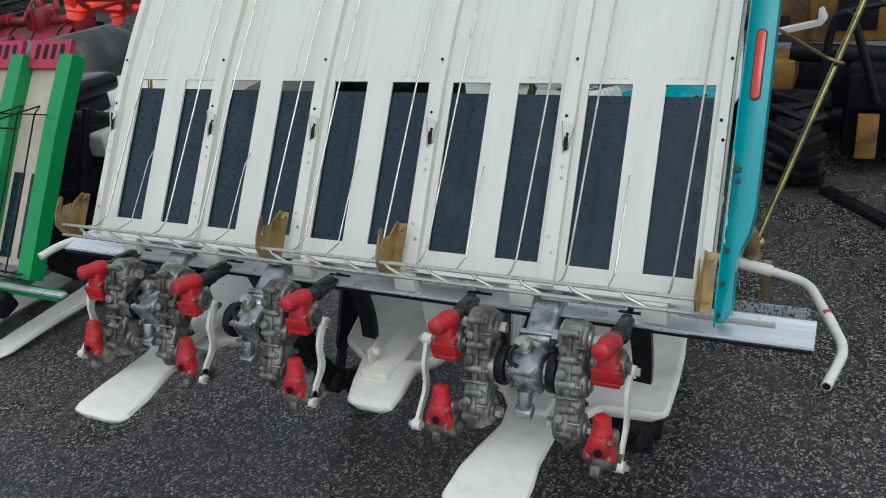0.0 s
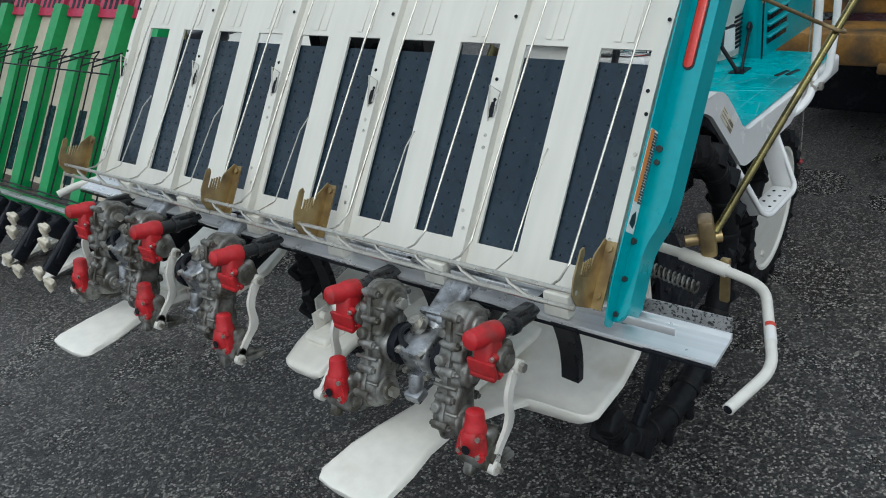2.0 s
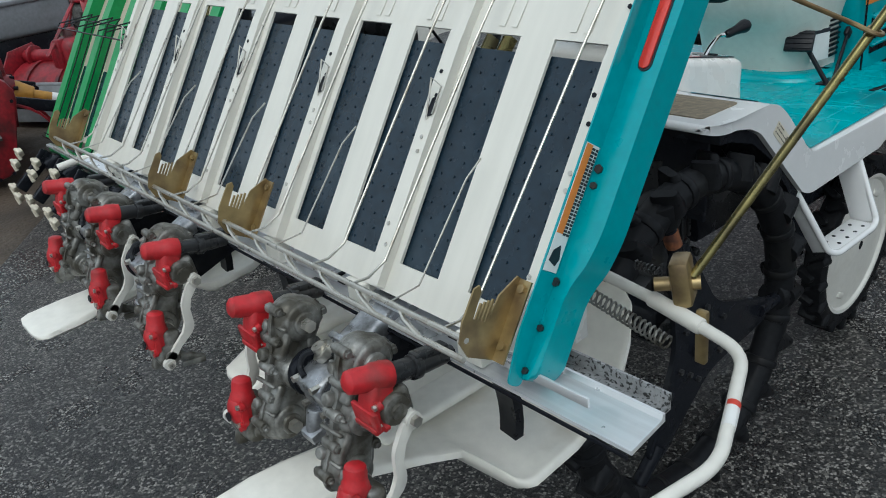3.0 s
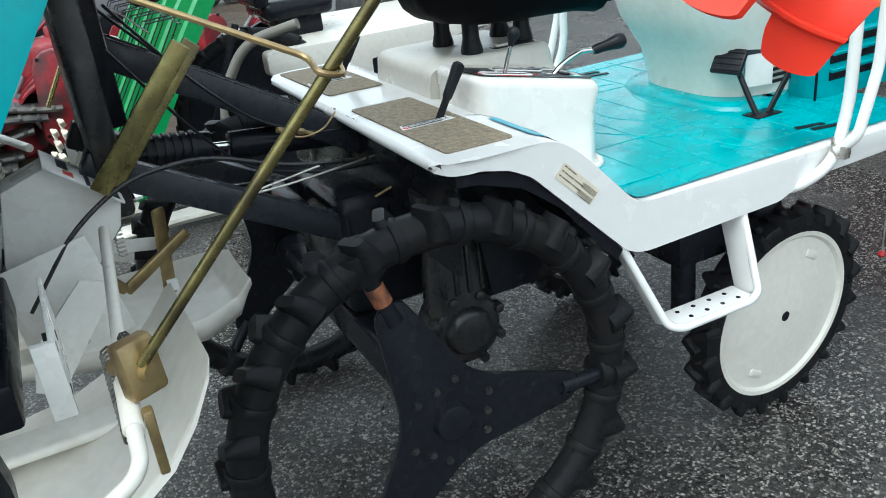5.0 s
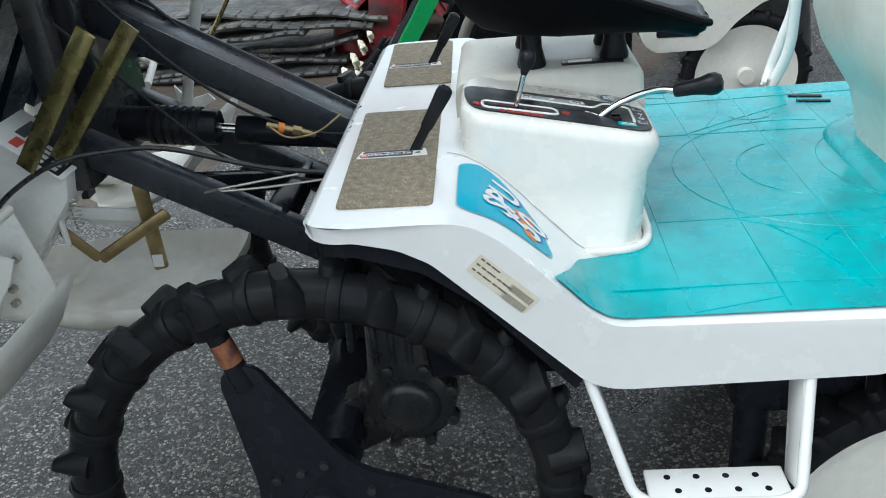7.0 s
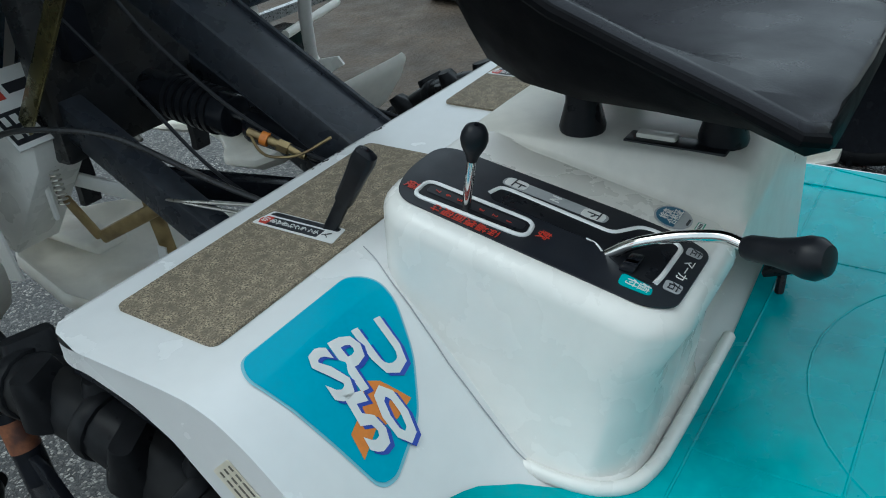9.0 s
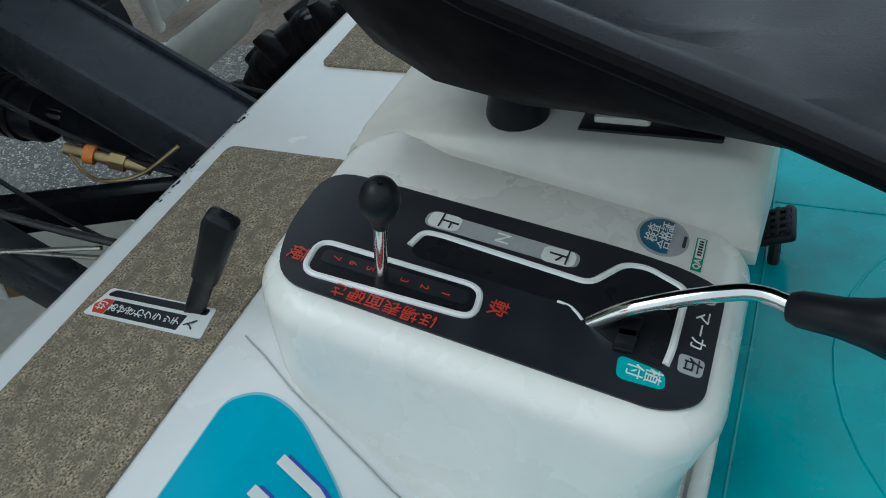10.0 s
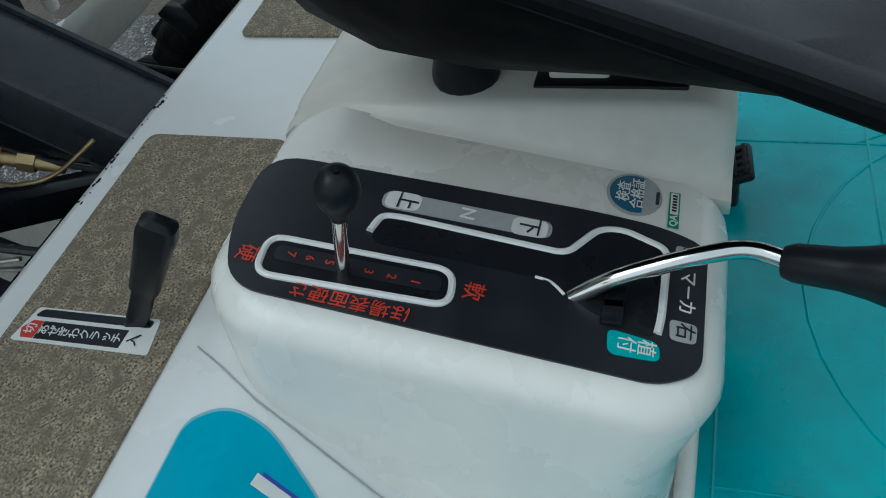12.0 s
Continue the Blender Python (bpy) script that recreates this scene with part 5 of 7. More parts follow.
# stickers beside the panel, on the pedestal's flank
disc = [(-0.6685 + 0.0215 * math.cos(a), 1.3335 + 0.0195 * math.sin(a)) for a in np.linspace(0, 2 * math.pi, 28, endpoint=False)]
part("seal_rim", on_panel_sheet(disc, 0.0004, 0.0008), DECAL_S, console, "round silver and blue seal")
half = [(-0.6685 + 0.0190 * math.cos(a), 1.3335 + 0.0172 * math.sin(a)) for a in np.linspace(-math.pi * 1.12, math.pi * 0.12, 22)]
part("seal", on_panel_sheet(half, 0.0012, 0.0005), DECAL_D, console)
lettering("検査\n合格証", 0.0105, plan_frame(-0.6685, 1.3310, *BACK, 0.0020), DECAL_W, console)
part("print_bar", on_panel_sheet(soft([(-0.662, 1.3485), (-0.662, 1.3510), (-0.675, 1.3510), (-0.675, 1.3485)], 0.0008), 0.0013, 0.0004), DECAL_K, console)
part("small_sticker", on_panel_sheet([(-0.6425, 1.3580), (-0.6425, 1.3655), (-0.6790, 1.3650), (-0.6785, 1.3575)], 0.0004, 0.0006), DECAL_G, console)
part("small_sticker_field", on_panel_sheet([(-0.6560, 1.3590), (-0.6560, 1.3645), (-0.6775, 1.3640), (-0.6775, 1.3585)], 0.0010, 0.0004), DECAL_W, console)
lettering("QA", 0.0075, plan_frame(-0.6490, 1.3615, *BACK, 0.0012), DECAL_W, console)
for k in range(6):
    part("print_bar", on_panel_sheet([(-0.6585 - 0.003 * k, 1.3600), (-0.6585 - 0.003 * k, 1.3632), (-0.6603 - 0.003 * k, 1.3632), (-0.6603 - 0.003 * k, 1.3600)], 0.0014, 0.0003), DECAL_K, console)
# short lever with the ball grip
lev = part("depth_lever", cyl((-0.543, 1.165, 1.000), (-0.530, 1.188, 1.085), 0.0046, seg=12), CHROME, machine, "chromed lever with a black ball grip")
ax = (Vector((-0.530, 1.188, 1.085)) - Vector((-0.543, 1.165, 1.000))).normalized().to_track_quat("Z", "Y").to_matrix().to_4x4()
part("grip", lathe([(0.0, -0.012), (0.0055, -0.012), (0.0075, -0.004), (0.0120, 0.006), (0.0134, 0.013), (0.0128, 0.019), (0.0102, 0.025), (0.0055, 0.0285), (0.0, 0.0293)], Matrix.Translation((-0.530, 1.188, 1.085)) @ ax, 28), BLACK, lev, "black ball grip")
part("grip_pin", cyl((-0.5258, 1.1957, 1.1125), (-0.5255, 1.1961, 1.1145), 0.0018, seg=8), FRAME, lev)
# long bent planting lever
pts = [(-0.565, 1.310, 0.982), (-0.567, 1.335, 1.000), (-0.575, 1.375, 1.013), (-0.586, 1.412, 1.016), (-0.577, 1.440, 1.013)]
lev = part("planting_lever", tube(pts, 0.0058, 12, 0.018), CHROME, machine, "bent chromed lever with a black grip")
part("grip", lathe([(0.0, 0.0), (0.0095, 0.0), (0.0115, 0.006), (0.0125, 0.03), (0.0150, 0.045), (0.0185, 0.058), (0.0185, 0.068), (0.013, 0.077), (0.0, 0.080)], Matrix.Translation((-0.578, 1.432, 1.0135)) @ (Vector((0.017, 0.053, 0.012))).to_track_quat("Z", "Y").to_matrix().to_4x4(), 22), BLACK, lev, "black rubber grip")


# row clutch levers with their printed slots on the grip mats
def clutch(x, y, flip):
    flat = lambda pts, h, t, mt, name: part(name, prism([(x + px, y + py) for px, py in pts], t, Matrix.Translation((0, 0, 0.9602 + h))), mt, deck)
    flat(soft([(0.016, -0.060), (-0.016, -0.054), (-0.016, 0.054), (0.016, 0.060)], 0.003), 0.0, 0.0008, DECAL_W, "clutch_label")
    flat(soft([(-0.0070, -0.052), (-0.0140, -0.048), (-0.0140, 0.050), (-0.0070, 0.050)], 0.003), 0.0008, 0.0006, DECAL_K, "clutch_slot")
    flat([(0.0130, -0.040), (-0.0030, -0.040), (-0.0030, 0.034), (0.0130, 0.034)], 0.0008, 0.0006, DECAL_K, "clutch_word_field")
    flat([(0.0130, -0.041), (0.0130, -0.052), (0.005, -0.056), (-0.0030, -0.050), (-0.0030, -0.041)], 0.0008, 0.0006, DECAL_R, "clutch_off_mark")
    put = lambda w, sz, py, mt: lettering(w, sz, plan_frame(x + 0.005, y + py, (-1, 0), (0, -1), 0.0047, False), mt, deck)
    for k, ch in enumerate("あぜぎわクラッチ"):
        put(ch, 0.0098, -0.0350 + 0.0092 * k, DECAL_W)
    put("切", 0.0100, -0.047, DECAL_W)
    put("入", 0.0110, 0.043, DECAL_K)
    a, b = Vector((x - 0.010, y + 0.034, 0.957)), Vector((x - 0.017, y + 0.096, 1.058))
    d = (b - a).normalized()
    m = Matrix.Translation(a) @ d.to_track_quat("Z", "X").to_matrix().to_4x4()
    rings = []
    for h, w, t in ((0.0, 0.011, 0.0035), (0.045, 0.011, 0.0035), (0.050, 0.014, 0.006), (0.090, 0.016, 0.0075), (0.112, 0.018, 0.0085), (0.121, 0.016, 0.0080), (0.125, 0.008, 0.004)):
        rings.append([m @ Vector((p[0], p[1], h)) for p in rrect(1.5 * w, 2 * t, t * 0.7, 4)])
    part("clutch_lever", loft(rings), BLACK, machine, "black flat hand lever")


clutch(-0.513, 0.961, False)
clutch(-1.072, 0.955, True)


# round decal with big letters on the deck's shoulder
def on_deck(outline, h):
    bm = bmesh.new()
    fine = []
    for p, q in zip(outline, outline[1:] + outline[:1]):
        steps = max(1, int(math.hypot(q[0] - p[0], q[1] - p[1]) / 0.006))
        fine += [(p[0] + (q[0] - p[0]) * i / steps, p[1] + (q[1] - p[1]) * i / steps) for i in range(steps)]
    outline = fine
    cx0 = sum(p[0] for p in outline) / len(outline)
    cy0 = sum(p[1] for p in outline) / len(outline)
    rows, n = [], len(outline)
    for k in range(17):
        f = k / 16
        row = []
        for x, y in outline:
            px, py = cx0 + (x - cx0) * f, cy0 + (y - cy0) * f
            row.append(bm.verts.new((px, py, deck_z(py) + h)))
        rows.append(row)
    for a, b in zip(rows, rows[1:]):
        for i in range(n):
            bm.faces.new((a[i], a[(i + 1) % n], b[(i + 1) % n], b[i]))
    bmesh.ops.remove_doubles(bm, verts=bm.verts, dist=1e-6)
    return bm


DEC = soft([(-0.452, 1.074), (-0.300, 1.076), (-0.288, 1.096), (-0.312, 1.206), (-0.330, 1.210), (-0.392, 1.194), (-0.436, 1.162), (-0.468, 1.120), (-0.470, 1.092)], 0.014)
part("emblem_edge", on_deck([(-0.379 + (x + 0.379) * 1.03, 1.135 + (y - 1.135) * 1.03) for x, y in DEC], 0.0012), surface("pale_blue_label", (0.25, 0.52, 0.60), rough=0.35, vary=0.03, bump=0.0), deck)
part("emblem", on_deck(DEC, 0.0022), DECAL_B, deck, "sky blue emblem with white letters")
part("emblem_patch", on_deck([(-0.366, 1.150), (-0.384, 1.160), (-0.399, 1.183), (-0.372, 1.186), (-0.345, 1.181), (-0.316, 1.189), (-0.322, 1.172), (-0.350, 1.165)], 0.0030), DECAL_O, deck)


def deck_words(words, size, x, y, right, up, mt, h, bold=0.0, space=1.0):
    ob = lettering(words, size, Matrix(), mt, deck, 0.0002, space, bold)
    r, u = Vector(right).normalized(), Vector(up).normalized()
    for v in ob.data.vertices:
        px, py = x + r.x * v.co.x + u.x * v.co.y, y + r.y * v.co.x + u.y * v.co.y
        v.co = Vector((px, py, deck_z(py) + h + v.co.z))
    return ob


for mt, h, o, fat in ((DECAL_N, 0.0034, 0.0035, 0.0018), (DECAL_W, 0.0042, 0.0, 0.0015)):
    deck_words("SPU", 0.060, -0.384 - o * 0.6, 1.142 + o * 0.8, (-0.9, 0.15), (-0.22, -0.98), mt, h, fat, 0.98)
    deck_words("50", 0.058, -0.358 - o * 0.6, 1.181 + o * 0.8, (-0.9, 0.30), (-0.30, -0.95), mt, h, fat, 1.0)
# raised seam round the console's foot
seam = [(-0.514, 1.051), (-0.500, 1.078), (-0.485, 1.106), (-0.475, 1.140), (-0.465, 1.184), (-0.462, 1.222), (-0.460, 1.262), (-0.459, 1.290)]
seam = [(a[0] + (b[0] - a[0]) * k / 6, a[1] + (b[1] - a[1]) * k / 6) for a, b in zip(seam, seam[1:]) for k in range(6)]
seam = [(x, y, max(0.779, deck_z(y))) for x, y in seam]
part("seam_gap", tube([(x + 0.0018, y + 0.001, z + 0.0004) for x, y, z in seam], 0.0007, 6), DECAL_S, console)
foot = [(-0.466, 1.190, 0.783), (-0.459, 1.255, 0.783), (-0.455, 1.310, 0.783), (-0.462, 1.350, 0.783), (-0.482, 1.376, 0.783), (-0.520, 1.386, 0.783), (-0.620, 1.388, 0.783), (-0.76, 1.388, 0.783)]
part("foot_flange", tube(foot, 0.0080, 10, 0.03), CONSOLE, console)
# paper plate on the deck's side
PRINT = surface("faded_print", (0.13, 0.115, 0.09), rough=0.5, vary=0.2, bump=0.0)
side_m = Matrix(((0, 0, 1, XR + 0.0006), (0.71, 0.71, 0, 1.135), (-0.70, 0.70, 0, 0.857), (0, 0, 0, 1)))
part("paper_plate", prism(soft([(-0.055, -0.017), (0.055, -0.017), (0.055, 0.017), (-0.055, 0.017)], 0.003), 0.0008, side_m), surface("yellowed_paper", (0.70, 0.65, 0.53), (0.60, 0.53, 0.39), (0.5, 0.8), 20.0, rough=0.5, vary=0.05, bump=0.0), deck, "yellowed paper plate")
for row in range(3):
    for k in range(7 if row else 4):
        w = 0.006 + 0.003 * ((k * 7 + row * 3) % 3) * 0.5
        part("print_bar", prism([(-0.050 + 0.0095 * k, 0.011 - 0.010 * row), (-0.050 + 0.0095 * k + w, 0.011 - 0.010 * row), (-0.050 + 0.0095 * k + w, 0.0135 - 0.010 * row), (-0.050 + 0.0095 * k, 0.0135 - 0.010 * row)], 0.0006, side_m @ Matrix.Translation((0, 0, 0.0008))), PRINT, deck)
for row in range(2):
    for k in range(14):
        x0 = 0.010 + 0.003 * k
        part("print_bar", prism([(x0, -0.014 + 0.016 * row - 0.003), (x0 + 0.0008 + 0.0008 * ((k * 5) % 2), -0.014 + 0.016 * row - 0.003), (x0 + 0.0008 + 0.0008 * ((k * 5) % 2), -0.014 + 0.016 * row + 0.008), (x0, -0.014 + 0.016 * row + 0.008)], 0.0006, side_m @ Matrix.Translation((0, 0, 0.0008))), PRINT, deck)
# chipped paint along the rear lip
chips = bmesh.new()
for k in range(30):
    x = random.choice((-0.70, -0.79, -0.66)) + random.gauss(0, 0.014)
    y = 0.8615 + random.uniform(0.0, 0.006)
    r = random.uniform(0.0008, 0.0024)
    merge(chips, prism([(x + r * random.uniform(0.5, 1.4) * math.cos(a), y + 0.6 * r * random.uniform(0.5, 1.4) * math.sin(a)) for a in np.linspace(0, 5.4, 7)], 0.0004, Matrix.Translation((0, 0, 0.9573))))
for k in range(26):
    x, y = -0.705 + random.uniform(-0.04, 0.03), 0.893 + random.uniform(-0.003, 0.001)
    r = random.uniform(0.0006, 0.0018)
    merge(chips, prism([(x + r * math.cos(a), y + 0.7 * r * math.sin(a)) for a in np.linspace(0, 5.4, 6)], 0.0004, Matrix.Translation((0, 0, 0.9573))))
ob = part("chipped_paint", chips, FRAME, deck, "chipped paint")
ob["kind"] = "stuff"

# ---- front of the machine: cowl, pedals, rack posts ----
cow = []
for z, y0, xr, rr in ((0.772, 1.862, -0.560, 0.15), (0.80, 1.858, -0.562, 0.15), (0.90, 1.835, -0.556, 0.15), (0.955, 1.800, -0.550, 0.15), (1.00, 1.772, -0.535, 0.16), (1.06, 1.752, -0.522, 0.17), (1.14, 1.742, -0.515, 0.17), (1.24, 1.745, -0.515, 0.17), (1.33, 1.76, -0.525, 0.17), (1.38, 1.79, -0.55, 0.15), (1.40, 1.84, -0.60, 0.12)):
    cow.append([(CX + p[0], (y0 + 2.25) / 2 + p[1], z) for p in rrect(2 * (xr - CX), 2.25 - y0, min(rr, (2.25 - y0) * 0.48), 8)])
cowl = part("rear_cowl", loft(cow), CREAM, machine, "smooth cream steering cowl", angle=60)
hood = []
for z, hw, y0, y1 in ((0.778, 0.300, 2.056, 2.66), (0.80, 0.302, 2.054, 2.68), (0.95, 0.300, 2.048, 2.70), (1.03, 0.297, 2.035, 2.70), (1.10, 0.292, 2.040, 2.70), (1.20, 0.275, 2.05, 2.66), (1.27, 0.24, 2.07, 2.58), (1.30, 0.18, 2.10, 2.5)):
    hood.append([(CX + p[0], (y0 + y1) / 2 + p[1], z) for p in rrect(2 * hw, y1 - y0, 0.06, 6)])
hood = part("hood", loft(hood), TEAL, machine, "teal engine hood with louvres")
for k in range(8):
    part("cowl_vent", box((0.016, 0.072, 0.0075), (-0.560 + 0.0010 * k, 2.016, 0.832 + 0.0165 * k), (0, 0, 0), bevel=0.002), FRAME, cowl)
for k in range(3):
    part("hood_louvre", box((0.010, 0.21, 0.027), (-0.4765 + 0.0003 * k, 2.205, 0.836 + 0.044 * k), (0, 0, 0), bevel=0.004), FRAME, hood)
    part("louvre_lip", box((0.022, 0.215, 0.010), (-0.4730, 2.205, 0.853 + 0.044 * k), (0, 20, 0), bevel=0.003), TEAL, hood)
part("hood_badge", prism(soft([(2.050, 0.985), (2.37, 0.985), (2.37, 1.012), (2.21, 1.020), (2.08, 1.032), (2.050, 1.020)], 0.003), 0.003, yz(-0.4775)), DECAL_O, hood)
for k in range(7):
    part("badge_bar", box((0.004, 0.026, 0.024), (-0.4745, 2.08 + 0.034 * k, 1.022), (10, 0, 0), bevel=0.001), DECAL_K if k % 2 else DECAL_S, hood)
part("cowl_seam", box((0.006, 0.006, 0.50), (-0.4745, 2.054, 1.03), bevel=0.002), FRAME, hood)
riser = [[(CX + p[0], (y0 + 2.10) / 2 + p[1], z) for p in rrect(2 * w, 2.10 - y0, 0.14, 8)] for z, w, y0 in ((0.776, 0.262, 1.812), (0.786, 0.258, 1.816), (0.797, 0.250, 1.826), (0.800, 0.236, 1.842))]
part("mat_riser", loft(riser), FLOOR_TEAL, floor_mat)
lab = Matrix.Translation((-0.5545, 1.938, 0.880)) @ Matrix.Rotation(radians(-15), 4, "Z")
part("cowl_label", box((0.003, 0.078, 0.098), (-0.004, 0, 0), m=lab), DECAL_W, cowl)
part("print_bar", box((0.003, 0.078, 0.013), (-0.0035, 0, 0.042), m=lab), DECAL_K, cowl)
for k in range(5):
    part("print_bar", box((0.002, 0.018 + 0.006 * (k % 3), 0.002), (-0.0048, -0.012 + 0.008 * (k % 2), 0.016 - 0.011 * k), m=lab), DECAL_S, cowl)
part("print_bar", box((0.002, 0.012, 0.004), (-0.0048, 0.018, 0.020), m=lab), DECAL_R, cowl)
part("key_tag", box((0.006, 0.030, 0.026), (-0.62, 1.752, 1.175), (0, 0, 10), bevel=0.006), surface("bright_green_tag", (0.02, 0.62, 0.10), rough=0.4, vary=0.03, bump=0.0), cowl, "bright green tag")
floor_slot = part("pedal_slot", box((0.055, 0.085, 0.003), (-0.490, 1.885, 0.7815), bevel=0.001), FRAME, floor_mat)
brake = part("brake_pedal", joined(tube([(-0.488, 1.868, 0.775), (-0.520, 1.868, 0.82), (-0.560, 1.872, 0.875), (-0.575, 1.876, 0.892)], 0.0075, 10, 0.02)), BLACK, machine, "black ribbed foot pedal")
pm = Matrix.Translation((-0.586, 1.862, 0.905)) @ Matrix.Rotation(radians(15), 4, "Z") @ Matrix.Rotation(radians(55), 4, "X")
part("pad", box((0.085, 0.068, 0.014), (0, 0, 0), bevel=0.004, m=pm), BLACK, brake)
for k in range(4):
    part("pad_rib", box((0.078, 0.006, 0.004), (0, -0.024 + 0.016 * k, 0.008), bevel=0.001, m=pm), BLACK, brake)
for x, y, z, turn in ((-0.905, 1.412, 0.812, 4),):
    pm = Matrix.Translation((x, y, z)) @ Matrix.Rotation(radians(turn), 4, "Z") @ Matrix.Rotation(radians(20), 4, "X")
    lock = part("lock_pedal", joined(tube([(x + 0.020, y + 0.004, 0.776), (x + 0.012, y + 0.004, 0.80), (x, y, z)], 0.006, 8, 0.01), box((0.052, 0.044, 0.011), bevel=0.004, m=pm)), BLACK, machine, "small black ribbed foot pedal")
    for k in range(4):
        part("pad_rib", box((0.046, 0.005, 0.003), (0, -0.0155 + 0.0103 * k, 0.0062), bevel=0.001, m=pm), BLACK, lock)
        part("pad_rib", box((0.005, 0.038, 0.003), (-0.0165 + 0.011 * k, 0, 0.0062), bevel=0.001, m=pm), BLACK, lock)
part("speed_lever", joined(beam((-0.492, 1.905, 0.775), (-0.512, 2.02, 0.895), 0.010, 0.020), box((0.014, 0.03, 0.034), (-0.514, 2.028, 0.903), (45, 0, 0), bevel=0.005)), BLACK, machine, "black notched pedal arm")
for x, y in ((-0.340, 1.88), (-0.310, 1.90), (-1.16, 1.875), (-1.20, 1.868)):
    part("floor_slot", box((0.016, 0.075, 0.003), (x, y, 0.7815), (0, 0, -12), bevel=0.001), FRAME, floor_mat)
# pipe posts of the spare seedling rack
for sgn in (1, -1):
    X = lambda dx: CX + sgn * dx
    post = part("rack_post", tube([(X(0.47), 1.70, 0.675), (X(0.535), 1.735, 0.690), (X(0.560), 1.815, 0.735), (X(0.548), 1.865, 0.86), (X(0.545), 1.875, 1.62)], 0.0135, 14, 0.05), SHELL, machine, "white bent pipe post")
    part("rack_post", tube([(X(0.565), 1.815, 0.765), (X(0.600), 1.835, 0.80), (X(0.600), 1.88, 0.95), (X(0.595), 1.90, 1.62)], 0.0125, 14, 0.03), SHELL, machine, "white bent pipe post")
    part("clamp", joined(box((0.04, 0.022, 0.03), (X(0.572), 1.82, 0.765), bevel=0.004), cyl((X(0.55), 1.82, 0.79), (X(0.555), 1.82, 0.745), 0.005, seg=8)), STEEL, post)
part("rack_arm", tube([(-0.23, 1.895, 1.165), (-0.06, 1.895, 1.150), (0.055, 1.895, 1.185), (0.062, 1.895, 1.215)], 0.011, 10, 0.012), SHELL, machine, "white rack arm")
cord = part("pull_cord", tube([(-0.362, 2.25, 1.10), (-0.368, 2.25, 0.62), (-0.371, 2.25, 0.325)], 0.0026, 6), STEEL, machine)
part("cord_ball", lathe([(0.0, -0.012), (0.008, -0.008), (0.012, 0.0), (0.008, 0.008), (0.0, 0.012)], pose(-0.371, 2.25, 0.317), 14), RED, cord, "red cord ball")


# marker wheels: a channelled ring on seven spokes, each carrying on into a curved blade with a shelf
def marker_wheel(m):
    bm = bmesh.new()
    rows = []
    prof = ((0.130, 0.027), (0.133, 0.021), (0.150, 0.019), (0.154, 0.023), (0.1545, 0.040), (0.152, 0.045), (0.147, 0.044), (0.143, 0.034), (0.133, 0.032))
    for k in range(56):
        a = 2 * math.pi * k / 56
        rows.append([bm.verts.new(m @ Vector((r * math.cos(a), r * math.sin(a), h))) for r, h in prof])
    for k in range(56):
        a, b = rows[k], rows[(k + 1) % 56]
        for i in range(9):
            bm.faces.new((a[i], a[(i + 1) % 9], b[(i + 1) % 9], b[i]))
    wheel = part("marker_wheel", bm, ORANGE, machine, "orange-red plastic marker wheel with curved blades", angle=60)
    part("hub", lathe([(0.0, 0.010), (0.030, 0.010), (0.034, 0.016), (0.034, 0.052), (0.028, 0.060), (0.012, 0.060), (0.011, 0.050), (0.0, 0.050)], m, 24), ORANGE, wheel)
    for k in range(7):
        t = m @ Matrix.Rotation(2 * math.pi * k / 7, 4, "Z")
        ts = t @ Matrix.Rotation(radians(-12), 4, "Z")
        web = []
        for r, w in ((0.026, 0.014), (0.060, 0.0155), (0.095, 0.0165), (0.115, 0.019), (0.128, 0.024), (0.136, 0.031), (0.143, 0.044)):
            web.append([ts @ Vector((r, x, z)) for x, z in ((-w, 0.020), (w, 0.020), (w + 0.001, 0.041), (w - 0.002, 0.045), (w - 0.006, 0.043), (w - 0.009, 0.034), (-w + 0.009, 0.034), (-w + 0.006, 0.043), (-w + 0.002, 0.045), (-w - 0.001, 0.041))])
        part("spoke", loft(web), ORANGE, wheel, angle=60)
        blade, shelf = [], []
        for i in range(23):
            r = 0.151 + 0.062 * i / 22
            q = (r - 0.151) / 0.062
            w = -0.031 + 0.052 * q - 0.015 * q * q
            rib = 0.015 + 0.012 * q * q
            top = 0.050 - 0.004 * math.sin(math.pi * min(1.0, q * 1.15)) + 0.010 * max(0.0, q - 0.65) / 0.35
            drop = min(1.0, max(0.0, (r - 0.1600) / 0.012)) ** 0.5
            foot = rib - 0.003 - drop * (rib + 0.011 * math.sin(math.pi * q) ** 0.7 - 0.001)
            back = 0.0042
            blade.append([t @ Vector((r + dr, w + dw, z)) for dr, dw, z in ((0, 0, foot), (-0.001, 0, 0.5 * (foot + top)), (0, 0, top - 0.0015), (0, 0.0012, top), (0, back - 0.0012, top), (0, back, top - 0.0015), (0, back, foot))])
            near = 0.005 + 0.020 * max(0.0, 1.0 - q / 0.30) ** 1.3
            far = 0.009 + 0.022 * max(0.0, 1.0 - q / 0.30) ** 1.3
            shelf.append([t @ Vector((r - 0.010 * (1 - q) * (near > 0.010) * 0.6, w + dw, rib + dz)) for dw, dz in ((-near, -0.0012), (-near, 0.0012), (-0.001, 0.0035), (back, 0.0035), (far, 0.0012), (far, -0.0012), (back, -0.003), (-0.001, -0.003))])
        paddle = part("blade", loft(blade), ORANGE, wheel, angle=50)
        part("blade_shelf", loft(shelf), ORANGE, paddle, angle=50)
    return wheel


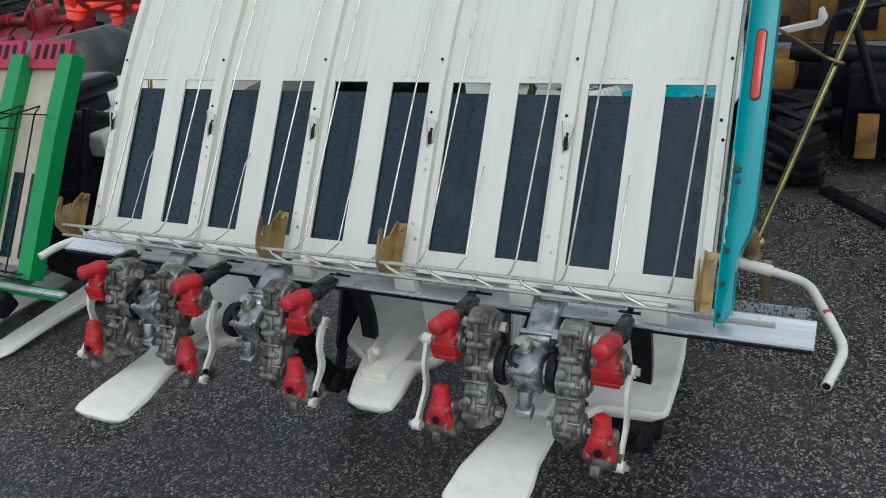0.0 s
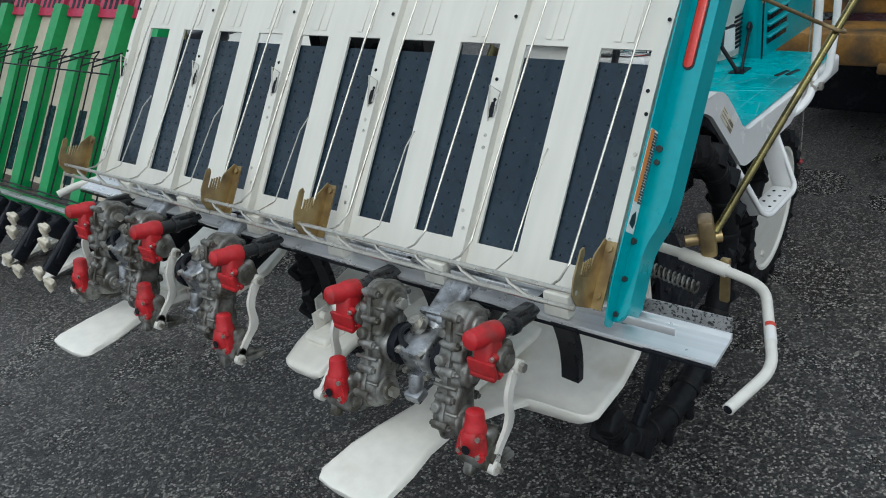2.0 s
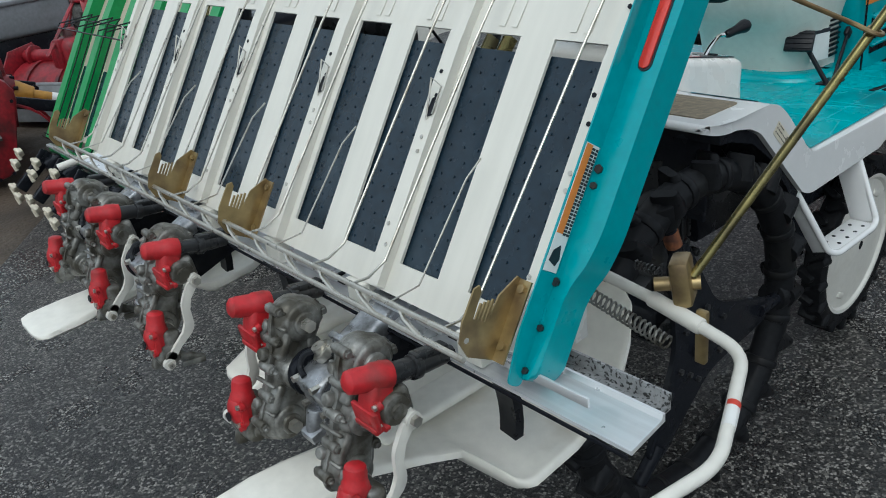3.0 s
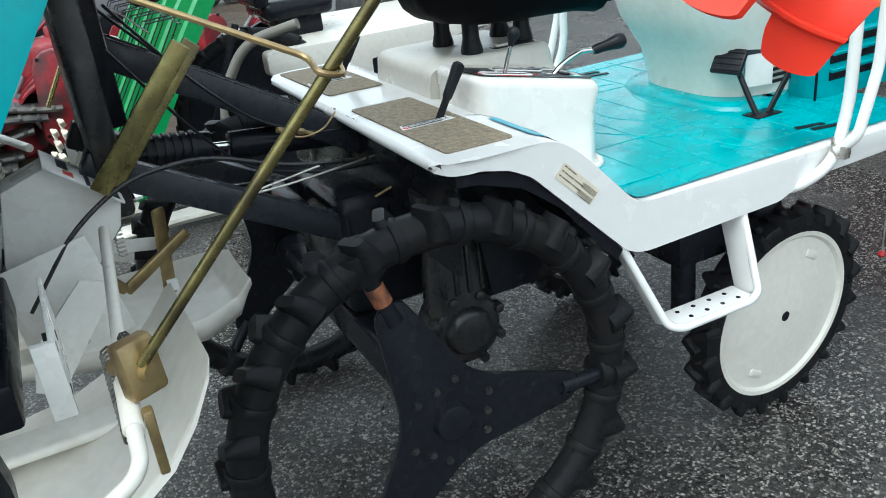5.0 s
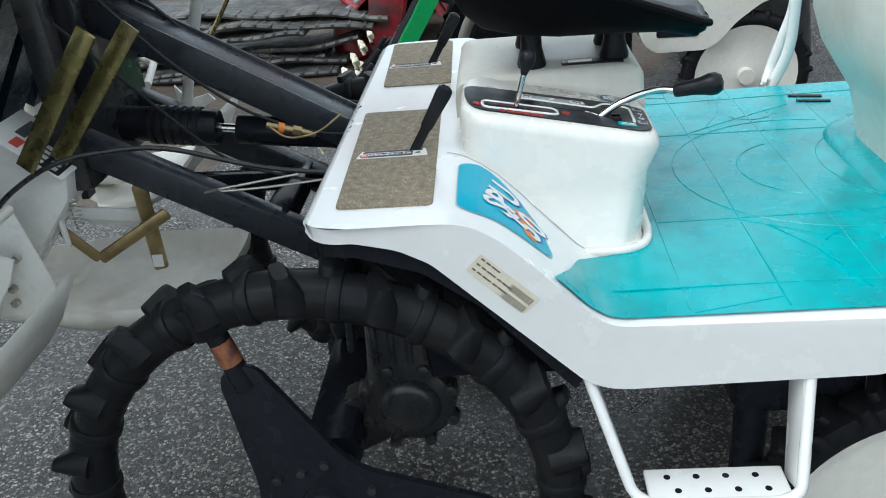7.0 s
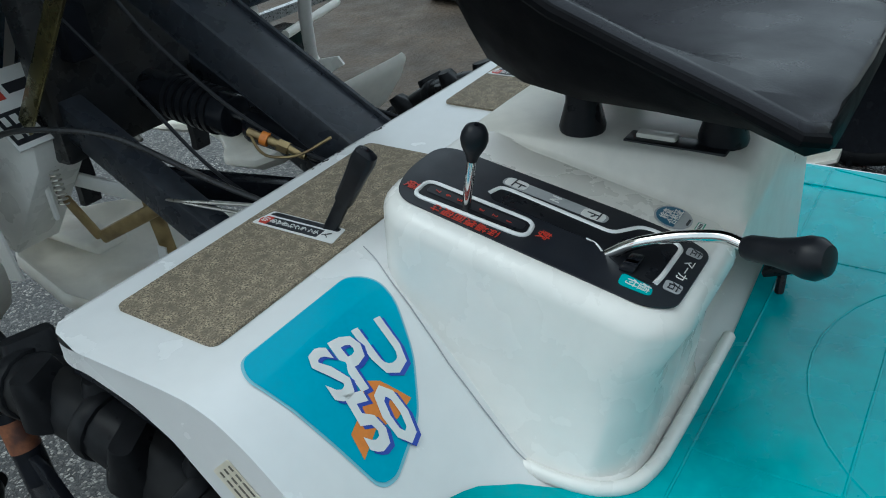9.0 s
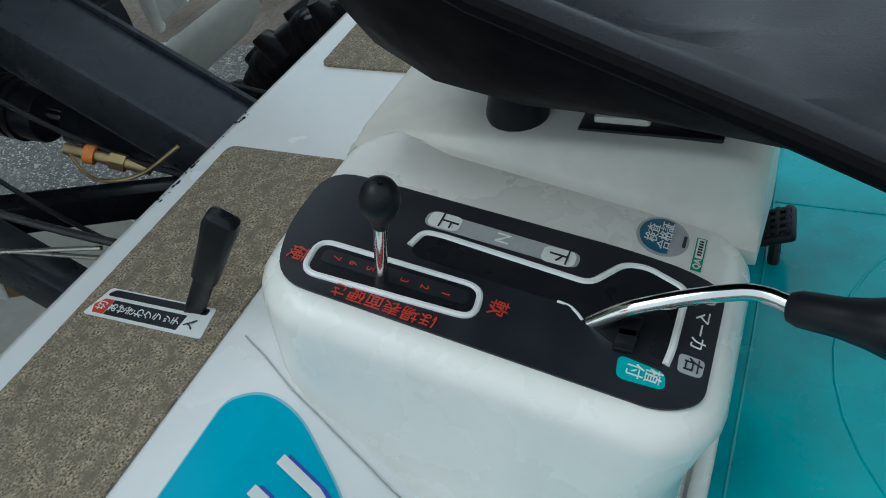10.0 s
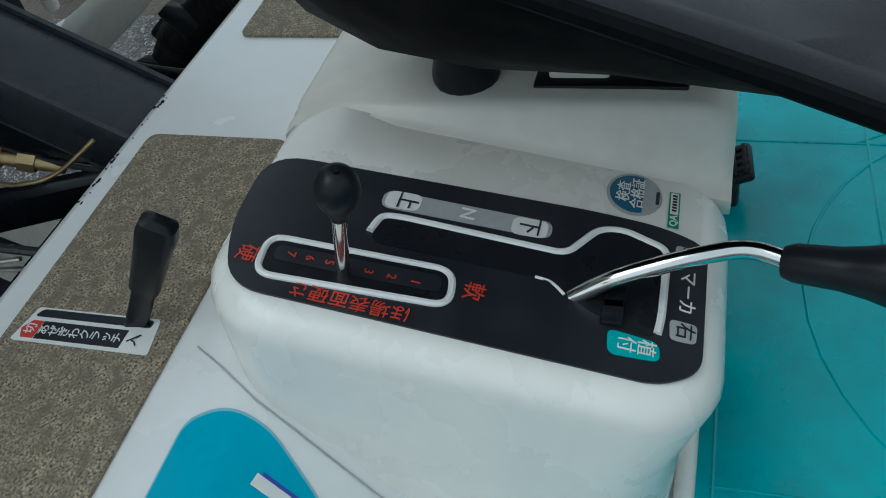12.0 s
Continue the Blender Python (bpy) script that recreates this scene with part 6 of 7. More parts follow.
HUB = Vector((0.4567, 0.6610, 1.3966))
axle = Vector((0.3454, 0.5393, 0.7680)).normalized()
first = (Vector((0.587, 0.765, 1.265)) - HUB).normalized()
side = axle.cross(first)
marker_wheel(Matrix(((first.x, side.x, axle.x, HUB.x), (first.y, side.y, axle.y, HUB.y), (first.z, side.z, axle.z, HUB.z), (0, 0, 0, 1))))
nl = Vector((-0.22, 0.31, 0.92)).normalized().to_track_quat("Z", "X").to_matrix().to_4x4()
marker_wheel(Matrix.Translation((-1.99, 0.72, 1.40)) @ nl)
lrod = part("marker_arm", tube([(2 * CX - 0.072, 0.292, 0.930), (2 * CX - 0.178, 0.490, 1.244), (2 * CX - 0.255, 0.635, 1.50), (-1.95, 0.728, 1.49), (-1.985, 0.72, 1.40)], 0.0070, 12, 0.03), OLIVE, machine, "olive zinc-plated marker rod")

# ---- frame of the planting unit, linkage and cables seen from the side ----
frame_w = part("support_box", joined(prism([(0.180, 0.700), (0.345, 0.890), (0.356, 0.938), (0.250, 1.028), (0.170, 1.000), (0.120, 0.790), (0.130, 0.700)], 0.09, yz(-0.660), 0.004), box((0.006, 0.16, 0.20), (-0.50, 0.22, 0.80), (12, 0, 0), bevel=0.002)), WHITE, machine, "white sheet-steel support box")
TILT = Matrix.Translation((-0.020, 0.303, 0.9865)) @ Matrix.Rotation(radians(-40), 4, "X") @ Matrix.Translation((0, -0.268, -0.9365))
board = part("label_board", box((0.135, 0.150, 0.004), (-0.592, 0.268, 0.9365), bevel=0.001, m=TILT), DECAL_W, frame_w, "white board with printed black and red labels")
part("label_strip", box((0.126, 0.062, 0.0016), (-0.592, 0.302, 0.9390), m=TILT), DECAL_K, board)
for k in range(7):
    for r in range(2):
        part("label_bar", box((0.009 + 0.002 * ((k + r) % 2), 0.018, 0.0012), (-0.540 - 0.0172 * k, 0.288 + 0.027 * r, 0.9402), m=TILT), DECAL_W, board)
part("label_bar", box((0.030, 0.018, 0.0012), (-0.555, 0.240, 0.9390), m=TILT), DECAL_R, board)
part("label_bar", box((0.060, 0.020, 0.0012), (-0.610, 0.232, 0.9390), m=TILT), DECAL_K, board)
for y, z in ((0.262, 0.816), (0.235, 0.755), (0.23, 0.725)):
    part("bolt", cyl((-0.500, y, z), (-0.485, y, z), 0.008, seg=6), STEEL, frame_w)
part("side_frame", joined(prism([(0.17, 0.66), (0.275, 0.80), (0.295, 0.84), (0.25, 0.86), (0.15, 0.76), (0.13, 0.68)], 0.006, yz(-0.44), 0.001)), WHITE, machine, "white steel side plate")
for a, b in (((-0.512, 0.322, 0.978), (-0.485, 0.512, 1.205)), ((-0.572, 0.350, 0.968), (-0.572, 0.546, 1.192))):
    part("height_strap", strap(a, b, 0.034, 0.006, (1, 0.0, 0.15)), OLIVE, machine, "flat olive-brown steel strap")
part("float_post", joined(beam((-0.692, 0.425, 0.865), (-0.722, 0.410, 0.660), 0.030, 0.012)), ZINC, machine, "brass-coloured float post")
part("post_label", box((0.003, 0.022, 0.026), (-0.700, 0.417, 0.690), (0, -8, 0)), DECAL_W, machine)
part("float_crank", joined(beam((-0.653, 0.322, 0.724), (-0.690, 0.470, 0.802), 0.012, 0.026), beam((-0.650, 0.325, 0.726), (-0.640, 0.270, 0.80), 0.010, 0.022)), ZINC, machine, "brass-coloured float crank")
part("float_yoke", joined(beam((-0.70, 0.30, 0.80), (-0.78, 0.36, 0.745), 0.012, 0.03), beam((-0.66, 0.27, 0.83), (-0.74, 0.41, 0.775), 0.012, 0.028), beam((-0.60, 0.30, 0.90), (-0.60, 0.30, 0.78), 0.012, 0.012)), WHITE, machine, "white steel yoke")
coil = [(-0.60 + 0.008 * math.cos(i * 0.8), 0.335 + 0.008 * math.sin(i * 0.8), 0.90 - 0.0011 * i) for i in range(75)]
part("coil_spring", tube(coil, 0.0015, 6), STEEL, machine)
mast = part("link_mast", box((0.34, 0.05, 0.42), (CX, 0.355, 1.10), bevel=0.01), GEARK, machine, "black lift mast")
for x in (-0.62, -0.93):
    part("mast_post", box((0.05, 0.06, 0.40), (x - 0.05, 0.38, 1.25), bevel=0.01), FRAME, mast)
part("motor_box", joined(box((0.10, 0.12, 0.13), (-0.57, 0.50, 1.34), (15, 0, 0), bevel=0.02), box((0.20, 0.10, 0.10), (-0.85, 0.46, 1.33), bevel=0.02)), BLACK, machine)
CABLES = [
    ([(-0.50, 0.16, 0.80), (-0.50, 0.26, 0.925), (-0.53, 0.37, 0.985), (-0.60, 0.52, 0.975), (-0.64, 0.70, 0.90), (-0.66, 0.86, 0.87)], 0.0048, GEARK),
    ([(-0.66, 0.42, 1.27), (-0.68, 0.55, 1.10), (-0.71, 0.66, 0.99), (-0.72, 0.78, 0.935), (-0.73, 0.90, 0.92)], 0.0031, BLACK),
    ([(-0.60, 0.40, 1.20), (-0.66, 0.52, 1.02), (-0.68, 0.62, 0.90), (-0.66, 0.78, 0.86), (-0.66, 0.95, 0.85)], 0.0031, BLACK),
    ([(-0.70, 0.70, 0.965), (-0.68, 0.74, 0.94), (-0.69, 0.80, 0.945), (-0.72, 0.84, 0.97)], 0.0022, ZINC),
    ([(-0.62, 0.58, 0.868), (-0.64, 0.70, 0.862), (-0.66, 0.90, 0.872)], 0.0026, STEEL),
    ([(-0.62, 0.58, 0.868), (-0.61, 0.62, 0.878), (-0.64, 0.76, 0.885)], 0.0026, STEEL),
    ([(-0.60, 0.86, 0.80), (-0.56, 0.93, 0.84), (-0.52, 1.0, 0.87)], 0.0030, ZINC),
    ([(-0.82, 0.42, 1.25), (-0.84, 0.60, 1.05), (-0.86, 0.78, 0.96), (-0.88, 0.92, 0.93)], 0.0034, BLACK),
]
for pts, r, mt in CABLES:
    part("cable", tube(pts, r, 8, 0.06), mt, machine)
part("cable_adjuster", joined(cyl((-0.70, 0.70, 0.965), (-0.722, 0.785, 0.932), 0.0065, seg=10), cyl((-0.712, 0.745, 0.947), (-0.716, 0.760, 0.941), 0.010, seg=6)), ZINC, machine, "brass cable adjuster")
part("cable_clip", cyl((-0.705, 0.72, 0.957), (-0.708, 0.73, 0.953), 0.0105, seg=10), DECAL_O, machine)
strut = part("tray_strut", tube([(-1.285, 0.305, 0.800), (-1.19, 0.392, 0.982), (-1.13, 0.47, 1.15)], 0.0135, 12), WHITE, machine, "white tray strut on the planting frame")
part("gusset", prism([(0.300, 0.800), (0.400, 0.855), (0.385, 0.872), (0.330, 0.860), (0.300, 0.900)], 0.006, yz(-1.285)), WHITE, strut)

# ---- neighbours in the yard ----
OLDRUB = surface("dusty_old_rubber", (0.035, 0.034, 0.033), (0.13, 0.12, 0.105), (0.48, 0.7), 7.0, 0.5, 0.25, fine=60, vary=0.3, bump=0.5, bump_scale=60)
BEIGE = surface("weathered_beige_sheet", (0.52, 0.45, 0.36), (0.36, 0.30, 0.23), (0.5, 0.8), 6.0, 0.5, 0.2, fine=40, vary=0.06, bump=0.08)
DIRT = surface("brown_packed_dirt", (0.082, 0.060, 0.041), (0.042, 0.031, 0.021), (0.4, 0.65), 2.2, 0.65, 0.3, fine=60, vary=0.4, bump=0.8, bump_scale=40, bump_depth=0.012)
STONE = surface("dark_stacked_stone", (0.075, 0.072, 0.066), (0.03, 0.03, 0.028), (0.4, 0.7), 3.0, 0.8, 0.2, fine=30, vary=0.4, bump=0.9, bump_scale=14, bump_depth=0.04)
GREYP = surface("scratched_grey_panel", (0.20, 0.21, 0.22), (0.10, 0.10, 0.10), (0.5, 0.8), 4.0, 0.45, 0.2, fine=40, vary=0.1, bump=0.1)
CLAW = surface("ivory_plastic_claw", (0.66, 0.60, 0.48), (0.42, 0.36, 0.27), (0.5, 0.8), 20.0, 0.5, 0.2, fine=50, vary=0.08, bump=0.1)
bm = bmesh.new()
bmesh.ops.create_grid(bm, x_segments=30, y_segments=90, size=1.0)
for v in bm.verts:
    u, w = v.co.x, v.co.y
    wy = -5.0 + 6.2 * (w + 1)
    edge = -4.1 + 1.75 * min(1.0, max(0.0, (0.5 - wy) / 1.1)) - 3.2 * min(1.0, max(0.0, (wy - 2.0) / 1.2))
    v.co = Vector((edge - 5.4 * (1 - u) * 0.5 - 1.2 * (1 - u) + 0.25 * math.sin(5 * w) * (u > 0.9), -5.0 + 6.2 * (w + 1), 0.012 + 0.010 * noise.noise(Vector((u * 6, w * 9, 0)))))
    if u > 0.97:
        v.co.z = -0.004
tagged(part("dirt_strip", bm, DIRT), "brown packed dirt strip beside the asphalt", "dirt", kind="structure")

# second transplanter with a green tray, lowered on its floats
gm = thing("rice_transplanter", (-3.4, 1.2, 0.0), "older rice transplanter with a lowered green and beige tray", "rice transplanter")
GB, GT = Vector((0, 0.60, 0.355)), Vector((0, 1.08, 1.110))
gu = (GT - GB).normalized()
gn = Vector((0, -gu.z, gu.y))
GL = (GT - GB).length


def gslope(x, s, n=0.0):
    return GB + gu * s + gn * n + Vector((x, 0.06 * max(0.0, s - 0.6), 0))


def gbar(x0, x1, s0, s1, n0, n1, cuts=6):
    return loft([[gslope(x0, s, n0), gslope(x1, s, n0), gslope(x1, s, n1), gslope(x0, s, n1)] for s in np.linspace(s0, s1, cuts + 1)])


GX = [-2.785 - 0.305 * k for k in range(6)]
tray = part("seedling_tray", gbar(GX[-1], GX[0], 0.02, GL, -0.02, -0.012), BEIGE, gm, "weathered beige sheet")
for k, x in enumerate(GX):
    part("green_divider", gbar(x - 0.040, x + 0.040, -0.03, GL + 0.03, -0.02, 0.048, 8), GREENP, gm, "green painted divider")
for k in range(5):
    xa, xb = GX[k + 1] + 0.055, GX[k] - 0.055
    part("belt_window", gbar(xa + 0.01, xa + 0.075, 0.05, 0.42, -0.0115, -0.008, 1), BELT, tray)
    part("belt_window", gbar(xb - 0.075, xb - 0.01, 0.05, 0.42, -0.0115, -0.008, 1), BELT, tray)
    top = part("top_guard", gbar(GX[k + 1] + 0.03, GX[k] - 0.03, GL - 0.02, GL + 0.105, -0.01, 0.012, 2), PINK, gm, "crimson slotted plastic guard")
    for j in range(4):
        x = xa + 0.012 + 0.050 * j
        part("guard_slot", gbar(x, x + 0.024, GL + 0.02, GL + 0.085, 0.0122, 0.0135, 1), FRAME, top)
    for x in (xa + 0.05, xb - 0.04):
        part("wire", tube([gslope(x, -0.02, 0.06), gslope(x, 0.35, 0.055), gslope(x, 0.66, 0.06), gslope(x + 0.01, 0.70, 0.05), gslope(x - 0.11, 0.60, 0.16), gslope(x - 0.10, 0.575, 0.16)], 0.0035, 6), FRAME, gm)
part("wire", tube([gslope(GX[-1], 0.575, 0.16), gslope(GX[0] - 0.05, 0.575, 0.16)], 0.004, 6), FRAME, gm)
part("wire", tube([gslope(GX[-1], 0.66, 0.062), gslope(GX[0] - 0.02, 0.66, 0.062)], 0.0035, 6), FRAME, gm)
part("wire", tube([gslope(GX[-1], -0.01, 0.07), gslope(GX[0] + 0.02, -0.01, 0.07)], 0.004, 6), FRAME, gm)
part("wire", tube([gslope(GX[-1], -0.03, 0.075), gslope(GX[0] + 0.02, -0.03, 0.075)], 0.004, 6), FRAME, gm)
part("tray_rail", box((1.72, 0.05, 0.03), (GX[0] - 0.66, 0.555, 0.295), bevel=0.004), GREENP, gm)
part("tray_rail", box((1.76, 0.03, 0.014), (GX[0] - 0.64, 0.535, 0.315), bevel=0.003), ALU, gm)
for k in range(5):
    x = GX[k] - 0.15
    rowp = part("planting_unit", box((0.16, 0.10, 0.09), (x - 0.02, 0.50, 0.24), (20, 0, 0), bevel=0.02), FRAME, gm, "black muddy planting row")
    part("row_arm", beam((x - 0.05, 0.50, 0.30), (x - 0.06, 0.30, 0.14), 0.05, 0.06), FRAME, rowp)
    part("row_arm", beam((x + 0.02, 0.46, 0.34), (x, 0.34, 0.20), 0.022, 0.03), FRAME, rowp)
    for dx, y, z in ((-0.07, 0.36, 0.335), (0.0, 0.31, 0.30), (-0.09, 0.28, 0.15), (0.01, 0.27, 0.12)):
        part("claw", joined(box((0.035, 0.03, 0.045), (x + dx, y, z), (20, 30, 15), bevel=0.008), box((0.055, 0.02, 0.02), (x + dx + 0.01, y - 0.012, z + 0.012), (0, 20, 10), bevel=0.006), box((0.018, 0.02, 0.05), (x + dx - 0.015, y - 0.01, z - 0.02), (10, -15, 0), bevel=0.005)), CLAW, rowp)
for x, y0 in ((-3.25, 0.36), (-3.62, 0.34), (-2.95, 0.42)):
    part("float", hull(smooth_stations([(y0, x - 0.02, x + 0.03, 0.030, 0.012), (y0 + 0.04, x - 0.07, x + 0.06, 0.05, 0.035), (y0 + 0.30, x - 0.06, x + 0.06, 0.065, 0.045), (y0 + 0.7, x - 0.08, x + 0.08, 0.07, 0.05), (y0 + 0.8, x - 0.05, x + 0.05, 0.10, 0.03)], 12)), FLOATW, gm)
deck_out = rounded([(1.30, 0.60, 0), (1.74, 0.60, 0), (1.765, 0.500, 0), (1.81, 0.428, 0), (2.06, 0.428, 0), (2.12, 0.465, 0), (2.18, 0.540, 0), (2.29, 0.620, 0), (2.42, 0.650, 0), (2.95, 0.650, 0), (2.95, 0.720, 0), (1.30, 0.720, 0)], 0.03, 4, True)
body = part("machine_body", prism([(q.x, q.y) for q in deck_out], 0.98, yz(-3.97), 0.012, 3), CREAM, gm, "cream moulded deck of the older machine", angle=50)
part("step_window", prism([(q.x, q.y) for q in rounded([(1.835, 0.497, 0), (2.020, 0.493, 0), (2.046, 0.600, 0), (1.835, 0.598, 0)], 0.012, 3, True)], 0.006, yz(-2.993)), FRAME, body)
part("seat_box", joined(box((0.40, 0.38, 0.10), (-3.5, 1.60, 0.86), bevel=0.04, seg=3), box((0.30, 0.26, 0.14), (-3.5, 1.60, 0.78), bevel=0.02), box((0.38, 0.08, 0.16), (-3.5, 1.42, 0.96), (-12, 0, 0), bevel=0.03, seg=3)), FRAME, body, "low black seat")
part("engine_hood", box((0.5, 0.6, 0.42), (-3.5, 2.70, 0.90), bevel=0.10, seg=4), CREAM, body)
part("machine_frame", joined(box((0.6, 0.8, 0.35), (-3.4, 1.35, 0.5), bevel=0.03), beam((-3.2, 0.85, 0.5), (-3.2, 1.5, 0.75), 0.05, 0.06), beam((-2.85, 0.9, 0.35), (-2.85, 1.15, 0.9), 0.03, 0.03), beam((-3.7, 0.85, 0.5), (-3.7, 1.5, 0.75), 0.05, 0.06)), FRAME, gm)
part("hose", tube([(-2.62, 0.95, 0.35), (-2.60, 0.98, 0.65), (-2.55, 1.1, 0.86), (-2.40, 1.3, 0.92)], 0.022, 10, 0.1), surface("grey_hose", (0.16, 0.15, 0.13), rough=0.5), gm)


def parked_wheel(parent, x, y, r, disc_mat, width=0.08):
    bm = tube([(x, y + (r - width * 0.45) * math.cos(a), r + (r - width * 0.45) * math.sin(a)) for a in np.linspace(0, 2 * math.pi, 40, endpoint=False)], width * 0.45, 10, closed=True)
    w = part("wheel", bm, RUBBER, parent)
    copies("lug", lug(width * 0.45, 0.02, 0.012, 0.03, 0.0), RUBBER, w, [Matrix.Translation((x, y, r)) @ Matrix.Rotation(2 * math.pi * k / 20, 4, "X") @ Matrix.Translation((0, r - 0.025, 0)) @ Matrix.Rotation(radians(30 if k % 2 else -30), 4, "Y") for k in range(20)])
    part("disc", lathe([(0.0, 0.05), (0.035, 0.05), (0.04, 0.02), (0.10, 0.012), ((r - width) * 0.8, 0.012), (r - width * 0.75, 0.03), (r - width * 0.7, -0.02), (0.0, -0.02)], Matrix.Translation((x, y, r)) @ Matrix.Rotation(radians(90), 4, "Y"), 36), disc_mat, w)
    return w


parked_wheel(gm, -3.03, 2.244, 0.290, CREAM)
parked_wheel(gm, -3.10, 1.25, 0.42, FRAME)

# heap of rubber crawler tracks on the dirt
for k in range(8):
    heap = thing("crawler_track", (-4.95, -0.7, 0.0), "flattened muddy black rubber crawler track lying in a heap", "rubber track", "heap of rubber tracks")
    rings, mids = [], []
    for i in range(40):
        u = i / 39
        y = -1.75 + 1.80 * u + 0.05 * k * (1 if k % 2 else -1) * u
        z = 0.035 + 0.058 * k * (0.85 + 0.15 * math.sin(4 * u + k)) + 0.022 * math.sin(7 * u + 2.1 * k) + 0.012 * math.sin(17 * u + k)
        x = -5.02 - 0.02 * k + 0.07 * math.sin(3.1 * u + 1.3 * k) + 0.16 * u
        w = 0.24 + 0.05 * math.sin(2.0 * u + k)
        rings.append([(x - w, y, z - 0.014 + 0.02 * math.sin(k)), (x - 0.3 * w, y, z - 0.020), (x + w, y, z - 0.016), (x + w + 0.010, y, z), (x + w, y, z + 0.016), (x - 0.3 * w, y, z + 0.012), (x - w, y, z + 0.016)])
        mids.append((Vector((x + 0.55 * w, y, z + 0.010)), Vector((x + w + 0.014, y, z + 0.006))))
    part("belt", loft(rings), OLDRUB, heap, angle=30)
    for i in range(2, 39, 2):
        p, q = mids[i]
        part("lug", beam(p, q, 0.026, 0.024), OLDRUB, heap)


# red tillers and attachments along the dirt strip
def tiller(x, y, turn, size, label, shaft=True):
    t = thing("tiller", (x, y, 0.0), label, "tiller", "row of old red tillers")
    m = Matrix.Translation((x, y, 0)) @ Matrix.Rotation(radians(turn), 4, "Z") @ Matrix.Diagonal((size, size, size, 1))

    def put(name, bm, mt, parent=t):
        bm.transform(m)
        return part(name, bm, mt, parent)

    side = lambda sx: Matrix(((0, 0, 1, sx), (1, 0, 0, 0), (0, 1, 0, 0), (0, 0, 0, 1)))
    case = put("gear_case", joined(box((0.24, 0.26, 0.26), (0, 0.02, 0.42), bevel=0.07, seg=4), cyl((0, 0.12, 0.40), (0, 0.19, 0.385), 0.075, 0.060, 18, 0.01), cyl((0, 0.02, 0.52), (0, 0.02, 0.60), 0.05, 0.04, 16, 0.008), box((0.30, 0.04, 0.20), (0, 0.03, 0.42), bevel=0.01), box((0.05, 0.30, 0.22), (0, 0.02, 0.44), bevel=0.01)), REDP)
    for k in range(6):
        a = radians(60 * k)
        put("bolt", cyl((0.06 * math.cos(a), 0.178, 0.39 + 0.06 * math.sin(a)), (0.06 * math.cos(a), 0.200, 0.386 + 0.06 * math.sin(a)), 0.010, seg=6), FRAME, case)
    for sx in (-1, 1):
        put("axle_tube", joined(cyl((0.10 * sx, 0.02, 0.42), (0.44 * sx, 0.02, 0.42), 0.045, seg=16), cyl((0.36 * sx, 0.02, 0.42), (0.38 * sx, 0.02, 0.42), 0.075, seg=18, bevel=0.005)), REDP)
    chain = [(0.02 + 0.11 * math.cos(a), 0.43 + 0.11 * math.sin(a), 0) for a in np.linspace(-0.2, 3.3, 9)] + [(-0.04 + 0.085 * math.cos(a), 0.13 + 0.085 * math.sin(a), 0) for a in np.linspace(3.3, 6.1, 9)]
    cc = put("chain_case", prism([(p[0], p[1]) for p in chain], 0.075, side(0.42), 0.012), REDP)
    for q in chain[::3]:
        put("bolt", cyl((0.49, q[0] * 0.8, q[1]), (0.505, q[0] * 0.8, q[1]), 0.009, seg=6), FRAME, cc)
    put("side_plate", prism([(-0.26, 0.06), (0.20, 0.08), (0.24, 0.30), (0.10, 0.50), (-0.12, 0.48), (-0.28, 0.28)], 0.014, side(-0.46), 0.004), REDP)
    arc = [(0.02 + 0.27 * math.cos(a), 0.14 + 0.25 * math.sin(a)) for a in np.linspace(0.35, 2.75, 14)]
    cover = put("rotor_cover", prism(arc + [(0.02 + (p[0] - 0.02) * 0.96, 0.14 + (p[1] - 0.14) * 0.96) for p in reversed(arc)], 0.84, side(-0.43)), REDP)
    for rx in (-0.30, -0.02, 0.26):
        put("cover_rib", prism([(0.02 + (p[0] - 0.02) * 1.05, 0.14 + (p[1] - 0.14) * 1.05) for p in arc] + [(0.02 + (p[0] - 0.02) * 0.99, 0.14 + (p[1] - 0.14) * 0.99) for p in reversed(arc)], 0.03, side(rx)), REDP, cover)
    put("rear_flap", joined(box((0.82, 0.012, 0.24), (0, -0.29, 0.17), (-18, 0, 0), bevel=0.003), cyl((-0.42, -0.245, 0.285), (0.42, -0.245, 0.285), 0.016, seg=10)), GREYP)
    put("mast", joined(beam((-0.12, 0.10, 0.50), (-0.04, 0.18, 0.78), 0.05, 0.014), beam((0.12, 0.10, 0.50), (0.04, 0.18, 0.78), 0.05, 0.014), beam((-0.04, 0.16, 0.74), (0.0, -0.22, 0.46), 0.03, 0.012), cyl((-0.06, 0.17, 0.75), (0.06, 0.17, 0.75), 0.016, seg=10)), REDP)
    for sx in (-1, 1):
        put("hitch_arm", joined(beam((0.34 * sx, 0.04, 0.40), (0.36 * sx, 0.34, 0.30), 0.02, 0.06), cyl((0.36 * sx - 0.06, 0.33, 0.30), (0.36 * sx + 0.06, 0.33, 0.30), 0.018, seg=10)), FRAME)
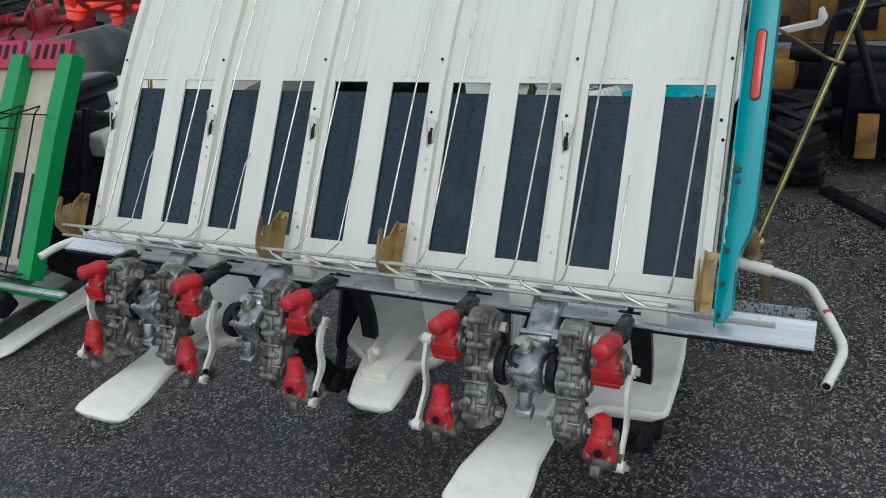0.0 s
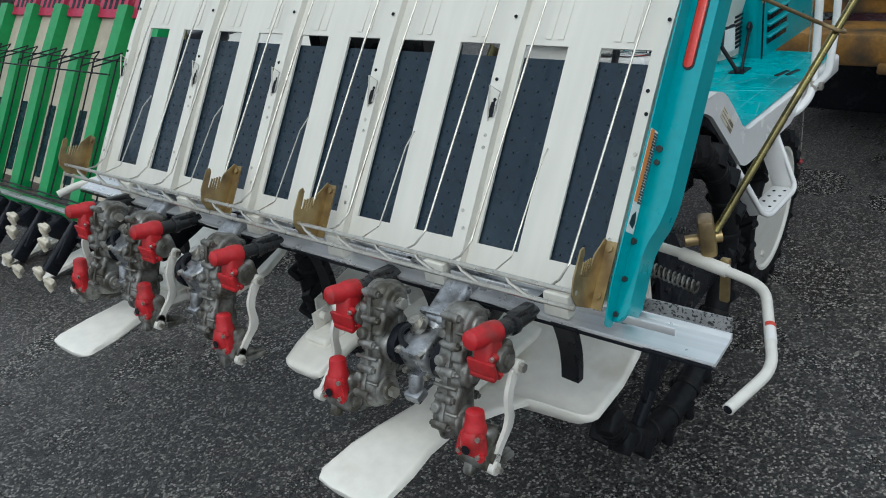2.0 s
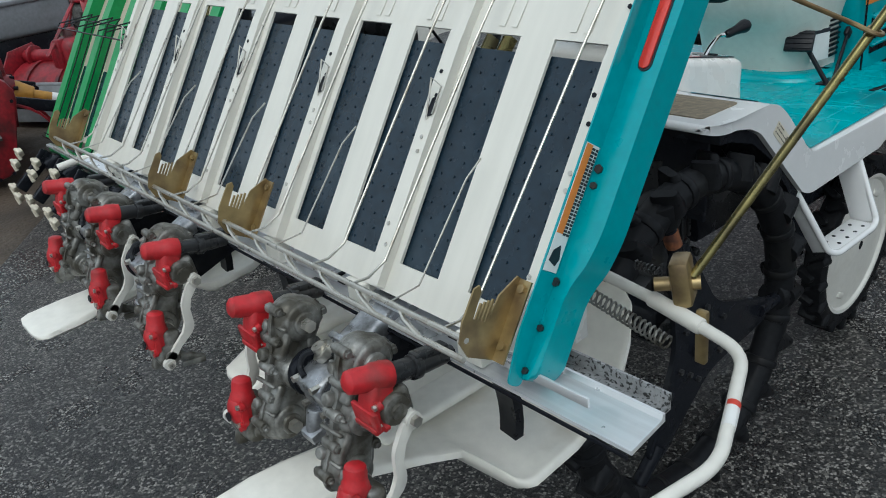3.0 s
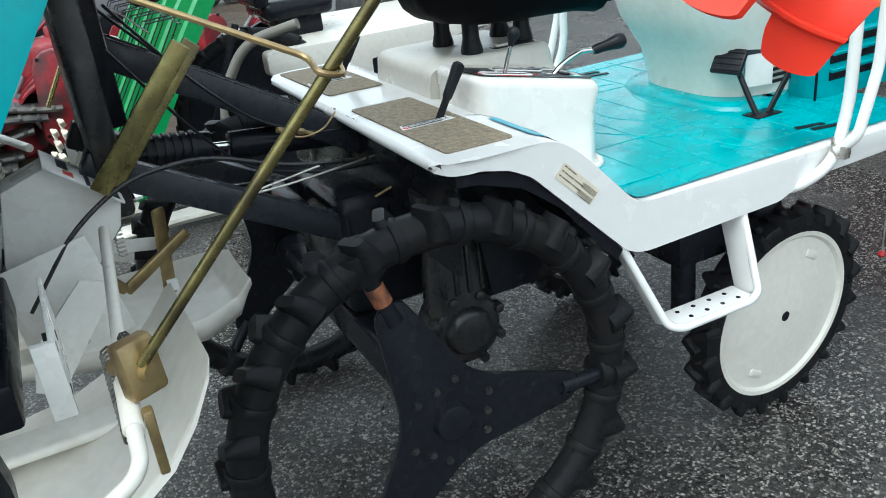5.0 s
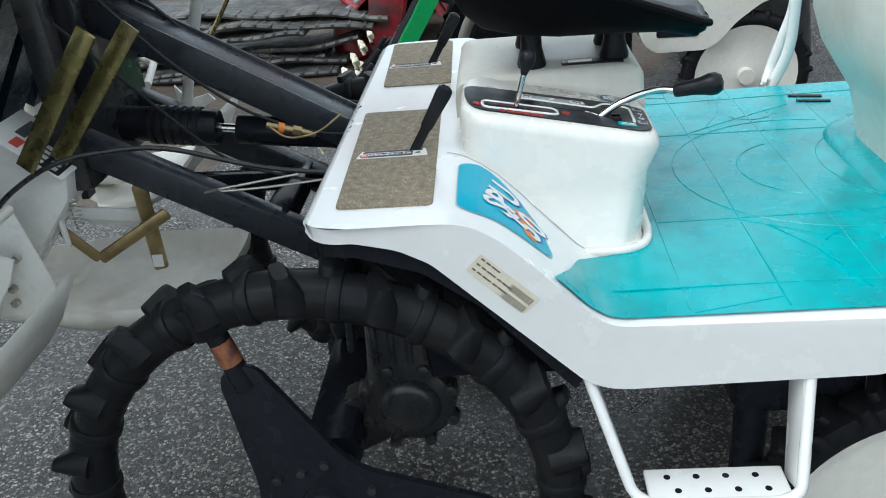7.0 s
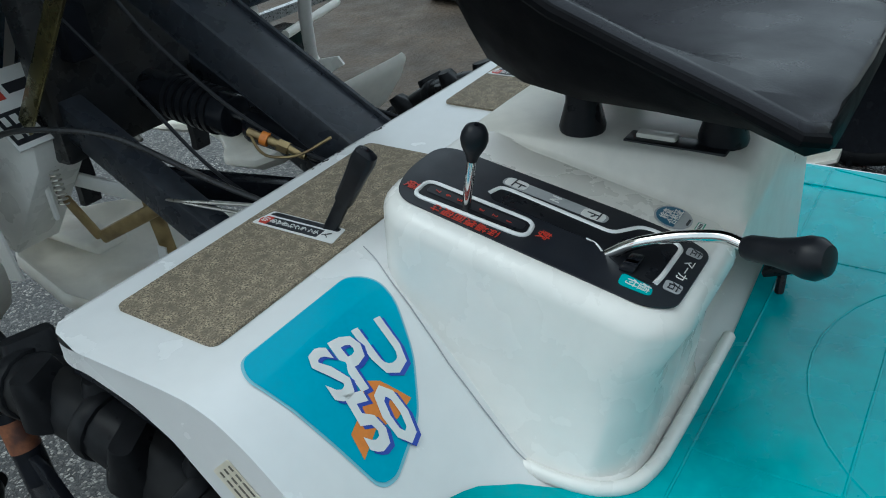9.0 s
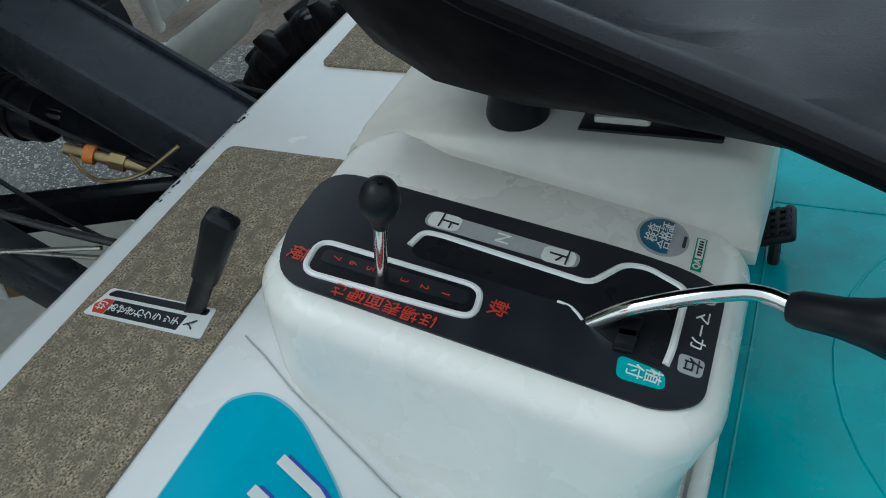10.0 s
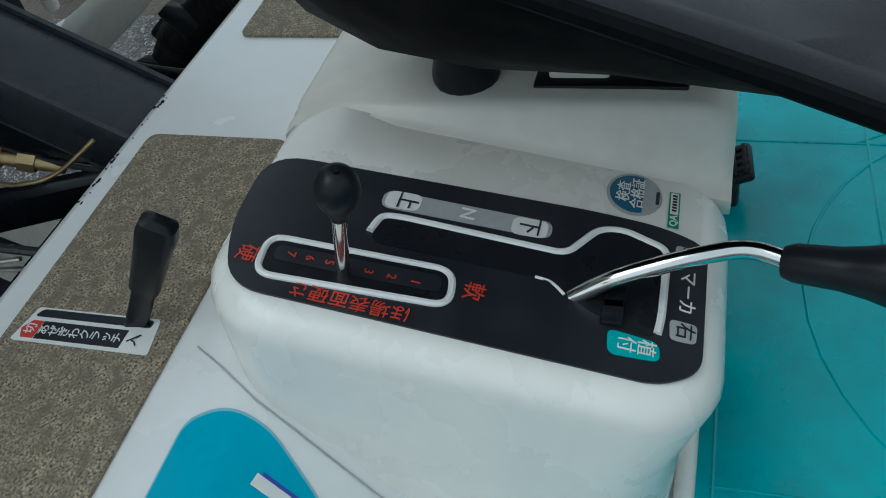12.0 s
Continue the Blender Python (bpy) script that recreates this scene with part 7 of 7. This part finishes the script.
    if shaft:
        drive = put("drive_shaft", joined(cyl((0.02, 0.26, 0.33), (0.05, 0.54, 0.22), 0.030, seg=14), cyl((0.0, 0.18, 0.365), (0.02, 0.27, 0.328), 0.062, 0.042, 18, 0.006), cyl((0.05, 0.53, 0.225), (0.062, 0.60, 0.20), 0.038, 0.054, 18, 0.006)), YELLOWP)
        put("shaft_label", cyl((0.031, 0.35, 0.295), (0.037, 0.40, 0.275), 0.0305, seg=14), DECAL_W, drive)
    rotor = put("rotor_shaft", cyl((-0.44, -0.02, 0.14), (0.44, -0.02, 0.14), 0.030, seg=12), FRAME)
    for k in range(9):
        c, d = math.cos(k * 1.3), math.sin(k * 1.3)
        bx = -0.36 + 0.09 * k
        put("tine", tube([(bx, -0.02, 0.14), (bx, -0.02 + 0.07 * c, 0.145 + 0.07 * d), (bx + 0.04, -0.02 + 0.115 * math.cos(k * 1.3 + 0.3), 0.145 + 0.115 * math.sin(k * 1.3 + 0.3))], 0.010, 6), FRAME, rotor)
    return t


tiller(-5.42, 0.46, -6, 1.25, "faded red rotary tiller with a yellow drive shaft")
tiller(-6.15, 1.35, 28, 1.15, "faded red rotary tiller with a grey rear flap", False)
tiller(-6.75, 2.45, -20, 1.2, "faded red rotary tiller with a grey rear flap", False)
tiller(-7.5, 3.7, 15, 1.25, "faded red rotary tiller with a yellow drive shaft")
tiller(-8.3, 5.4, 5, 1.3, "faded red rotary tiller with a grey rear flap", False)
tiller(-6.6, 0.10, 60, 1.1, "faded red rotary tiller half behind a heap of rubber tracks", False)
grey = thing("machine_hood", (-7.6, 0.9, 0.0), "scratched grey steel hood of an old machine with a red bar", "machine hood")
part("hood", joined(box((0.7, 1.9, 0.30), (-7.35, 0.75, 0.72), (0, 0, 8), bevel=0.05, seg=3), box((0.74, 1.94, 0.04), (-7.35, 0.75, 0.86), (0, 0, 8), bevel=0.012)), GREYP, grey)
part("skid", joined(box((0.08, 1.7, 0.58), (-7.10, 0.75, 0.29), (0, 0, 8), bevel=0.02), box((0.08, 1.7, 0.58), (-7.60, 0.75, 0.29), (0, 0, 8), bevel=0.02)), FRAME, grey)
part("red_bar", joined(box((0.10, 2.3, 0.10), (-7.50, 0.80, 0.93), (0, 0, 8), bevel=0.02), *[cyl((-7.50 - 0.14 * d, 0.80 + d, 0.98), (-7.50 - 0.14 * d, 0.80 + d, 1.06), 0.05, seg=12, bevel=0.01) for d in (-0.8, -0.2, 0.4, 1.0)]), REDP, grey)
bell = thing("ridger", (-5.05, 0.12, 0.0), "red cone-shaped ridger on a bent steel arm", "ridger")
part("cone", lathe([(0.0, 0.0), (0.13, 0.0), (0.15, 0.03), (0.13, 0.16), (0.08, 0.30), (0.03, 0.34), (0.0, 0.34)], pose(-5.05, 0.12, 0.02, 10, 8, 0), 24), REDP, bell)
part("arm", tube([(-5.03, 0.16, 0.34), (-5.3, -0.1, 0.50), (-5.5, -0.35, 0.56), (-5.7, -0.6, 0.58)], [0.025, 0.03, 0.045, 0.05], 10), REDP, bell)
part("arm", tube([(-5.03, 0.10, 0.30), (-4.9, 0.42, 0.20)], 0.02, 8), REDP, bell)

# yellow loader behind the machine: low chassis beam, panels, black frame, tyres
DARKY = surface("muddy_ochre_paint", (0.27, 0.135, 0.028), (0.06, 0.045, 0.03), (0.42, 0.66), 6.0, 0.5, 0.2, fine=70, vary=0.2, bump=0.3)
ld = thing("wheel_loader", (0.2, 3.6, 0.0), "muddy ochre yellow wheel loader with a black frame", "loader")
part("chassis_beam", joined(box((0.80, 0.30, 0.16), (-0.47, 3.44, 0.505), bevel=0.02), box((0.10, 0.06, 0.05), (-0.30, 3.285, 0.425), bevel=0.01)), DARKY, ld, "muddy ochre chassis beam")
panel = part("side_panel", joined(box((1.9, 0.05, 0.75), (0.10, 3.66, 0.98), bevel=0.015), box((0.04, 0.06, 0.70), (-0.02, 3.62, 0.98), bevel=0.012), box((0.04, 0.06, 0.70), (0.42, 3.62, 0.98), bevel=0.012), box((1.9, 0.08, 0.05), (0.10, 3.62, 1.10), bevel=0.012)), DARKY, ld, "muddy ochre steel side panel")
for x, z, w, h in ((-0.19, 0.705, 0.11, 0.10), (-0.42, 0.72, 0.13, 0.08), (0.20, 0.78, 0.20, 0.22)):
    part("panel_opening", box((w, 0.012, h), (x, 3.628, z), bevel=0.004), BLACK, panel)
for k in range(7):
    part("bolt", cyl((-0.60 + 0.17 * k, 3.64, 0.88), (-0.60 + 0.17 * k, 3.62, 0.88), 0.010, seg=6), FRAME, panel)
part("hood", joined(box((1.7, 0.9, 0.55), (0.15, 4.25, 1.20), bevel=0.06), box((0.8, 0.7, 0.8), (0.3, 4.3, 1.75), bevel=0.05)), DARKY, ld)
# the large rear block is a dark backing for the shade under the beam
part("under_frame", joined(box((1.7, 0.9, 0.42), (0.05, 4.05, 0.30), bevel=0.03), box((0.75, 0.40, 0.50), (0.55, 3.42, 0.34), bevel=0.04), box((0.30, 0.10, 0.18), (0.34, 3.20, 0.46), bevel=0.02), cyl((-0.10, 3.36, 0.62), (0.40, 3.32, 0.60), 0.05, seg=16), cyl((0.10, 3.30, 0.30), (0.80, 3.26, 0.30), 0.04, seg=14)), FRAME, ld, "black oily under-frame with a dark backing for shade")
part("foot_plate", joined(box((0.10, 0.02, 0.24), (0.30, 3.16, 0.23), bevel=0.008), box((0.05, 0.02, 0.20), (0.42, 3.16, 0.22), bevel=0.008)), DARKY, ld)
part("guard_bar", tube([(0.070, 3.12, 0.36), (0.085, 3.12, 0.74), (0.115, 3.12, 0.85), (0.165, 3.12, 0.87), (0.200, 3.12, 0.80), (0.330, 3.12, 0.42)], 0.020, 12, 0.05), FRAME, ld, "bent black guard bar")
part("guard_bar", tube([(0.165, 3.14, 0.87), (0.60, 3.20, 0.93)], 0.014, 10), FRAME, ld)
part("mud_flap", prism([(q.x, q.y) for q in rounded([(-0.22, 0.785, 0), (0.035, 0.835, 0), (0.030, 0.890, 0), (0.052, 0.900, 0), (0.075, 0.850, 0), (0.050, 0.815, 0), (-0.22, 0.755, 0)], 0.008, 3, True)], 0.05, xz(3.10), 0.003), CREAM, ld, "pale plastic guard strip")
for x, y in ((-0.02, 3.085), (-0.02, 4.60), (0.95, 3.30), (0.95, 4.60)):
    r = 0.150
    bm = tube([(x, y + r * math.cos(a), 0.235 + r * math.sin(a)) for a in np.linspace(0, 2 * math.pi, 36, endpoint=False)], 0.085, 12, closed=True)
    bm.transform(Matrix.Translation((x, 0, 0)) @ Matrix.Diagonal((1.35, 1, 1, 1)) @ Matrix.Translation((-x, 0, 0)))
    w = part("wheel", bm, RUBBER, ld)
    copies("lug", lug(0.10, 0.020, 0.014, 0.020, 0.004), RUBBER, w, [Matrix.Translation((x + (0.05 if k % 2 else -0.05), y, 0.235)) @ Matrix.Rotation(2 * math.pi * k / 28, 4, "X") @ Matrix.Translation((0, 0.226, 0)) @ Matrix.Rotation(radians(25 if k % 2 else -25), 4, "Y") for k in range(28)])
    part("rim", cyl((x - 0.06, y, 0.235), (x + 0.06, y, 0.235), 0.11, seg=24, bevel=0.01), DARKY, w)
CANVAS = surface("olive_canvas_strap", (0.075, 0.078, 0.050), (0.03, 0.03, 0.025), (0.45, 0.7), 30.0, rough=0.75, vary=0.2, bump=0.3)
line = rounded([(0.075, 3.02, 0.42), (0.050, 3.02, 0.30), (0.048, 3.01, 0.20), (0.070, 3.00, 0.09), (0.110, 2.985, 0.014), (0.200, 3.02, 0.010), (0.300, 2.99, 0.010), (0.70, 2.96, 0.010)], 0.05, 4)
part("strap", loft([[p + Vector((-0.014, 0, 0.002)), p + Vector((0.014, -0.003, 0.002)), p + Vector((0.014, -0.003, -0.002)), p + Vector((-0.014, 0, -0.002))] for p in line]), CANVAS, ld, "olive canvas strap hanging to the ground")
part("strap", tube([(0.105, 2.985, 0.012), (0.150, 2.945, 0.012), (0.230, 2.935, 0.012), (0.300, 2.965, 0.012)], 0.008, 8, 0.03), CANVAS, ld)
drop_bar = thing("steel_bar", (0.3, 2.7, 0.0), "black steel bar lying on the wet asphalt", "steel bar")
part("bar", box((0.07, 0.75, 0.035), (0.365, 2.63, 0.018), (0, 0, 38), bevel=0.006), FRAME, drop_bar)

# red harvester and small cart farther back
rd = thing("harvester", (-2.2, 6.9, 0.0), "red and black harvester with small rubber wheels", "harvester")
part("body", joined(box((2.4, 1.6, 0.7), (-2.6, 7.6, 1.0), bevel=0.08), box((1.2, 1.0, 0.6), (-2.9, 7.6, 1.6), bevel=0.08)), REDP, rd)
part("chassis", box((2.5, 1.7, 0.3), (-2.6, 7.6, 0.5), bevel=0.04), FRAME, rd)
for x in (-1.75, -2.6, -3.4):
    w = part("wheel", tube([(x, 6.75 + 0.13 * math.cos(a), 0.20 + 0.13 * math.sin(a)) for a in np.linspace(0, 2 * math.pi, 28, endpoint=False)], 0.07, 10, closed=True), RUBBER, rd)
    part("hub", cyl((x - 0.05, 6.75, 0.20), (x + 0.05, 6.75, 0.20), 0.08, seg=16), GREYP, w)
rd.location = (-1.84, 5.16, 0.0)
# fence rail posts, heap of scrap and a dark stone bank behind it all
bank = bmesh.new()
for row in range(7):
    for k in range(64):
        y = -9 + 0.42 * k + (0.2 if row % 2 else 0) + random.uniform(-0.04, 0.04)
        s = (random.uniform(0.34, 0.46), random.uniform(0.34, 0.46), random.uniform(0.26, 0.33))
        merge(bank, box(s, (-11.6 - 0.10 * row + random.uniform(-0.06, 0.06), y, 0.15 + 0.29 * row), (random.uniform(-9, 9), random.uniform(-9, 9), random.uniform(-12, 12)), bevel=0.06, seg=1))
st = tagged(part("stone_bank", bank, STONE), "dark stacked stone bank behind the machines", "stone wall", kind="structure")
bank = bmesh.new()
for row in range(8):
    for k in range(60):
        x = -12 + 0.42 * k + (0.2 if row % 2 else 0)
        s = (random.uniform(0.34, 0.46), random.uniform(0.34, 0.46), random.uniform(0.26, 0.33))
        merge(bank, box(s, (x, 12.5 + 0.08 * row + random.uniform(-0.06, 0.06), 0.15 + 0.29 * row), (random.uniform(-9, 9), random.uniform(-9, 9), random.uniform(-12, 12)), bevel=0.06, seg=1))
tagged(part("stone_bank", bank, STONE), "dark stacked stone bank behind the machines", "stone wall", kind="structure")

# a dark covered machine, a crate stack and a ladder at the back of the yard
TARP = surface("dark_weathered_tarpaulin", (0.030, 0.031, 0.033), (0.075, 0.075, 0.075), (0.48, 0.75), 5.0, 0.45, 0.2, fine=60, vary=0.2, bump=0.6, bump_scale=12, bump_depth=0.02)
cover = thing("covered_machine", (-4.5, 2.6, 0.0), "machine under a dark weathered tarpaulin", "covered machine")
rings = []
for z, w, dp in ((0.0, 0.42, 0.36), (0.25, 0.41, 0.35), (0.62, 0.37, 0.32), (0.88, 0.31, 0.28), (0.95, 0.24, 0.20)):
    rings.append([(-4.50 + px * (1 + 0.05 * math.sin(9 * px + 4 * z)), 2.60 + py * (1 + 0.06 * math.sin(11 * px + 3 * z)), z + 0.03 * math.sin(6 * px)) for px, py in rrect(2 * w, 2 * dp, 0.16, 7)])
part("tarpaulin", loft(rings), TARP, cover, angle=70)
part("tie_rope", tube([(-4.88, 2.27, 0.50), (-4.5, 2.255, 0.55), (-4.12, 2.27, 0.50)], 0.010, 8), GREYP, cover)
crates = thing("crate_stack", (-9.65, 5.6, 0.0), "blue plastic crate on a stack of dark pallets", "crate")
for k in range(6):
    part("pallet", joined(box((1.0, 0.9, 0.03), (-9.65, 5.6, 0.14 + 0.15 * k), bevel=0.004), *[box((0.10, 0.9, 0.11), (-10.05 + 0.4 * j, 5.6, 0.07 + 0.15 * k), bevel=0.006) for j in range(3)]), STONE, crates)
part("crate", joined(box((0.80, 0.50, 0.13), (-9.65, 5.55, 0.972), bevel=0.02), box((0.86, 0.56, 0.03), (-9.65, 5.55, 1.03), bevel=0.01)), DECAL_N, crates, "blue plastic crate")
lad = thing("ladder", (-9.9, 6.4, 0.0), "pale aluminium ladder leaning on the stone bank", "ladder")
for dy in (0.0, 0.38):
    part("rail", beam((-9.6, 6.4 + dy, 0.0), (-11.35, 6.6 + dy, 1.62), 0.03, 0.07), ALU, lad)
for k in range(8):
    t = (k + 0.6) / 8.4
    p = Vector((-9.6, 6.4, 0.0)).lerp(Vector((-11.35, 6.6, 1.62)), t)
    part("rung", cyl(p, p + Vector((0, 0.38, 0)), 0.016, seg=10), ALU, lad)
